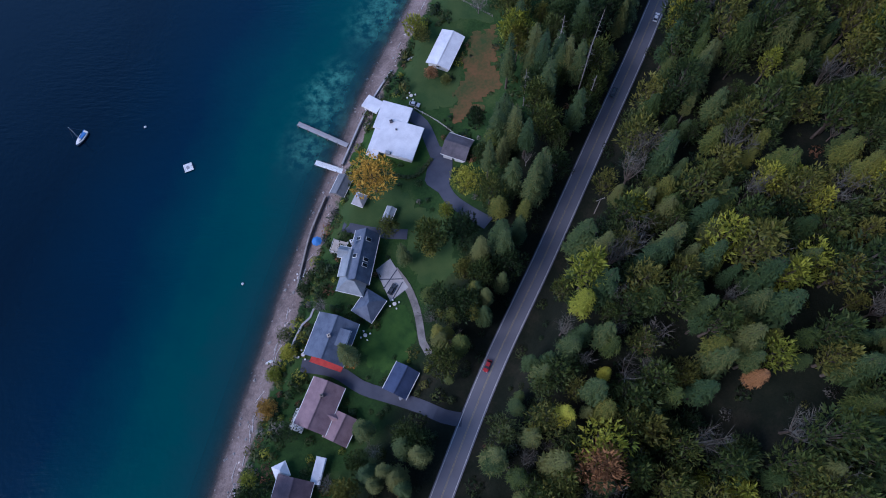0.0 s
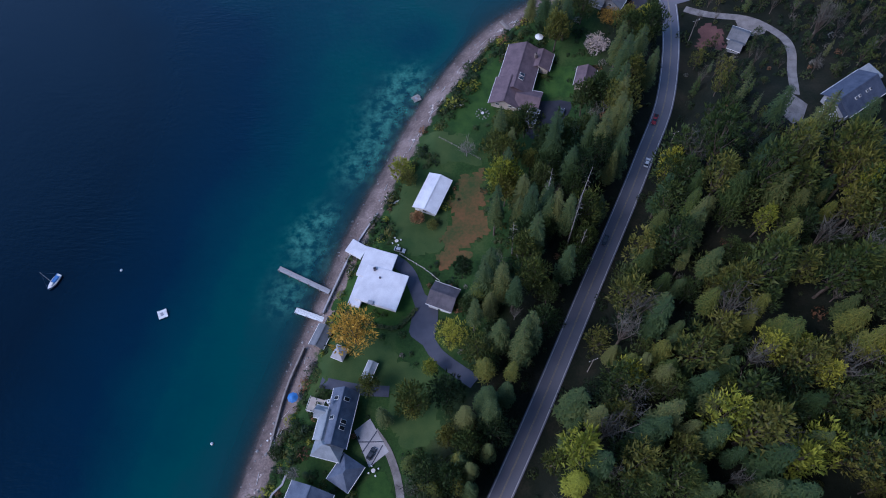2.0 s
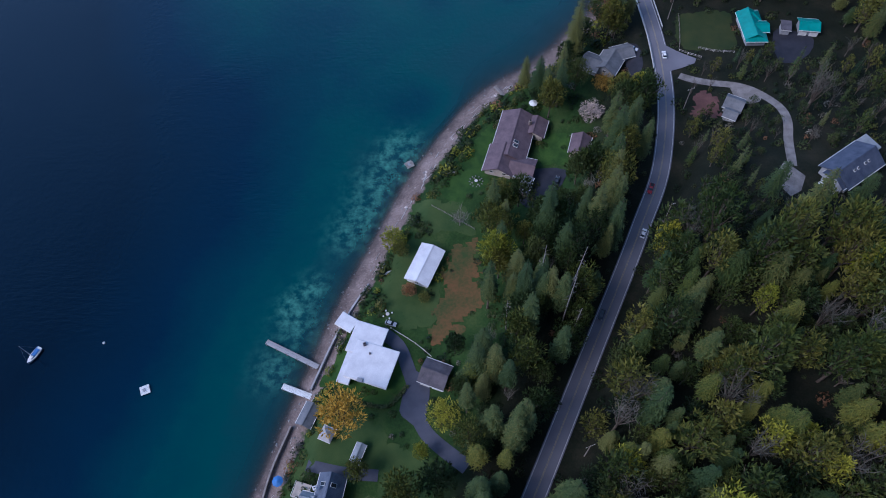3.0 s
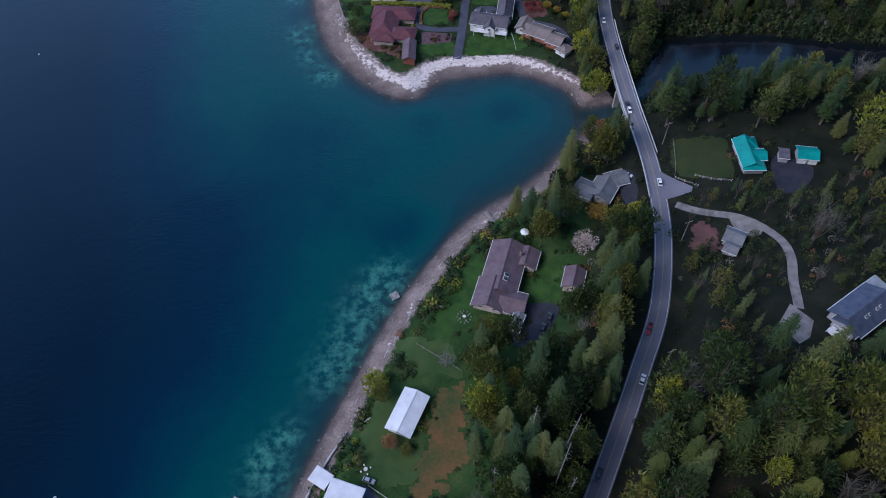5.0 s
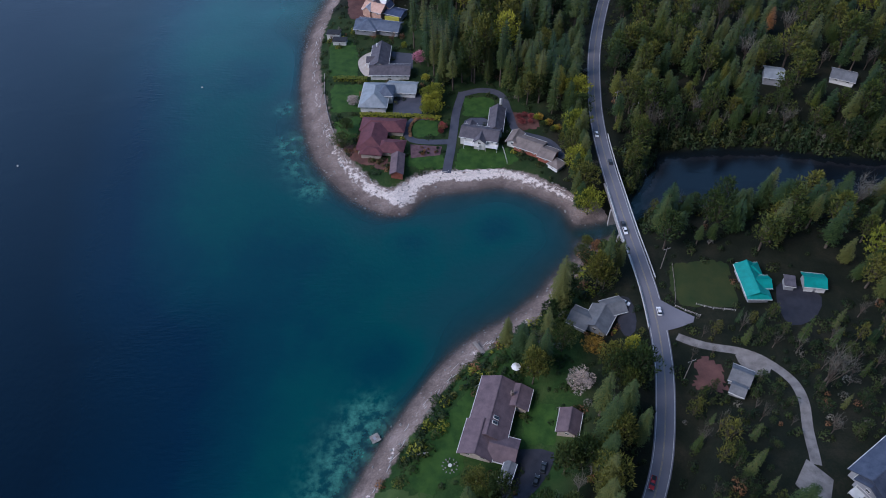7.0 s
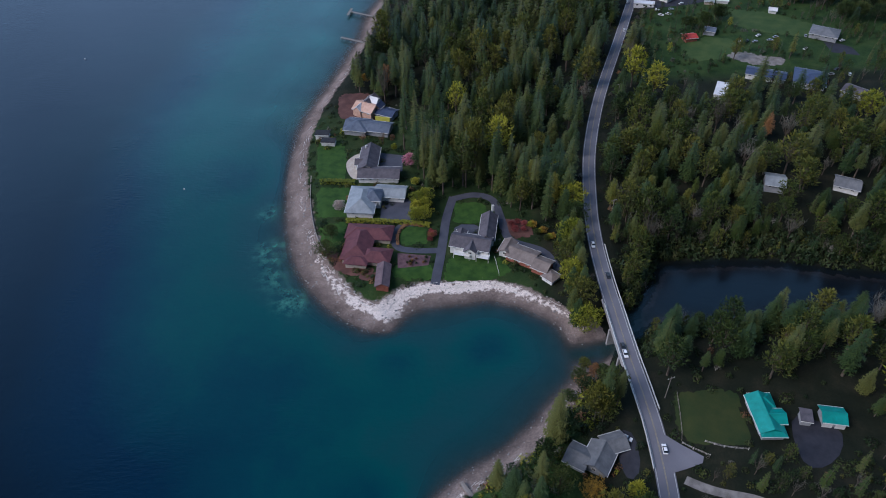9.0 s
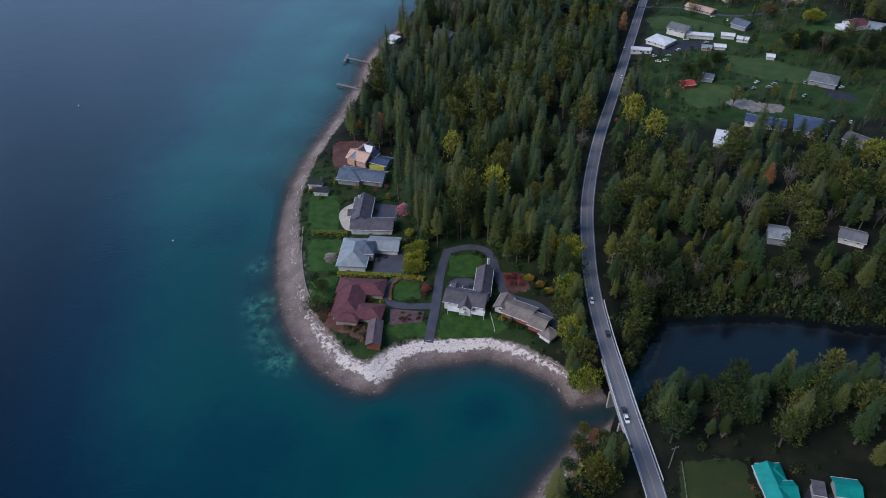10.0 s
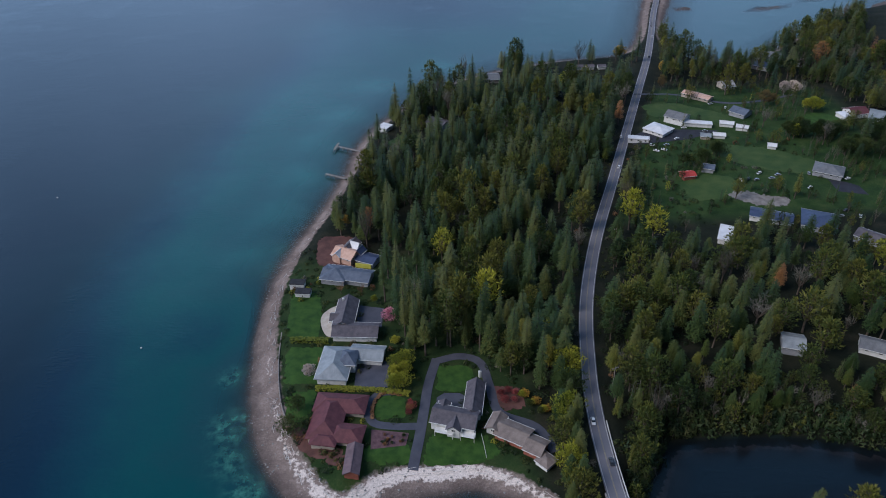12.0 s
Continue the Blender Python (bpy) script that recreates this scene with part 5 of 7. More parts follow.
class Soup:
    """Vertices, faces and material slots of one plant."""

    def __init__(self):
        self.v, self.f, self.s, self.y = [], [], [], []

    def quad(self, pts, slot, lit_tip=None):
        self.y.extend([0.0] * (len(self.v) - len(self.y)))
        self.y.extend(lit_tip or [0.0] * len(pts))
        k = len(self.v)
        self.v.extend(pts)
        self.f.append(tuple(range(k, k + len(pts))))
        self.s.append(slot)

    def limb(self, a, b, r1, r2, slot, sides=4):
        a, b = np.asarray(a, float), np.asarray(b, float)
        d = b - a
        u = np.cross(d, (0.31, 0.17, 0.93) if abs(d[2]) < 0.95 * np.linalg.norm(d) else (1, 0, 0))
        u /= np.linalg.norm(u) + 1e-9
        w = np.cross(d, u)
        w /= np.linalg.norm(w) + 1e-9
        k = len(self.v)
        for p, r in ((a, r1), (b, r2)):
            for i in range(sides):
                t = 2 * math.pi * i / sides
                self.v.append(p + r * (math.cos(t) * u + math.sin(t) * w))
        for i in range(sides):
            j = (i + 1) % sides
            self.f.append((k + i, k + j, k + sides + j, k + sides + i))
            self.s.append(slot)

    def arrays(self):
        self.y.extend([0.0] * (len(self.v) - len(self.y)))
        return np.array(self.v, float), self.f, np.array(self.y)


def conifer(r, tall, wide, levels=15, arms=8, start=0.16, ragged=0.35, slim=0.24, plain=False, dome=0.6):
    """A fir: tapered trunk and whorls of drooping, folded boughs with side sprays."""
    trunk, crown = Soup(), Soup()
    trunk.limb((0, 0, -0.8), (0, 0, tall * 0.5), 0.018 * tall, 0.011 * tall, 0, 6)
    trunk.limb((0, 0, tall * 0.5), (0, 0, tall * 0.98), 0.011 * tall, 0.02, 0, 5)
    for i in range(levels):
        f = start + (1 - start) * ((i + r.random() * 0.7) / levels) ** 0.9
        reach = wide * (1 - f) ** dome * (0.65 + 0.35 * min(1, (f - start) / 0.12 + 0.3)) + 0.25
        n = max(4, int(arms * (0.6 + 0.5 * (1 - f))))
        spin = r.random() * 6.28
        for j in range(n):
            a = spin + 6.283 * (j + r.normal(0, 0.22)) / n
            L = reach * (1 - ragged * r.random())
            d, s = np.array((math.cos(a), math.sin(a), 0)), np.array((-math.sin(a), math.cos(a), 0))
            z = f * tall
            root = np.array((0, 0, z + 0.10 * L))
            tip = d * L + (0, 0, z - (0.26 - 0.2 * f) * L)
            w = L * slim
            # dark root to bright tip: the light on the boughs is put into the colour
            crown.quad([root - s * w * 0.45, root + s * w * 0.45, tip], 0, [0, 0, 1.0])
            for g, reach_out in ((0.30, 0.40), (0.62, 0.30)) if plain else ((0.22, 0.40), (0.46, 0.36), (0.70, 0.26)):
                p = root + (tip - root) * g
                for side in (-1, 1):
                    e = p + d * L * reach_out * 0.62 + s * side * L * reach_out * (0.75 + 0.4 * r.random()) + (0, 0, -0.07 * L)
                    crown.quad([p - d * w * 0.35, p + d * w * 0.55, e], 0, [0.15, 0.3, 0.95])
    crown.quad([(0.25, 0, tall * 0.93), (-0.12, 0.2, tall * 0.93), (0, 0, tall * 1.03)], 0)
    crown.quad([(-0.2, -0.15, tall * 0.92), (0.2, -0.1, tall * 0.92), (0, 0, tall * 1.02)], 0)
    return trunk.arrays(), crown.arrays()


def broadleaf(r, tall, wide, leaves=420, size=0.75, clumps=11, low=0.3):
    """A broad crown: forking limbs that carry clumps of leaf sprays with gaps between."""
    trunk, crown = Soup(), Soup()
    fork = np.array((r.normal(0, 0.2), r.normal(0, 0.2), tall * low))
    trunk.limb((0, 0, -0.6), fork, 0.022 * tall, 0.016 * tall, 0, 6)
    centres = []
    for i in range(clumps):
        a, up = 6.283 * (i * 0.618 + 0.1 * r.random()), (i + 0.5) / clumps
        out = wide * (0.72 * math.sin(math.pi * (0.18 + 0.74 * up)) + 0.10 * r.normal())
        c = np.array((math.cos(a) * out, math.sin(a) * out, tall * (low + 0.10 + (0.84 - low) * up)))
        if up > 0.8:
            c[:2] *= 0.5
        centres.append((c, wide * (0.34 + 0.16 * r.random())))
        bend = fork * 0.45 + c * 0.55 + (0, 0, 0.04 * tall)
        trunk.limb(fork, bend, 0.009 * tall, 0.006 * tall, 0, 3)
        trunk.limb(bend, c, 0.006 * tall, 0.002 * tall, 0, 3)
    for i in range(leaves):
        c, rad = centres[i % clumps]
        n = r.normal(size=3)
        n[2] = n[2] * 0.8 + 0.25
        n /= np.linalg.norm(n)
        p = c + n * rad * (0.55 + 0.5 * r.random() ** 0.6) * (1, 1, 0.8)
        g = n * 0.75 + r.normal(size=3) * 0.35 + (0, 0, 0.5)
        g /= np.linalg.norm(g)
        u = np.cross(g, r.normal(size=3))
        u /= np.linalg.norm(u)
        s = size * (0.6 + 0.8 * r.random())
        # sprays that face up get brighter tips, light from above painted in
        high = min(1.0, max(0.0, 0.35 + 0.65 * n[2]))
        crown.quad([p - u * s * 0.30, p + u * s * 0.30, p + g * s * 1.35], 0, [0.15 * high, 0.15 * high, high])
    return trunk.arrays(), crown.arrays()


def bare(r, tall, wide, twigs=190):
    """A leafless or budding tree: limbs and a haze of fine upward twigs."""
    trunk, crown = Soup(), Soup()
    fork = np.array((0, 0, tall * 0.25))
    trunk.limb((0, 0, -0.6), fork, 0.02 * tall, 0.014 * tall, 0, 5)
    ends = []
    for i in range(9):
        a, reach = 6.283 * (i * 0.618), wide * (0.4 + 0.5 * r.random())
        e = np.array((math.cos(a) * reach, math.sin(a) * reach, tall * (0.62 + 0.38 * r.random())))
        m = fork * 0.55 + e * 0.45 - (0, 0, 0.03 * tall)
        trunk.limb(fork, m, 0.010 * tall, 0.007 * tall, 0, 3)
        trunk.limb(m, e, 0.007 * tall, 0.0025 * tall, 0, 3)
        ends.append((m, e))
    for i in range(twigs):
        m, e = ends[i % 9]
        p = m + (e - m) * (0.15 + 0.85 * r.random())
        q = p + np.array((r.normal() * 0.28 * wide, r.normal() * 0.28 * wide, abs(r.normal()) * 0.10 * tall))
        s = np.cross(q - p, r.normal(size=3))
        s *= 0.05 / (np.linalg.norm(s) + 1e-9)
        crown.quad([p - s, p + s, q + s * 0.3, q - s * 0.3], 0)
        t = q + np.array((r.normal() * 0.15 * wide, r.normal() * 0.15 * wide, abs(r.normal()) * 0.05 * tall))
        crown.quad([q * 0.4 + p * 0.6 - s, q * 0.4 + p * 0.6 + s, t], 0)
    return trunk.arrays(), crown.arrays()


def shrub(r, wide, tall, leaves=70, size=0.6):
    trunk, crown = Soup(), Soup()
    for i in range(4):
        a = i * 1.7
        trunk.limb((0, 0, -0.3), (math.cos(a) * wide * 0.4, math.sin(a) * wide * 0.4, tall * 0.6), 0.05, 0.02, 0, 3)
    for i in range(leaves):
        n = r.normal(size=3)
        n[2] = abs(n[2])
        n /= np.linalg.norm(n)
        p = n * (wide, wide, tall) * (0.7 + 0.35 * r.random())
        u = np.cross(n + r.normal(size=3) * 0.4, r.normal(size=3))
        u /= np.linalg.norm(u)
        w = np.cross(n, u)
        s = size * (0.6 + 0.7 * r.random())
        crown.quad([p - u * s * 0.62, p - w * s * 0.5, p + u * s * 0.6 + n * s * 0.2], 0)
    return trunk.arrays(), crown.arrays()


# each kind: unit shapes (height 1 is scaled on planting), crown and trunk materials
FIRS = [conifer(rng, 22, w, 21, 9, st, 0.4, 0.20) for w, st in ((4.3, 0.14), (3.9, 0.20), (4.8, 0.12), (3.8, 0.32))]
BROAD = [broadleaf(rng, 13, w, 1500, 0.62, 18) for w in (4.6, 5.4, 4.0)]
BARES = [bare(rng, 13, 4.6), bare(rng, 14, 3.8)]
BARES_TALL = [bare(rng, 22, 4.9), bare(rng, 22, 4.1)]
SHRUBS = [shrub(rng, 1.5, 1.6, 56, 0.68), shrub(rng, 1.9, 1.3, 60, 0.72), shrub(rng, 1.2, 2.0, 54, 0.62)]
FIRS_FAR = [conifer(rng, 22, w, 17, 9, st, 0.4, 0.27, True, 0.55) for w, st in ((4.7, 0.12), (4.1, 0.20), (5.1, 0.10), (4.2, 0.34))]
DOMES = [conifer(rng, 17, w, 15, 11, 0.30, 0.45, 0.17, True, 0.42) for w in (4.4, 3.8, 5.0)]
LOW_FIRS = [conifer(rng, 22, w, 11, 7, 0.08, 0.4, 0.26, True) for w in (4.4, 3.8)]
LOW_BROAD = [broadleaf(rng, 20, w, 300, 1.15, 14, 0.14) for w in (5.0, 6.0, 4.4)]
LOW_BARES = [bare(rng, 20, 5.0, 70), bare(rng, 20, 4.2, 70)]
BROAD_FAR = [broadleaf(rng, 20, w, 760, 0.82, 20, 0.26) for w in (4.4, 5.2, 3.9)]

tree_meshes = {}


def tree_mesh(kind, shape, data, mat):
    key = (kind, shape, mat)
    if key not in tree_meshes:
        v, f, lit_tip = data
        me = bpy.data.meshes.new(kind)
        me.from_pydata([tuple(p) for p in v], [], f)
        me.materials.append(M[mat])
        me.update()
        me.attributes.new("lit_tip", "FLOAT", "POINT").data.foreach_set("value", lit_tip.astype(np.float32))
        tree_meshes[key] = me
    return tree_meshes[key]


def plant(shapes, index, x, y, size, spin, crown_mat, trunk_mat, name, label, category="tree", group="", tall=1.0, z=None):
    """A single tree: its trunk mesh carries the crown as a part."""
    tr, cr = shapes[index]
    top = new(name)
    top.matrix_basis = Matrix.Translation((x, y, ground_at(x, y) - 0.1 if z is None else z)) @ Matrix.Rotation(spin, 4, "Z") @ Matrix.Diagonal((size, size, size * tall, 1))
    for n, data, mat in (("trunk", tr, trunk_mat), ("crown", cr, crown_mat)):
        o = new(n, tree_mesh(n, id(shapes) * 10 + index, data, mat))
        o.parent = top
    return tagged(top, label, category, group)


# ---- where trees may stand ----
# open spots kept free of trees and bushes: x, y, radius
CLEAR = [(104.5, 108, 10), (126, 170, 9), (133, 174, 9), (150, 284, 8), (181, 284, 10), (175, 386, 14), (205, 388, 14), (152, 376, 9), (118, 112, 8), (60, 167, 7)]


def free(x, y, margin=2.0):
    """Which places lie clear of houses, roads and lawns."""
    ok = np.ones(x.shape, bool)
    for a, c, wide in CLEAR:
        ok &= np.hypot(x - a, y - c) > wide
    for cx, cy, L, W, a in blocks:
        u = (x - cx) * math.cos(a) + (y - cy) * math.sin(a)
        w = -(x - cx) * math.sin(a) + (y - cy) * math.cos(a)
        ok &= (np.abs(u) > L / 2 + margin) | (np.abs(w) > W / 2 + margin)
    for line, half in ribbons:
        lo, hi = line.min(0) - 12, line.max(0) + 12
        k = np.where(ok & (x > lo[0]) & (x < hi[0]) & (y > lo[1]) & (y < hi[1]))[0]
        if len(k):
            ok[k] &= line_distance(line, x[k], y[k])[0] > half + margin
    for p in patches:
        lo, hi = p.min(0) - 5, p.max(0) + 5
        k = np.where(ok & (x > lo[0]) & (x < hi[0]) & (y > lo[1]) & (y < hi[1]))[0]
        if len(k):
            ok[k] &= ~inside(p, x[k], y[k]) & (line_distance(p, x[k], y[k], True)[0] > margin * 0.6)
    return ok


def jitter(x0, x1, y0, y1, step, r):
    gx, gy = np.meshgrid(np.arange(x0, x1, step), np.arange(y0, y1, step * 0.87))
    gx = gx + (np.arange(gx.shape[0]) % 2)[:, None] * step / 2
    x, y = gx.ravel(), gy.ravel()
    return x + r.uniform(-0.42, 0.42, len(x)) * step, y + r.uniform(-0.42, 0.42, len(x)) * step


def wood(name, label, plants, mats, category="wood"):
    """Many trees or shrubs in one mesh: (shape, x, y, z, size, tall, spin, crown slot, trunk slot, tint)."""
    vs, loops, starts, slots, tints, lit_tips = [], [], [], [], [], []
    nv = nl = 0
    for shape, x, y, z, size, tall, spin, cslot, tslot, tint in plants:
        c, s = math.cos(spin) * size, math.sin(spin) * size
        for (v, f, lit_tip), slot in zip(shape, (tslot, cslot)):
            p = np.stack([v[:, 0] * c - v[:, 1] * s + x, v[:, 0] * s + v[:, 1] * c + y, v[:, 2] * size * tall + z], 1)
            vs.append(p)
            flat = np.concatenate([np.array(q) for q in f]) if not isinstance(f, tuple) else f[0]
            lens = np.array([len(q) for q in f])
            loops.append(flat + nv)
            starts.append(np.concatenate([[0], np.cumsum(lens)[:-1]]) + nl)
            slots.append(np.full(len(lens), slot))
            tints.append(np.full(len(v), tint))
            lit_tips.append(lit_tip)
            nv, nl = nv + len(v), nl + len(flat)
    me = bpy.data.meshes.new(name)
    co, lo, st = np.concatenate(vs), np.concatenate(loops), np.concatenate(starts)
    me.vertices.add(len(co))
    me.vertices.foreach_set("co", co.ravel())
    me.loops.add(len(lo))
    me.loops.foreach_set("vertex_index", lo.astype(np.int32))
    me.polygons.add(len(st))
    me.polygons.foreach_set("loop_start", st.astype(np.int32))
    for m in mats:
        me.materials.append(M[m])
    me.polygons.foreach_set("material_index", np.concatenate(slots).astype(np.int32))
    me.update(calc_edges=True)
    ob = new(name, me)
    give(ob, "tint", np.concatenate(tints))
    give(ob, "lit_tip", np.concatenate(lit_tips))
    return tagged(ob, label, category, kind="stuff")


WOOD_MATS = ["fir", "leaf", "twigs", "leaf_rust", "bark", "leaf_dark", "leaf_lime"]


def road_side(x, y):
    """Metres east of the road's middle line."""
    k = np.clip(np.searchsorted(road_line[:, 1], y), 1, len(road_line) - 1)
    return x - road_line[k, 0]


def grow(x, y, fir_share, leaf_share, bare_share, tall, r, lime=0.02, domes=0.35, stocky=1.0, gaps=-0.42):
    """Choose a kind and a size for each place of a wood."""
    gap = np.array([noise.noise((a / 13, b / 13, 7.7)) for a, b in zip(x, y)])
    keep = gap > gaps
    x, y = x[keep], y[keep]
    z = height(x, y)
    clump = np.array([noise.noise((a / 17, b / 17, 3.3)) for a, b in zip(x, y)])
    out = []
    broad, firs, domed, leafless = (LOW_BROAD, LOW_FIRS, LOW_FIRS, LOW_BARES) if tall < 0.6 else (BROAD_FAR, FIRS_FAR, DOMES, BARES_TALL)
    for a, b, h, n in zip(x, y, z, clump):
        t = r.random() + n * 0.45
        size = tall * (0.52 + 0.74 * r.random() ** 0.8)
        spin, tint = r.random() * 6.28, r.random()
        if t < fir_share:
            if r.random() < domes:
                out.append((domed[r.integers(len(domed))], a, b, h, size * 0.95, (0.9 + 0.3 * r.random()) * stocky, spin, int(r.choice([0, 0, 1, 5])), 4, tint))
            else:
                out.append((firs[r.integers(len(firs))], a, b, h, size, (0.9 + 0.25 * r.random()) * stocky, spin, 0, 4, tint))
        elif t < fir_share + leaf_share:
            slot = 6 if r.random() < lime else 3 if r.random() < 0.015 else 1
            shape = domed[r.integers(len(domed))] if r.random() < domes * 0.7 else broad[r.integers(len(broad))]
            out.append((shape, a, b, h, size * 0.88, (1.0 + 0.45 * r.random()) * stocky, spin, slot, 4, tint))
        elif t < fir_share + leaf_share + bare_share:
            out.append((leafless[r.integers(len(leafless))], a, b, h, size * 0.8, (0.9 + 0.3 * r.random()) * stocky, spin, 2, 4, tint))
        else:
            out.append((broad[r.integers(len(broad))], a, b, h, size * 0.7, 0.8, spin, 5, 4, tint))
    return out


def view_edge(y):
    """How far east the land is in view, with some to spare."""
    return 165 + np.clip(y - 160, 0, None) * 0.42


# wood east of the road, south part
r = np.random.default_rng(11)
x, y = jitter(-30, 175, -80, 140, 5.0, r)
k = (road_side(x, y) > 7.5) & (x < view_edge(y)) & (shore(x, y) > 4) & free(x, y, 2.5)
k &= ~((x > 77) & (y > 80)) | (r.random(len(x)) < 0.07)
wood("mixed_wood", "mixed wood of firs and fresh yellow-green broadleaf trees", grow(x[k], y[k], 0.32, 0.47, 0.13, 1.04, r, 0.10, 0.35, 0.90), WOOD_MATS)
# wood on the headland north of the houses
x, y = jitter(-40, 190, 285, 680, 7.0, r)
k = (road_side(x, y) < -7) & (shore(x, y) > 9) & free(x, y, 2.5) & ~((x < 9) & (y < 370)) & ~((y < 297) & (x < 45)) & (shore(x, y) > np.where(y > 493, 13, 18))
k &= ~((y > 575) & (x > 88)) | (r.random(len(x)) < 0.25)
k &= (np.hypot(x - 2, y - 496) > 11) & (np.hypot(x - 23, y - 506) > 9) & (np.hypot(x - 60, y - 588) > 9)
wood("fir_wood", "dense dark fir wood covering the headland", grow(x[k], y[k], 0.78, 0.17, 0.03, 1.18, r, 0.02, 0.25, 0.80, -0.26), WOOD_MATS)
# wood east of the road, north part
x, y = jitter(75, 430, 140, 800, 7.6, r)
k = (road_side(x, y) > 7.5) & (x < view_edge(y)) & (shore(x, y) > 1.5) & free(x, y, 3.0)
open_land = ((y > 362) & (y < 578) & (x > 128) & (x < 290)) | ((y < 164) & (x < 150))
open_hill = (y < 164) & (x > 84)
k &= (~open_land | (r.random(len(x)) < 0.04)) & (~open_hill | (r.random(len(x)) < 0.25)) & ~((x > 86) & (x < 142) & (y > 150) & (y < 192))
wood("mixed_wood", "mixed wood of firs and broadleaf trees round the lagoon and fields", grow(x[k], y[k], 0.56, 0.30, 0.10, 1.10, r, 0.03, 0.4, 0.72), WOOD_MATS)
# thicket on the open hillside round the gravel drive
x, y = jitter(75, 165, 76, 164, 5.0, r)
k = (road_side(x, y) > 7) & free(x, y, 1.5) & (r.random(len(x)) < 0.8)
wood("hillside_thicket", "low dark thicket and young trees on the hillside", grow(x[k], y[k], 0.20, 0.20, 0.28, 0.46, r, 0.02), WOOD_MATS, "thicket")
# hedgerows and young trees among the far fields
x, y = jitter(118, 300, 372, 580, 5.0, r)
belts = np.array([noise.noise((p / 17, q / 11, 4.4)) for p, q in zip(x, y)])
k = (road_side(x, y) > 7) & free(x, y, 1.2) & (r.random(len(x)) < np.where(belts > 0.03, 0.85, 0.10))
wood("field_thicket", "dark hedgerows and young trees between far fields", grow(x[k], y[k], 0.30, 0.36, 0.16, 0.40, r, 0.05), WOOD_MATS, "thicket")
# thicket down to the lagoon's edge
x, y = jitter(84, 230, 210, 290, 3.8, r)
k = (road_side(x, y) > 6) & (shore(x, y) > 0.1) & (shore(x, y) < np.where(y > 240, 22, 12)) & free(x, y, 1.5) & (r.random(len(x)) < 0.75)
wood("lagoon_thicket", "dark thicket crowding the lagoon's banks", grow(x[k], y[k], 0.30, 0.25, 0.15, 0.42, r, 0.02), WOOD_MATS, "thicket")
# undergrowth
x, y = jitter(-80, 230, -80, 480, 4.1, r)
d = shore(x, y)
k = (d > beach_width(x, y) + 1.0) & free(x, y, 0.8) & (r.random(len(x)) < np.where((x > 75) & (y > 76) & (y < 166), 0.95, np.where(road_side(x, y) > 10, 0.34, 0.62))) & (x < view_edge(y)) & ~((x < 78) & (y > 376)) & ~((x > 150) & (y > 292) & (y < 365))
x, y = x[k], y[k]
wood("undergrowth", "low green and brown shrubs under trees and along the bank",
     [(SHRUBS[r.integers(3)], a, b, h, 0.55 + 0.75 * r.random() ** 1.5, 0.6 + 0.5 * r.random(), r.random() * 6.28, int(r.choice([5, 5, 5, 1, 2, 3], p=[.3, .25, .2, .15, .07, .03])), 4, r.random())
      for a, b, h in zip(x, y, height(x, y))], WOOD_MATS, "shrubs")

# denser bank bushes above the beach
x, y = jitter(-80, 72, -80, 215, 2.6, r)
d = shore(x, y) - beach_width(x, y)
k = (d > 0.2) & (d < 9) & free(x, y, 0.4) & (r.random(len(x)) < 0.85)
x, y = x[k], y[k]
wood("bank_bushes", "green and olive bushes along the top of the beach",
     [(SHRUBS[r.integers(3)], a, b, h, 0.7 + 1.0 * r.random() ** 1.5, 0.6 + 0.7 * r.random(), r.random() * 6.28, int(r.choice([5, 1, 6, 2, 3], p=[.34, .36, .20, .05, .05])), 4, r.random())
      for a, b, h in zip(x, y, height(x, y))], WOOD_MATS, "shrubs")

# dark brush overhanging the lagoon
x, y = jitter(84, 230, 206, 268, 2.4, r)
k = (road_side(x, y) > 6) & (shore(x, y) > -0.4) & (shore(x, y) < 9) & free(x, y, 1.0)
x, y = x[k], y[k]
wood("lagoon_brush", "dark brush overhanging the lagoon's edge",
     [(SHRUBS[r.integers(3)], a, b, h, 1.0 + 1.1 * r.random(), 0.8 + 0.6 * r.random(), r.random() * 6.28, int(r.choice([5, 0, 2, 1], p=[.6, .3, .02, .08])), 4, r.random())
      for a, b, h in zip(x, y, height(x, y))], WOOD_MATS, "shrubs")

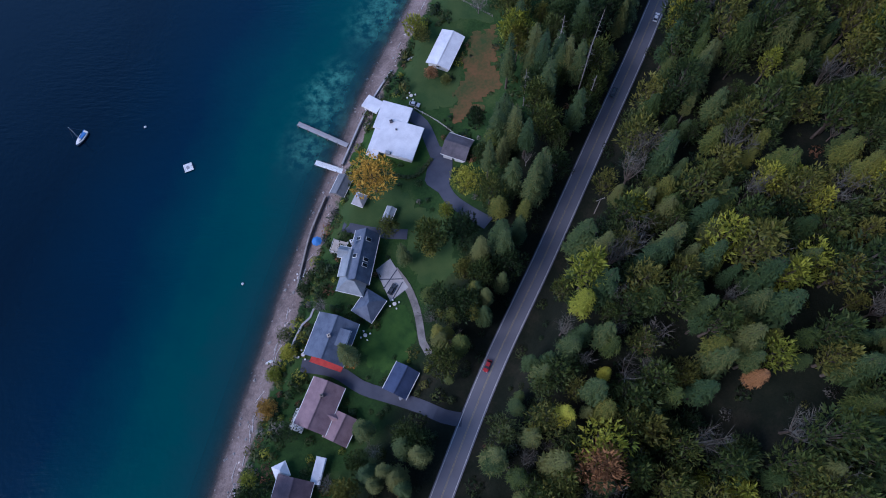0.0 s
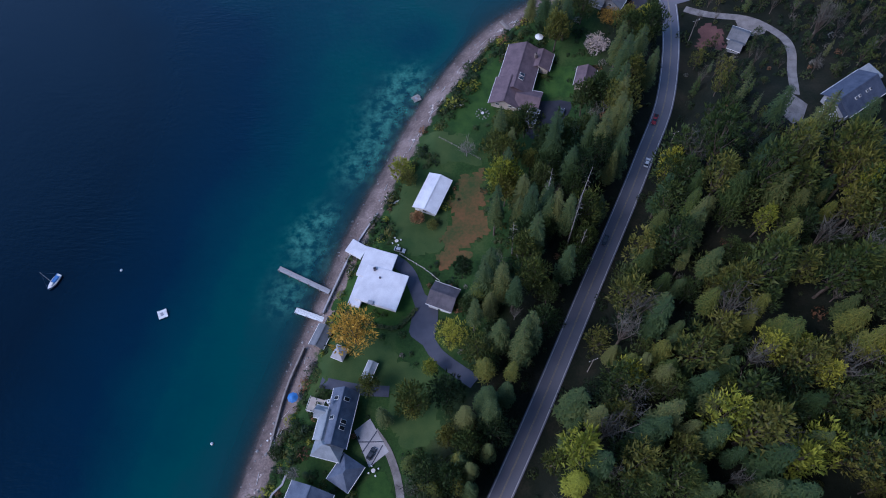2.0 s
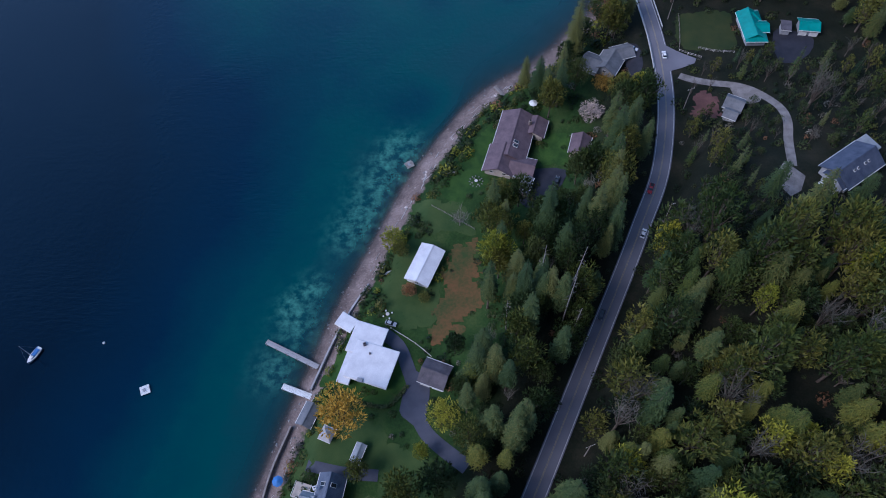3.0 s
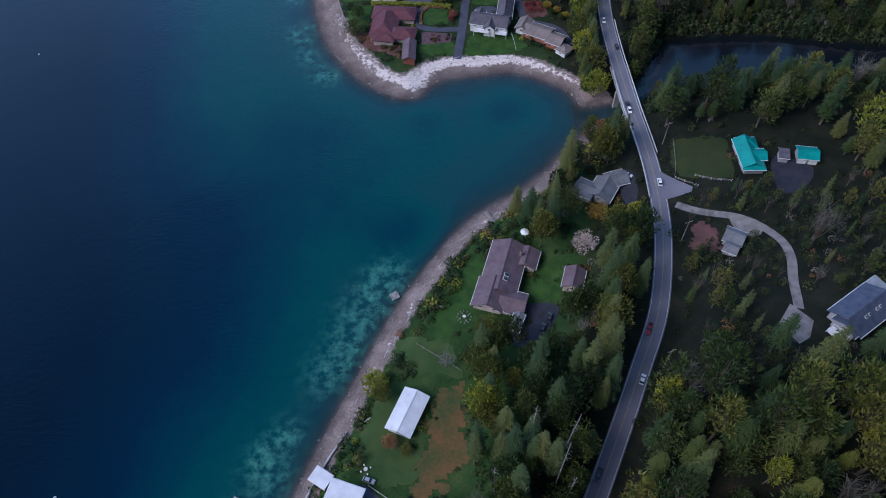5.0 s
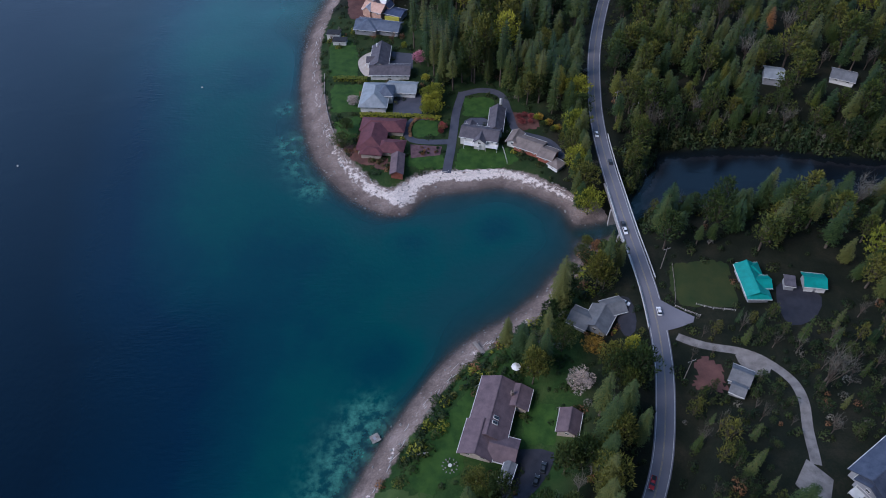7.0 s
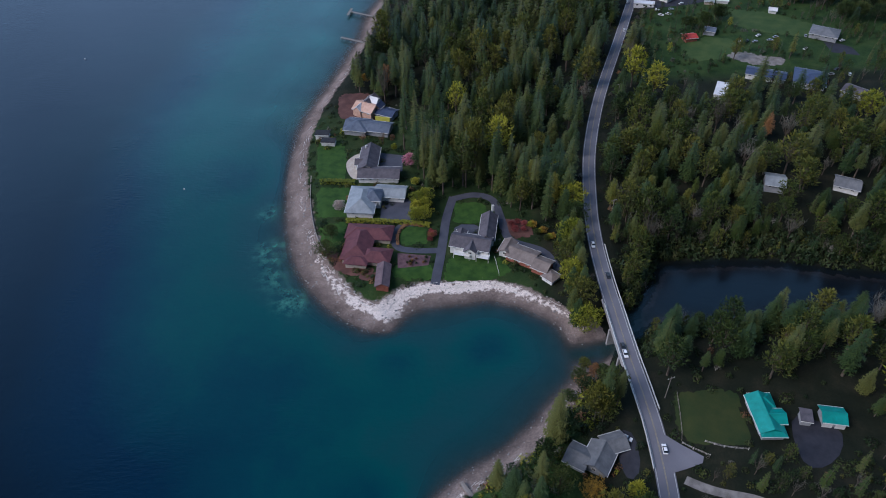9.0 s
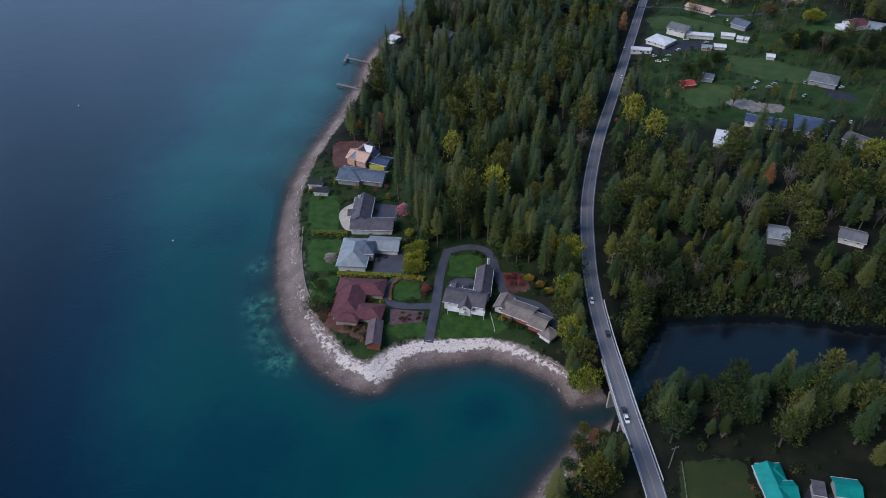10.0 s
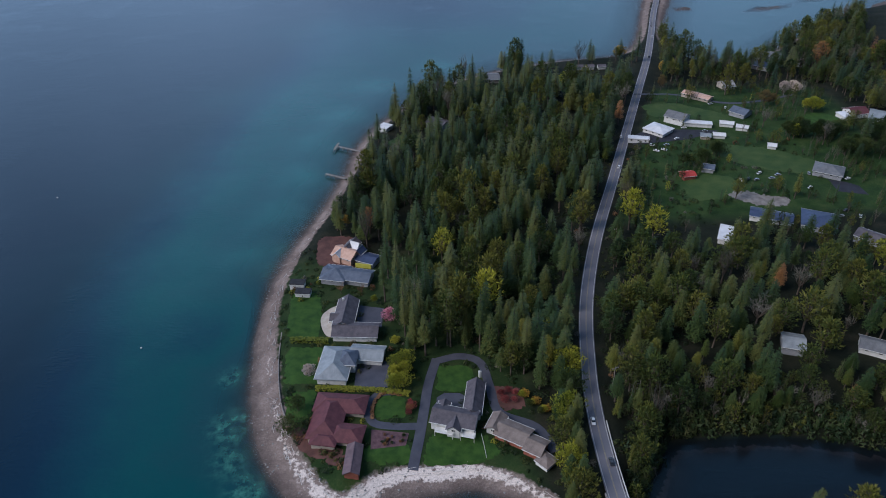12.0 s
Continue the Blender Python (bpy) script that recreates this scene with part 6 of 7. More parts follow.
# single trees between the shore and the road
r = np.random.default_rng(23)
x, y = jitter(-75, 84, -70, 230, 6.8, r)
k = (road_side(x, y) < -7.5) & (shore(x, y) > beach_width(x, y) + np.where(y > 165, 3, 9)) & free(x, y, 2.2) & free(x, y + 6, 0.5)
k &= (np.hypot(x - 38, y - 133) > 9) & (np.hypot(x - 52, y - 141) > 9) & ~((x > 50) & (x < 71) & (y > 148) & (y < 161))
x, y = x[k], y[k]
for a, b, n in zip(x, y, [noise.noise((p / 20, q / 20, 9.1)) for p, q in zip(x, y)]):
    seaward = line_distance(road_line[:, :2], np.array([a]), np.array([b]))[0][0] > 42
    t = r.random() + n * 0.4 - (-0.35 if seaward else 0.0)
    size, spin = 0.62 + 0.35 * r.random(), r.random() * 6.28
    if t < 0.42:
        plant(FIRS, int(r.integers(4)), a, b, size * (0.85 if seaward else 1.25), spin, "fir", "bark", "fir_tree", "dark green fir with drooping boughs", group="firs between shore and road", tall=0.85 + 0.3 * r.random())
    elif t < 0.9:
        plant(BROAD, int(r.integers(3)), a, b, size * (0.62 if seaward else 1.0), spin, "leaf" if r.random() < 0.65 else "leaf_dark", "bark", "broadleaf_tree", "broadleaf tree in fresh spring green", group="garden trees", tall=0.9 if seaward else 1.4)
    else:
        plant(BARES, int(r.integers(2)), a, b, size * 0.75, spin, "twigs", "snag", "bare_tree", "bare grey-brown tree with fine twigs", group="bare trees")

# trees that stand out one by one: (shapes, index, x, y, size, tall, crown, trunk, name, label)
SINGLE = [
    (BROAD, 1, -23.8, 42.2, 1.12, 1.15, "leaf_gold", "bark", "golden_tree", "large golden-yellow tree above the beach"),
    (BROAD, 0, -12, 97.9, 0.82, 0.8, "leaf_lime", "bark", "cliff_tree", "yellow-green tree on the bank edge"),
    (BROAD, 2, -9.8, 94, 0.6, 0.8, "leaf", "bark", "cliff_tree", "small green tree on the bank edge"),
    (BROAD, 0, -7.9, 22, 1.0, 1.7, "leaf", "bark", "round_tree", "round-crowned pale green garden tree"),
    (BROAD, 1, 2.6, 42.4, 0.8, 0.65, "leaf_lime", "bark", "round_shrub_tree", "low bright green rounded tree by a driveway"),
    (BROAD, 2, -7.2, 80.5, 0.52, 0.6, "leaf_rust", "bark", "brown_bush_tree", "brownish rounded bush tree beside the barn"),
    (BROAD, 0, -2.8, 78.5, 0.38, 0.55, "leaf", "bark", "bush_tree", "olive bush tree beside the barn"),
    (BROAD, 2, -19.7, 28.8, 0.7, 1.05, "leaf", "bark", "garden_tree", "fresh green tree in a garden"),
    (BROAD, 0, -3.5, 33.1, 0.46, 1.2, "leaf_lime", "bark", "garden_tree", "small lime-green garden tree"),
    (BROAD, 1, 52.8, 143.6, 0.72, 0.6, "blossom_pale", "bark", "cherry_tree", "cherry tree in pale pink blossom"),
    (BROAD, 0, 42.7, 154, 0.42, 0.8, "blossom_pale", "bark", "blossom_tree", "small tree in whitish blossom"),
    (BARES, 0, 8.2, 103.3, 0.75, 0.8, "twigs", "snag", "bare_tree", "leaning bare tree at the field's corner"),
    (BROAD, 0, 18.3, 86.7, 1.05, 1.4, "leaf_lime", "bark", "tall_green_tree", "tall bright green tree at the field's edge"),
    (BROAD, 2, -51.9, -19.4, 0.66, 0.7, "leaf_gold", "bark", "bank_tree", "yellow-olive tree leaning over the beach"),
    (BROAD, 2, -47.1, -4.5, 0.55, 0.7, "leaf_lime", "bark", "bank_tree", "yellow-green tree on the bank"),
    (BROAD, 0, -55.5, -37, 0.5, 0.7, "leaf_lime", "bark", "bank_tree", "yellow-green tree on the bank"),
    (BROAD, 0, 28, -36.7, 1.1, 2.1, "leaf_rust", "bark", "copper_tree", "copper-brown broadleaf tree in the wood"),
    (BROAD, 1, 64.2, 84.6, 0.7, 2.2, "leaf_lime", "bark", "roadside_tree", "yellow-green tree beside the road"),
    (BROAD, 2, 3.2, 319.7, 0.84, 0.62, "blossom", "bark", "cherry_tree", "cherry tree in bright pink blossom"),
    (BROAD, 0, 5.9, 305.8, 0.42, 0.7, "leaf_lime", "bark", "garden_tree", "yellow-green tree beside the hedge"),
    (BARES, 0, -19.8, 339.6, 0.55, 0.8, "leaf_rust", "bark", "willow_thicket", "tawny leafless willow thicket"),
    (BARES, 1, -10.3, 338, 0.55, 0.8, "leaf_rust", "bark", "willow_thicket", "tawny leafless willow thicket"),
    (BROAD, 2, -4.7, 333.3, 0.36, 0.8, "leaf_lime", "bark", "garden_tree", "small yellow-green garden tree"),
    (BROAD, 0, 13, 270.6, 0.34, 0.6, "leaf_rust", "bark", "red_bush", "reddish bush beside the drive"),
    (BROAD, 1, -28.2, 261.5, 0.85, 0.7, "leaf_dark", "bark", "garden_tree", "dark spreading garden tree above the beach"),
    (BROAD, 0, -27.3, 271.2, 0.7, 0.75, "leaf_dark", "bark", "garden_tree", "dark spreading garden tree above the beach"),
    (BROAD, 2, -26.1, 289.2, 0.62, 0.6, "blossom_pale", "bark", "blossom_tree", "silvery pale-leaved tree by a lawn"),
    (BROAD, 1, 169.5, 645.4, 0.9, 0.8, "leaf_gold", "bark", "golden_tree", "golden tree beside the causeway"),
    (BROAD, 1, 115.3, 582.7, 1.0, 0.9, "leaf_lime", "bark", "lime_tree", "broad lime-green tree near the shore"),
    (BROAD, 2, 190.4, 599.5, 0.62, 1.3, "leaf_gold", "bark", "poplar", "slim tan-leaved poplar by the road"),
    (BARES, 0, 257, 542, 0.8, 0.8, "twigs", "snag", "bare_tree", "pale grey bare tree between houses"),
    (BARES, 1, 269, 542, 0.8, 0.8, "twigs", "snag", "bare_tree", "pale grey bare tree between houses"),
    (BROAD, 0, -23.4, 396.4, 0.55, 0.8, "leaf_gold", "bark", "golden_tree", "golden tree at the beach head"),
    (BROAD, 1, 64.2, 196.2, 0.62, 0.6, "leaf_rust", "bark", "brush_tree", "tawny brush by the creek mouth"),
    (BROAD, 0, 57.8, 191.9, 0.55, 0.65, "leaf", "bark", "brush_tree", "olive brush tree by the creek mouth"),
    (BROAD, 2, 70.1, 154.1, 0.62, 0.9, "leaf_lime", "bark", "roadside_tree", "bright green tree beside the road"),
    (BROAD, 1, 58.9, 156.8, 0.62, 0.7, "leaf_gold", "bark", "garden_tree", "olive-gold spreading tree beside grey houses"),
    (BROAD, 0, -29.9, -7.8, 0.4, 0.7, "leaf_orange", "bark", "orange_bush", "round orange-leaved bush beside a patio"),
    (DOMES, 0, -8.1, 9.5, 0.55, 0.9, "leaf", "bark", "conifer", "yellow-green conifer beside a drive"),
    (DOMES, 1, -5.8, 3.5, 0.6, 0.9, "leaf", "bark", "conifer", "yellow-green conifer beside a drive"),
    (DOMES, 2, -3.9, -2.4, 0.6, 1.0, "leaf", "bark", "conifer", "yellow-green conifer beside a drive"),
    (DOMES, 0, -1.6, -7.8, 0.6, 1.0, "leaf", "bark", "conifer", "yellow-green conifer beside a drive"),
    (DOMES, 1, -3.9, -14.1, 0.55, 0.9, "leaf_dark", "bark", "conifer", "dull green conifer beside a lane"),
    (BROAD, 2, -51.1, -10.3, 0.5, 0.7, "leaf_lime", "bark", "bank_tree", "yellow-green tree on the bank"),
    (BROAD, 1, -49.1, 0.8, 0.4, 0.7, "leaf", "bark", "bank_tree", "olive tree on the bank"),
    (BROAD, 0, -44.4, 13.4, 0.4, 0.7, "leaf", "bark", "bank_tree", "olive tree on the bank"),
    (BROAD, 1, 21.4, 115, 0.55, 0.9, "leaf", "bark", "garden_tree", "olive tree beside a lawn"),
    (FIRS, 0, -35.6, 7.2, 0.3, 0.8, "fir", "bark", "small_fir", "small dark fir between houses"),
]
r = np.random.default_rng(31)
for shapes, i, a, c, size, tall, crown, trunk, name, label in SINGLE:
    plant(shapes, i, a, c, size, r.random() * 6.28, crown, trunk, name, label, tall=tall)
# clumps of trees between the far fields
r = np.random.default_rng(58)
CLUMPS = [(188, 455, 9, 5, "leaf_dark", 12), (178, 485, 5, 3, "leaf_dark", 5), (236, 477, 7, 5, "leaf_dark", 10), (254, 474, 8, 5, "leaf_dark", 14), (281, 466, 9, 12, "leaf_dark", 20), (262, 450, 10, 7, "leaf_dark", 12),
          (262, 512, 7, 4, "leaf_lime", 4), (240, 526, 4, 3, "leaf_brown", 3), (263, 545, 6, 3, "blossom_pale", 3), (166, 446, 6, 4, "leaf", 4), (226, 590, 9, 6, "leaf_dark", 5)]
CLUMP_WORDS = {"leaf_dark": "dark bushy tree in a clump between fields", "leaf_lime": "lime-green tree at a far field's edge", "leaf_brown": "brownish tree between far houses",
               "blossom_pale": "whitish blossoming tree between far houses", "leaf": "olive tree beside a far field"}
for a, c, dx, dy, crown, n in CLUMPS:
    for i in range(n):
        x, y = a + dx * r.uniform(-1, 1), c + dy * r.uniform(-1, 1)
        if free(np.array([x]), np.array([y]), 0.5)[0] or crown != "leaf_dark":
            plant(BROAD, i % 3, x, y, 0.52 + 0.36 * r.random(), r.random() * 6.28, crown, "bark", "field_tree", CLUMP_WORDS[crown], group="field trees", tall=0.75 + 0.3 * r.random())
plant(BROAD, 1, 180.6, 564.8, 0.5, 1.0, "leaf_brown", "bark", "poplar_tree", "slim light brown poplar beside a lane", tall=1.7)
# red-leaved shrubs by the drives on the point
for i, (x, y) in enumerate(((12.6, 268.4), (13.4, 271.2), (12.9, 273.4), (46, 276.5), (48.6, 278.2), (51.2, 276.6), (50.6, 273.6), (47, 273.4))):
    plant(BROAD, i % 3, x, y, 0.26 + 0.06 * (i % 2), i * 1.3, "leaf_red", "bark", "red_shrub", "crimson-leaved shrub beside a drive", "shrub", "red shrubs", 0.7)
# firs of known top height: x, y, top, spread
for a, c, top, wide in ((18.1, 103.5, 30, 4.2), (32.7, 95, 40, 4.8), (36.3, 84.7, 36, 4.4), (50.7, 90.1, 38, 4.4), (51.5, 101.5, 38, 4.2), (13, 57.5, 32, 5.0), (21.3, 36.2, 42, 5.0),
                        (10.6, 21.1, 34, 4.8), (24.5, 72.8, 38, 4.2), (29.5, 71.3, 34, 3.8), (34, 69.2, 38, 4.0), (8.2, 51.8, 18, 4.0), (53.3, 108, 37, 4.0), (36.3, 154.8, 25, 4.6), (32.4, 160, 20, 3.4),
                        (-25.6, -25.9, 22, 4.2), (-15.2, -30.2, 26, 4.6), (-24, -36.7, 26, 4.4), (-17.2, -37.7, 26, 4.6), (3.7, 7.6, 26, 4.2), (-5.6, -3.8, 22, 4.0)):
    tall = top - ground_at(a, c)
    i = int(r.integers(3))
    size = wide / (3.9, 3.5, 4.4)[i]
    plant(FIRS, i, a, c, size, r.random() * 6.28, "fir", "bark", "fir_tree", "large pale-tipped fir with spreading boughs", group="firs between shore and road", tall=tall / (22 * size))
# tall firs that close in behind the point's houses: x, y, spread
for a, c, wide in ((7.0, 318.1, 4.6), (0.1, 333.2, 4.2), (13.9, 302.3, 4.0), (25.6, 319.7, 5.0), (18.1, 325.3, 4.6), (28.0, 303, 4.4), (35.1, 309.4, 4.8), (39.4, 300, 4.4), (47.0, 303.3, 4.6),
                   (51.5, 293.5, 4.4), (55.5, 287.4, 4.0), (60.4, 279.0, 3.8), (9.7, 310.3, 3.6), (0.5, 349.9, 4.4), (5.6, 339.7, 4.8), (16, 313, 4.4), (31, 315, 4.6), (42, 310, 4.4)):
    i = int(r.integers(4))
    plant(FIRS, i, a, c, wide / 4.3, r.random() * 6.28, "fir", "bark", "fir_tree", "tall dark fir at the wood's edge behind houses", group="firs behind the point", tall=(27 + 5 * r.random()) / (22 * wide / 4.3))
# round-headed conifers in the southern gardens: x, y, spread
for a, c, wide in ((-8.6, 22.0, 4.4), (-8.8, 7.9, 3.2), (-6.4, -2.6, 3.6), (-2.7, 1.7, 3.2), (3.1, 7.6, 3.6), (2.9, 2.3, 3.0), (-0.7, -6.0, 3.6), (10.3, 29.5, 4.2), (17.1, 28.5, 3.8), (9.8, 51.8, 4.0)):
    plant(DOMES, int(r.integers(3)), a, c, wide / 4.4, r.random() * 6.28, "leaf", "bark", "garden_conifer", "round-headed yellow-green conifer in a garden", group="garden conifers", tall=(13 + 3 * r.random()) / (17 * wide / 4.4))
# row of trees between the point's houses and the road
for i in range(26):
    c = 217.5 + i * 3.4
    a = 65.0 + 0.062 * (c - 217.5) + 2.2 * math.sin(i * 1.7) - (0 if c < 285 else 1.0)
    if shore(np.array([a]), np.array([c]))[0] > 2.0:
        if i % 3 == 1:
            plant(BROAD, i % 3, a, c, 0.85 + 0.15 * r.random(), r.random() * 6, "leaf_lime" if i % 2 else "leaf", "bark", "broadleaf_tree", "bright yellow-green tree beside the road", group="roadside row")
        else:
            plant(FIRS, i % 4, a, c, 0.85 + 0.25 * r.random(), r.random() * 6, "fir", "bark", "fir_tree", "green fir beside the road", group="roadside row", tall=0.7)
# brush over the creek mouth
for i in range(22):
    a, c = 54 + 18 * r.random(), 186 + 35 * r.random()
    if shore(np.array([a]), np.array([c]))[0] > 0.8 and free(np.array([a]), np.array([c]), 1.0)[0]:
        plant(BROAD, i % 3, a, c, 0.45 + 0.3 * r.random(), r.random() * 6, ("leaf", "leaf_rust", "leaf_dark", "leaf")[i % 4], "bark", "creek_brush", "tangled olive brush beside the creek mouth", "bush", "creek brush", 0.75)
# bushes round the reddish planting bed
for i in range(9):
    plant(BROAD, i % 3, 53.5 + 1.2 * i, 275.5 - 1.2 * i + 2 * math.sin(i * 2.1), 0.26 + 0.1 * r.random(), r.random() * 6, ("leaf_lime", "leaf_gold", "leaf")[i % 3], "bark", "garden_bush", "yellow-green bush behind the cottages", group="garden bushes", tall=0.7)


# dead trees
def snag(x, y, tall, lean):
    bm = bmesh.new()
    z = ground_at(x, y) - 0.3
    top = (x + lean[0], y + lean[1], z + tall)
    t = part("trunk", rod(bm, (x, y, z), top, 0.22, 0.06, 6), M["snag"], None)
    t.name = "dead_tree"
    b2 = bmesh.new()
    q = np.random.default_rng(int(x * 10))
    for k in range(14):
        f = 0.45 + 0.5 * k / 14
        p = Vector((x, y, z)).lerp(Vector(top), f)
        a = q.random() * 6.28
        n = 1.9 * (1.15 - f) + 0.5
        rod(b2, p, p + Vector((math.cos(a) * n, math.sin(a) * n, 0.1 * n)), 0.05, 0.015, 3)
    part("branches", b2, M["snag"], t)
    tagged(t, "bleached dead tree trunk with broken branches", "dead tree", "dead trees")


for a, c, h in ((36.5, 72.2, 31), (35.1, 66.5, 27), (37.6, 63.8, 20), (19.9, 65.8, 20), (29.4, 77.2, 24), (91.7, 270.7, 9), (93.4, 272.4, 9), (94.6, 270.3, 10)):
    snag(a, c, h, (r.normal() * 0.5, r.normal() * 0.5))


# ---- hedges ----
def hedge(points, wide, tall, mat, label, leaves=22):
    line = spline(points, 0.8)
    q = np.random.default_rng(len(line))
    s = Soup()
    for a, c in zip(line, line[1:]):
        d = np.append((c - a)[:2], 0)
        L = np.linalg.norm(d)
        n = np.array((d[1], -d[0], 0)) / (L + 1e-9)
        for _ in range(int(leaves * L / 0.8)):
            side, up = q.uniform(-1, 1), q.uniform(0, 1)
            if q.random() < 0.5:
                up = 0.9 + 0.12 * q.random()
            else:
                side = math.copysign(0.9 + 0.15 * q.random(), side)
            p = np.append(a[:2], 0) + d * q.random() + n * side * wide / 2
            p[2] = ground_at(p[0], p[1]) + up * tall
            f = n * side * (1 - up) + (0, 0, up + 0.3) + q.normal(size=3) * 0.4
            u = np.cross(f, q.normal(size=3))
            u /= np.linalg.norm(u)
            w = np.cross(f, u)
            w /= np.linalg.norm(w)
            z = 0.5 * (0.6 + 0.6 * q.random())
            s.quad([p - u * z, p - w * z * 0.6, p + u * z, p + w * z * 0.6], 0)
    v, f, _ = s.arrays()
    return tagged(mesh_object("hedge", v, f, [M[mat]]), label, "hedge")


hedge([(-22.6, 281.5), (-9.4, 280.8), (4.6, 279.3), (12.6, 277.6)], 1.6, 1.6, "leaf_lime", "clipped yellow-green hedge between two gardens")
hedge([(-36.7, 308.5), (-29.5, 308.3), (-21.2, 307.8)], 2.2, 1.8, "leaf_lime", "clipped yellow-green hedge beside a lawn")
for a, c in ((6.6, 280.9), (10.2, 281.7), (6.7, 286), (10.4, 287.7), (7.3, 291.5), (10.6, 293.7)):
    plant(BROAD, int(r.integers(3)), a, c, 0.62, r.random() * 6, "leaf_lime", "bark", "lime_bush_tree", "tall bright yellow-green bush beside the drive", group="yellow-green screen", tall=0.85)
for i in range(14):
    a, c = 1 + 11 * r.random(), 254.4 + 4.6 * r.random()
    plant(BROAD, i % 3, a, c, 0.09 + 0.06 * r.random(), r.random() * 6, ("leaf_rust", "leaf_dark")[i % 2], "bark", "terrace_shrub", "small dark shrub set in the red paving", "shrub", "terrace shrubs", 0.7)
hedge([(-0.3, 266.1), (-0.6, 272.7), (2.6, 278.5), (9.6, 277.8)], 0.9, 0.8, "leaf_rust", "low red-leaved border round the lawn island", 10)
hedge([(-36.2, 42.8), (-30.9, 52.8), (-21.3, 48.2), (-12.8, 46.8), (-7.5, 52.5)], 0.8, 0.7, "leaf_dark", "low green border round the lawn", 8)


# ---- docks, rafts and boats ----
def dock(a, c, wide, top, label, mat="timber", piles=True):
    a, c = Vector((*a, top)), Vector((*c, top))
    d = c - a
    L, yaw = d.length, math.atan2(d.y, d.x)
    n = Vector((-d.y, d.x, 0)).normalized()
    e = tagged(new("dock"), label, "dock")
    count = int(L / 0.34)
    plank = shared("plank", box(bmesh.new(), 0, 0, 0, 0.30, wide, 0.07), M[mat])
    for i in range(count):
        o = new("plank", plank)
        o.parent = e
        o.matrix_local = Matrix.Translation(a + d * ((i + 0.5) / count)) @ Matrix.Rotation(yaw, 4, "Z")
    for s in (-1, 1):
        mid = (a + c) / 2 + n * s * (wide / 2 - 0.12)
        part("beam", box(bmesh.new(), mid.x, mid.y, top - 0.15, L, 0.16, 0.22, yaw), M["timber"], e)
    for i in range(int(L / 3.5) + 1):
        for s in (-1, 1):
            p = a + d * min(1, (i + 0.1) * 3.5 / L) + n * s * (wide / 2 - 0.05)
            low = ground_at(p.x, p.y) - 0.4
            part("pile", rod(bmesh.new(), (p.x, p.y, low), (p.x, p.y, top + 0.35), 0.14, 0.12, 8), M["timber"], e)
    return e


dock((-49.1, 68), (-33.4, 59.8), 1.5, 1.3, "long pale timber dock on piles", "concrete")
dock((-43.1, 54.4), (-34.4, 51), 1.7, 1.3, "short white-painted dock on piles", "white_paint")
dock((22.3, 163.3), (29.6, 152.2), 1.3, 2.2, "weathered timber pier running up the beach")
dock((-43, 459.4), (-26.3, 450.7), 1.6, 1.6, "weathered timber dock below the fir wood")
dock((-40, 496), (-24.8, 488.1), 1.5, 1.8, "weathered timber dock below the fir wood")
dock((-41.9, 491.1), (-40.2, 501.3), 1.4, 1.8, "cross landing at a dock's end")


def raft(x, y, size, yaw, mat, label):
    e = tagged(new("raft"), label, "raft")
    e.matrix_basis = pose(x, y, 0, 0, 0, yaw)
    n = 8
    for i in range(n):
        part("plank", box(bmesh.new(), (i + 0.5) / n * size - size / 2, 0, 0.42, size / n - 0.04, size, 0.06), M[mat], e)
    for s in (-1, 1):
        part("float", rod(bmesh.new(), (-size / 2, s * size * 0.32, 0.16), (size / 2, s * size * 0.32, 0.16), 0.26, 0.26, 10), M["steel"], e)
    part("ladder", box(bmesh.new(), size / 2 + 0.05, 0, 0.6, 0.06, 0.5, 0.7), M["steel"], e)
    part("cover", box(bmesh.new(), -size * 0.05, 0, 0.5, size * 0.3, size * 0.4, 0.12, 0.2, 0.04), M["grey_wall"], e)


raft(-82.4, 54.6, 2.7, 22, "white_paint", "square white swimming raft afloat")
raft(-8, 131.1, 2.7, 30, "timber", "square grey swimming raft afloat")


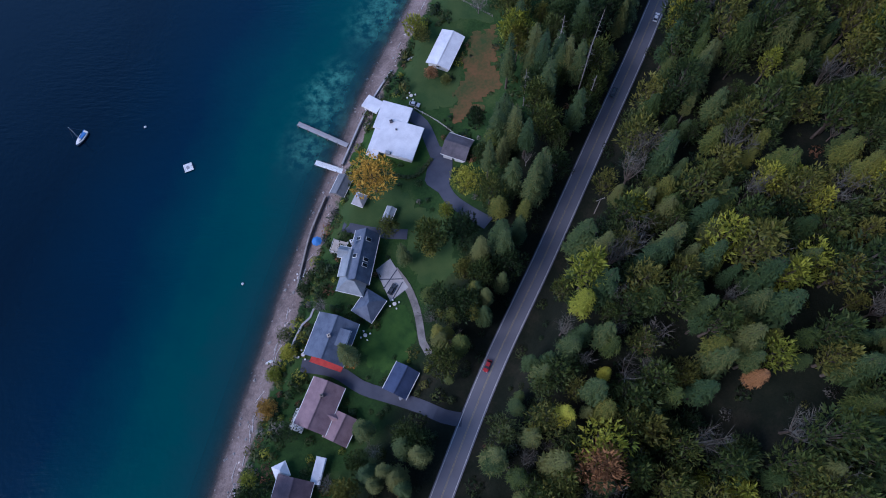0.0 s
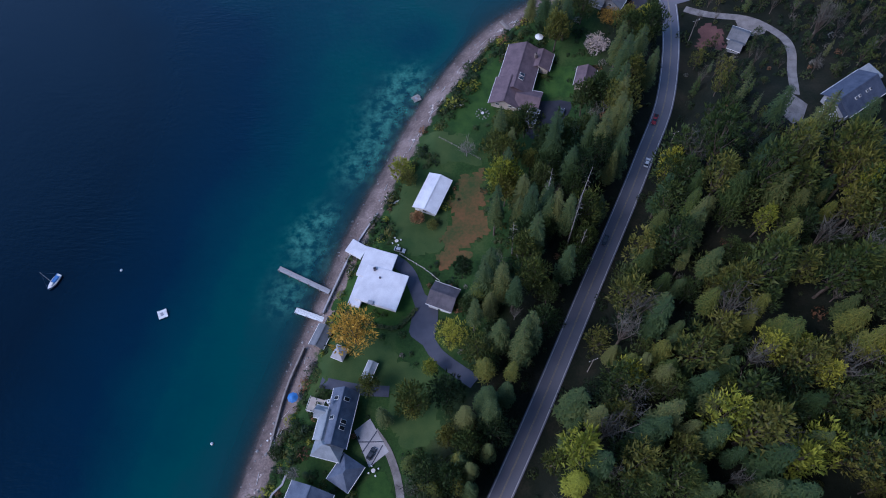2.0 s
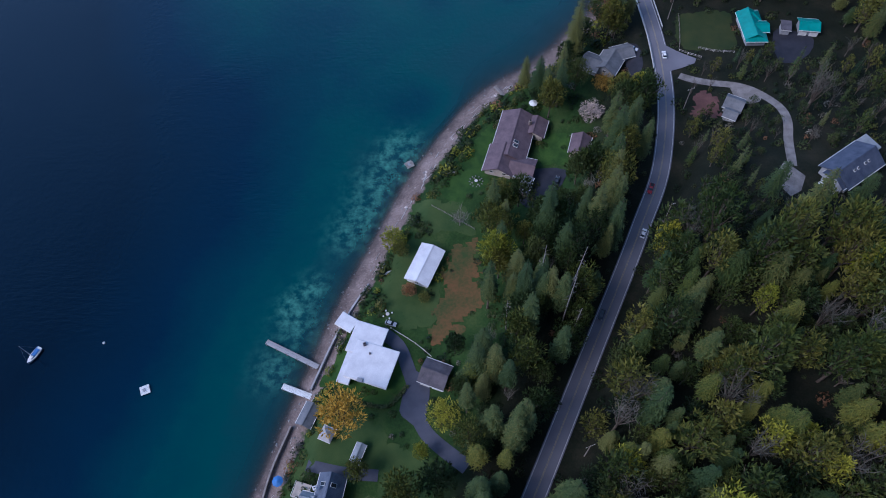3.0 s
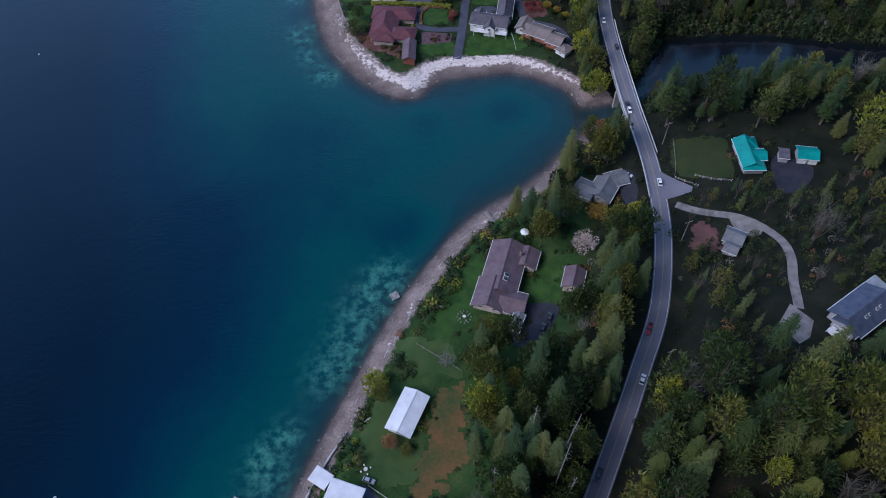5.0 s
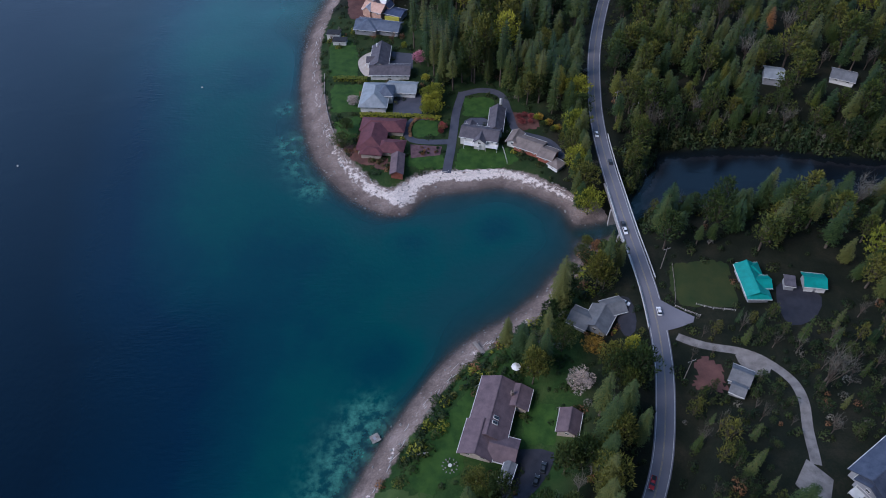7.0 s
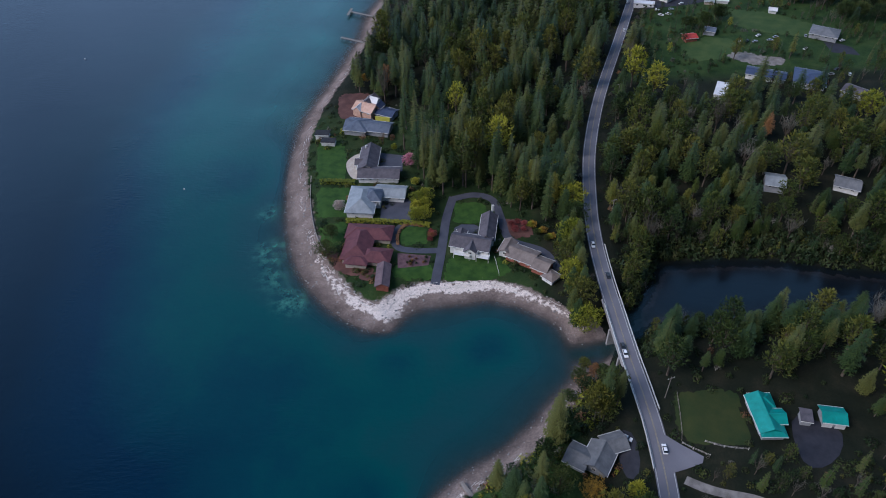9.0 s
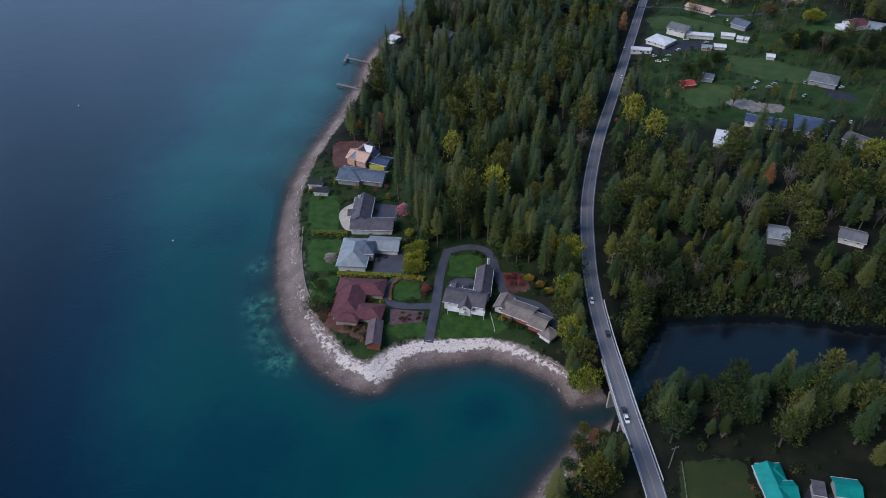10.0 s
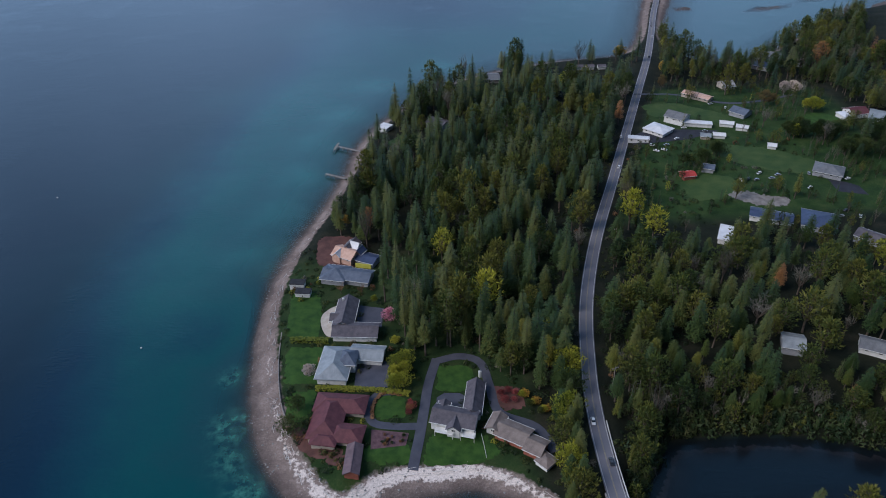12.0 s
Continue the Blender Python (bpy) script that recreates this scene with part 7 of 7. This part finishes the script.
def sailboat(x, y, yaw):
    e = tagged(new("sailboat"), "small moored sailboat with blue cover and bare mast", "sailboat")
    e.matrix_basis = pose(x, y, 0, 0, 0, yaw)
    bm = bmesh.new()
    rings = []
    for f, w, lift in ((-2.6, 0.75, 0.0), (-1.2, 1.0, 0.0), (0.4, 1.02, 0.02), (1.8, 0.66, 0.08), (2.8, 0.05, 0.16)):
        rings.append([bm.verts.new(p) for p in ((f, -w, 0.75 + lift), (f, -w * 0.75, 0.05), (f, 0, -0.35), (f, w * 0.75, 0.05), (f, w, 0.75 + lift))])
    for a, c in zip(rings, rings[1:]):
        for i in range(4):
            bm.faces.new((a[i], c[i], c[i + 1], a[i + 1]))
        bm.faces.new((a[4], c[4], c[0], a[0]))
    bm.faces.new(rings[0])
    part("hull", bm, M["white_paint"], e)
    part("cockpit_cover", box(bmesh.new(), -0.6, 0, 0.86, 2.6, 1.25, 0.22, 0, 0.08), M["sail_blue"], e)
    part("cabin", box(bmesh.new(), 1.0, 0, 0.95, 1.1, 0.95, 0.4, 0, 0.1), M["white_paint"], e)
    mast = part("mast", rod(bmesh.new(), (0.6, 0, 0.7), (0.45, 0, 8.0), 0.10, 0.07, 8), M["white_paint"], e)
    part("boom", rod(bmesh.new(), (0.6, 0, 1.7), (-2.4, 0, 1.8), 0.11, 0.09, 8), M["sail_blue"], e)
    for p in ((2.75, 0, 0.95), (-2.5, 0, 0.8), (0.5, 1.0, 0.8), (0.5, -1.0, 0.8)):
        part("stay", rod(bmesh.new(), p, (0.45, 0, 7.9), 0.02, 0.02, 4), M["steel"], e)


sailboat(-117.1, 66, -116)


def buoy(x, y):
    bm = bmesh.new()
    bmesh.ops.create_uvsphere(bm, u_segments=12, v_segments=8, radius=0.42, matrix=Matrix.Translation((0, 0, 0.12)) @ Matrix.Diagonal((1, 1, 0.85, 1)))
    o = part("mooring_buoy", bm, M["white_paint"], None)
    o.matrix_basis = pose(x, y, 0)
    part("ring", rod(bmesh.new(), (0, 0, 0.42), (0, 0, 0.72), 0.09, 0.05, 8), M["steel"], o)
    tagged(o, "round white mooring buoy afloat", "buoy", "mooring buoys")


for p in ((-97.6, 69.4), (-192.2, 439.3), (-164.3, 257), (-98.9, 310.3), (-62.9, 16.9)):
    buoy(*p)


# ---- vehicles ----
def car(paint, label, truck=False):
    e = tagged(new("pickup_truck" if truck else "car"), label, "car", "cars")
    L, W = (5.6, 1.95) if truck else (4.6, 1.85)
    side = [(-L / 2, 0.45), (-L / 2 + 0.05, 0.95), (-L / 2 + 1.0, 1.02), (L / 2 - 1.25, 1.0), (L / 2 - 0.1, 0.82), (L / 2, 0.45), (L / 2 - 0.3, 0.3), (-L / 2 + 0.3, 0.3)]
    bm = bmesh.new()
    rows = [[bm.verts.new((x, y * (1 if z < 0.9 else 0.94), z)) for x, z in side] for y in (-W / 2, W / 2)]
    for i in range(8):
        j = (i + 1) % 8
        bm.faces.new((rows[0][i], rows[0][j], rows[1][j], rows[1][i]))
    bm.faces.new(rows[0][::-1])
    bm.faces.new(rows[1])
    bmesh.ops.bevel(bm, geom=bm.edges[:], offset=0.06, segments=1, affect="EDGES", clamp_overlap=True)
    part("body", bm, paint, e)
    f0, f1, b1, b0 = (1.25, 0.55, -0.55, -0.8) if truck else (1.05, 0.3, -1.35, -1.95)
    bm = bmesh.new()
    base = [(f0, 1.0), (f1, 1.5), (b1, 1.5), (b0, 1.0)]
    rows = [[bm.verts.new((x, s * W / 2 * (0.9 if z < 1.2 else 0.74), z)) for x, z in base] for s in (-1, 1)]
    for i in range(4):
        j = (i + 1) % 4
        bm.faces.new((rows[0][i], rows[0][j], rows[1][j], rows[1][i]))
    bm.faces.new(rows[0][::-1])
    bm.faces.new(rows[1])
    part("window", bm, M["glass"], e)
    part("roof", box(bmesh.new(), (f1 + b1) / 2, 0, 1.52, f1 - b1 - 0.05, W * 0.72, 0.07, 0, 0.03), paint, e)
    if truck:
        part("bed", box(bmesh.new(), -1.75, 0, 1.03, 1.75, W * 0.74, 0.06), M["rubber"], e)
    for x in (-L / 2 + 0.95, L / 2 - 0.95):
        for s in (-1, 1):
            t = part("tyre", rod(bmesh.new(), (x, s * (W / 2 - 0.22), 0.33), (x, s * (W / 2 + 0.01), 0.33), 0.33, 0.33, 14), M["rubber"], e)
            part("rim", rod(bmesh.new(), (x, s * (W / 2 + 0.0), 0.33), (x, s * (W / 2 + 0.025), 0.33), 0.2, 0.2, 10), M["steel"], t)
    for s in (-1, 1):
        part("headlight", box(bmesh.new(), L / 2 - 0.06, s * W * 0.36, 0.72, 0.12, 0.34, 0.14, 0, 0.03), M["white_paint"], e)
    return e


CARS = [car(M["car_white"], "white saloon car with dark glass"), car(M["car_red"], "red pickup truck with open bed", True),
        car(M["car_dark"], "dark grey saloon car"), car(M["car_silver"], "silver hatchback car parked outdoors"),
        car(M["car_red"], "dark red saloon car")]


def on_road(y, lane):
    k = int(np.argmin(np.abs(road_line[:, 1] - y)))
    d = road_line[k + 1] - road_line[k - 1]
    n = np.array((d[1], -d[0])) / np.hypot(d[0], d[1])
    p = road_line[k]
    return pose(p[0] + n[0] * lane * 0.78, p[1] + n[1] * lane * 0.78, p[2] + 0.02, 0, 0, math.degrees(math.atan2(d[1], d[0])) + (180 if lane < 0 else 0))


used = set()


def park(kind, m):
    if kind in used:
        copy_thing(CARS[kind], m)
    else:
        CARS[kind].matrix_basis = m @ Matrix.Scale(1 / PLAN, 4)
        used.add(kind)


for kind, y, lane in ((4, -10.8, -1.7), (0, 96.8, 1.7), (2, 68.2, -1.7), (1, 112.6, -1.7), (0, 168.6, 1.7), (2, 208.1, -1.7), (0, 204.5, -1.7), (2, 241.3, 1.7),
                      (0, 257.6, -1.7), (0, 444.3, 1.7), (0, 701.9, 1.7), (2, 640.1, 1.7)):
    park(kind, on_road(y, lane))
for kind, a, c, yaw in ((2, -19.2, 12.3, 60), (3, -12.5, 70.8, -20), (2, 39.6, 118.5, 75), (0, 71.7, 173.1, -35), (3, 69.7, 174.6, -35), (2, 37.2, 114.7, 70), (3, -17, -16.4, -70),
                        (0, 204.7, 532, 20), (0, 166.9, 478.4, 30), (3, 201.8, 423.4, 10), (0, 184.7, 422.6, 80), (2, 189.1, 423.6, 60), (3, 193.1, 422.3, 20), (0, 217.3, 412.5, 40),
                        (3, 219.1, 383.4, 10), (0, 228.1, 382.3, 60), (2, 224.1, 388.5, 30), (0, 241.2, 421.4, 20), (3, 223.6, 428.1, 70), (0, 175.8, 494.1, 0), (3, 187.2, 488.6, 10), (0, 135, 484.4, 80),
                        (0, 149.7, 469.9, -20), (0, 155.4, 463.6, -30), (3, 158.6, 470.2, 15), (0, 150.6, 462.5, -25), (0, 197.4, 429.6, 35), (3, 206.4, 427.2, 15), (0, 211.8, 524.4, 60)):
    park(kind, pose(a, c, ground_at(a, c) + 0.16, 0, 0, yaw))


# ---- poles, walls, fences and garden things ----
def utility_pole(x, y, tall=10.5, yaw=20):
    z = ground_at(x, y)
    o = part("utility_pole", rod(bmesh.new(), (x, y, z - 0.5), (x, y, z + tall), 0.16, 0.11, 8), M["timber"], None)
    part("cross_arm", box(bmesh.new(), x, y, z + tall - 0.7, 2.6, 0.12, 0.14, radians(yaw)), M["timber"], o)
    for k in (-1.1, 0.5, 1.1):
        part("insulator", rod(bmesh.new(), (x + k * math.cos(radians(yaw)), y + k * math.sin(radians(yaw)), z + tall - 0.6), (x + k * math.cos(radians(yaw)), y + k * math.sin(radians(yaw)), z + tall - 0.35), 0.06, 0.05, 6), M["white_paint"], o)
    tagged(o, "weathered timber utility pole with cross arm", "utility pole", "roadside poles")


for a, c in ((8, -27.8), (37.4, 31), (69.3, 99.7), (83.6, 143.8), (86.2, 186.9), (85.8, 274.7), (105.7, 365.3)):
    utility_pole(a, c)


def long_wall(points, wide, top, deep_, mat, name, label):
    return tagged(ribbon(name, [(*p, top) for p in spline(points, 2.0)], wide, M[mat], 0, 0, None, False, deep_, 2), label, name.replace("_", " "), kind="structure")


long_wall([(-19.9, 85.3), (-25, 76.6), (-29.3, 67.4), (-32.6, 58.8), (-34.8, 52.9)], 0.5, 2.5, 2.4, "concrete", "sea_wall", "pale concrete sea wall below a lawn")
long_wall([(-39.5, 42.8), (-43.5, 31.3), (-45.6, 21.1), (-46.8, 14.1)], 0.5, 2.3, 2.2, "timber", "sea_wall", "dark timber sea wall along the beach")
long_wall([(-38.4, 9.1), (-41, 7.5), (-41.8, 5.2), (-44, 3.1), (-45.5, -0.1), (-46.5, -2.7), (-46.2, -5.2), (-44.4, -6)], 0.5, 5.3, 2.2, "concrete", "garden_wall", "pale curving garden wall")
long_wall([(-41.9, 315.7), (-39.4, 295.1), (-34.4, 274.8), (-28.3, 262.7)], 0.4, 2.6, 1.6, "timber", "sea_wall", "low timber sea wall above shingle")


def fence(points, label, mat="timber", tall=1.1):
    line = spline(points, 2.4)
    e = tagged(new("fence"), label, "fence")
    for a in line:
        z = ground_at(a[0], a[1])
        part("post", box(bmesh.new(), a[0], a[1], z + tall / 2 - 0.1, 0.11, 0.11, tall + 0.3), M[mat], e)
    for a, c in zip(line, line[1:]):
        for h in (0.5, 0.95):
            part("rail", rod(bmesh.new(), (a[0], a[1], ground_at(a[0], a[1]) + h), (c[0], c[1], ground_at(c[0], c[1]) + h), 0.035, 0.035, 4), M[mat], e)


fence([(90, 187.8), (89, 180.3), (88, 174.1), (87.3, 171.6)], "weathered rail fence round a paddock")
fence([(87.2, 170.5), (89.7, 168.3), (93.6, 165.6)], "pale rail fence by the side road", "driftwood")
fence([(93.5, 170.2), (98.4, 168.2), (105, 167.1)], "pale rail fence along a paddock", "driftwood")
fence([(-12.6, 69.5), (-5.4, 64.5), (-1, 60.4)], "pale wire fence beside the driveway", "driftwood")
fence([(37.9, 257.9), (39.1, 249.1)], "low white garden fence", "white_paint")
fence([(-0.4, 110.7), (5.7, 106.5), (12.6, 101.5)], "dark timber fence along the field", "timber")


def parasol(x, y, mat, label):
    z = ground_at(x, y) + 0.1
    o = part("parasol", rod(bmesh.new(), (x, y, z + 1.95), (x, y, z + 2.6), 1.5, 0.05, 8), M[mat], None)
    part("pole", rod(bmesh.new(), (x, y, z), (x, y, z + 2.0), 0.04, 0.04, 6), M["steel"], o)
    tagged(o, label, "parasol")


def table_set(x, y, label, mat="white_paint"):
    z = ground_at(x, y) + 0.1
    e = tagged(new("garden_table_set"), label, "garden table")
    part("tabletop", rod(bmesh.new(), (x, y, z + 0.70), (x, y, z + 0.75), 0.55, 0.55, 14), M["driftwood"], e)
    part("leg", rod(bmesh.new(), (x, y, z), (x, y, z + 0.7), 0.08, 0.08, 8), M["steel"], e)
    for k in range(4):
        a = k * 1.57 + 0.4
        part("stool", box(bmesh.new(), x + 1.35 * math.cos(a), y + 1.35 * math.sin(a), z + 0.25, 0.42, 0.42, 0.45, a, 0.05), M[mat], e)


parasol(-41.2, 28, "sail_blue", "light blue parasol above the beach")
parasol(34.6, 150.5, "white_paint", "round white parasol in a garden")
table_set(-43.2, -5.2, "white and red garden seats round a table")
table_set(-26.4, -0.5, "white garden furniture on a terrace")
table_set(-18.5, 8, "pale garden seats at the lawn's edge")
table_set(13.9, 119.9, "garden seats round a fire ring on a lawn", "timber")
table_set(-13.5, 73.7, "three white garden chairs on the grass")
table_set(-21.6, 320.5, "white terrace furniture facing the sea")
table_set(-46.3, 17.6, "white bench by the sea wall")


def canoe(x, y, yaw, L, mat, label):
    z = ground_at(x, y) + 0.25
    bm = bmesh.new()
    rings = []
    for f in (-1, -0.6, 0, 0.6, 1):
        w = 0.45 * (1 - f * f) + 0.03
        rings.append([bm.verts.new((f * L / 2, -w, -0.15)), bm.verts.new((f * L / 2, 0, 0.28)), bm.verts.new((f * L / 2, w, -0.15))])
    for a, c in zip(rings, rings[1:]):
        for i in range(2):
            bm.faces.new((a[i], a[i + 1], c[i + 1], c[i]))
        bm.faces.new((a[2], a[0], c[0], c[2]))
    o = part("upturned_boat", bm, M[mat], None)
    o.matrix_basis = pose(x, y, z, 0, 0, yaw)
    tagged(o, label, "boat")


canoe(24.7, 146.6, 28, 6.4, "white_paint", "long white upturned boat beside the house")
canoe(-15.6, 90.7, 70, 3.4, "white_paint", "white upturned dinghy among bank debris")
canoe(-14, 88.1, 30, 3.0, "white_paint", "white upturned dinghy among bank debris")
canoe(6.3, 123.6, 10, 3.2, "driftwood", "pale upturned dinghy by the beach steps")
canoe(-53.4, -6.2, 20, 2.6, "white_paint", "white upturned dinghy on the shingle")
canoe(-46.3, 16, 60, 3.0, "white_paint", "white upturned dinghy on the shingle")
for a, c in ((133.8, 624.4), (141.8, 624.2), (150.7, 623.6)):
    h = home("row_cabin", "small white shoreside cabin in a row", "cabin")
    block(h, a, c, 5.6, 4.6, 2, 2.6, 0.9, "gable", M["white_paint"], M["dark_shingle"], 0.3, False)
h = home("fire_ring", "round stone fire ring on the lawn", "fire ring")
for k in range(12):
    part("stone", box(bmesh.new(), 13.9 + 2.1 * math.cos(k * 0.524), 120.0 + 2.1 * math.sin(k * 0.524), ground_at(13.9, 120.0) + 0.2, 0.5, 0.3, 0.3, k * 0.524, 0.08), M["rock"], h)


# ---- driftwood and boulders along the tide line ----
def tide_line(count, lo, hi, r, box_):
    x, y = r.uniform(box_[0], box_[1], count * 60), r.uniform(box_[2], box_[3], count * 60)
    d = shore(x, y) / beach_width(x, y)
    k = np.where((d > lo) & (d < hi) & (x < 70) & (y < 512))[0][:count]
    return x[k], y[k]


r = np.random.default_rng(5)
s = Soup()
for spread_, n in (((-70, 70, -60, 500), 240), ((-30, 66, 220, 268), 60)):
    x, y = tide_line(n, 0.62, 1.02, r, spread_)
    for a, c, z in zip(x, y, height(x, y)):
        e = np.array((0.8, 0.8))
        g = shore(np.array([a + 1, a, a]), np.array([c, c + 1, c]))
        along = math.atan2(g[1] - g[2], g[0] - g[2]) + 1.57 + r.normal() * 0.22
        L = r.uniform(0.8, 4.2)
        dx, dy = math.cos(along) * L / 2, math.sin(along) * L / 2
        w = r.uniform(0.05, 0.13)
        s.limb((a - dx, c - dy, ground_at(a - dx, c - dy) + w), (a + dx, c + dy, ground_at(a + dx, c + dy) + w), w, w * 0.6, 0, 5)
v, f, _ = s.arrays()
tagged(mesh_object("driftwood", v, f, [M["driftwood"]]), "bleached driftwood logs strewn along the high-tide line", "driftwood", kind="stuff")
s = Soup()
x, y = tide_line(1500, -0.15, 1.15, r, (-72, 70, -60, 500))
for a, c, z in zip(x, y, height(x, y)):
    w = 0.14 + 0.45 * r.random() ** 4
    k = len(s.v)
    s.v.extend(np.array((a, c, z)) + w * np.array(p) * r.uniform(0.7, 1.3, 3) for p in ((1, 0, 0.1), (0, 1, 0), (-1, 0, 0.1), (0, -1, 0), (0.1, 0, 0.7), (0, 0, -0.4)))
    for q in ((0, 1, 4), (1, 2, 4), (2, 3, 4), (3, 0, 4), (1, 0, 5), (2, 1, 5), (3, 2, 5), (0, 3, 5)):
        s.f.append(tuple(k + t for t in q))
        s.s.append(0)
v, f, _ = s.arrays()
tagged(mesh_object("beach_stones", v, f, [M["rock"]]), "grey stones and boulders scattered over the shingle", "stones", kind="stuff")

# shrubs planted along the house walls
r = np.random.default_rng(77)
for cx, cy, L, W, a in [q for q in blocks if q[0] < 75 and q[1] < 378 and q[2] > 5]:
    for i in range(5):
        t = r.uniform(0, 6.28)
        u, w = math.cos(t), math.sin(t)
        grow_out = min((L / 2 + 1.5) / max(abs(u), 1e-3), (W / 2 + 1.5) / max(abs(w), 1e-3)) + r.uniform(0, 1.2)
        x = cx + grow_out * (u * math.cos(a) - w * math.sin(a))
        y = cy + grow_out * (u * math.sin(a) + w * math.cos(a))
        px, py = np.array([x]), np.array([y])
        near_house = any(abs((x - b[0]) * math.cos(b[4]) + (y - b[1]) * math.sin(b[4])) < b[2] / 2 + 0.8 and abs((y - b[1]) * math.cos(b[4]) - (x - b[0]) * math.sin(b[4])) < b[3] / 2 + 0.8 for b in blocks)
        paved = any(line_distance(line, px, py)[0][0] < half + 0.8 for line, half in ribbons)
        if near_house or paved or shore(px, py)[0] < beach_width(px, py)[0] + 1:
            continue
        crown, words = (("leaf_dark", "dark green shrub by a house wall"), ("leaf", "olive green shrub by a house wall"), ("leaf_lime", "yellow-green shrub by a house wall"),
                        ("leaf_rust", "reddish-brown shrub by a house wall"), ("leaf_dark", "dark green shrub by a house wall"))[int(r.integers(5))]
        plant(SHRUBS, int(r.integers(3)), x, y, 0.5 + 0.5 * r.random(), r.random() * 6.28, crown, "bark", "garden_shrub", words, "shrub", "garden shrubs", 0.8 + 0.4 * r.random())
# shrubs on the bed above the beach
for i in range(16):
    x, y = -30 + 1.35 * i + r.normal() * 0.8, 264.0 - 1.0 * i + r.normal() * 1.2
    crown, words = (("leaf_rust", "reddish-brown shrub above the beach"), ("leaf_dark", "dark green shrub above the beach"), ("leaf", "olive green shrub above the beach"))[i % 3]
    if not any(math.hypot(x - b[0], y - b[1]) < b[3] / 2 + 1 for b in blocks):
        plant(SHRUBS, i % 3, x, y, 0.6 + 0.5 * r.random(), r.random() * 6.28, crown, "bark", "garden_shrub", words, "shrub", "garden shrubs", 0.9)

# ---- from the plan to metres ----
bpy.context.view_layer.update()
for ob in list(scene.objects):
    if ob.parent is None and ob.type in ("MESH", "EMPTY"):
        ob.matrix_basis = Matrix.Scale(PLAN, 4) @ ob.matrix_basis
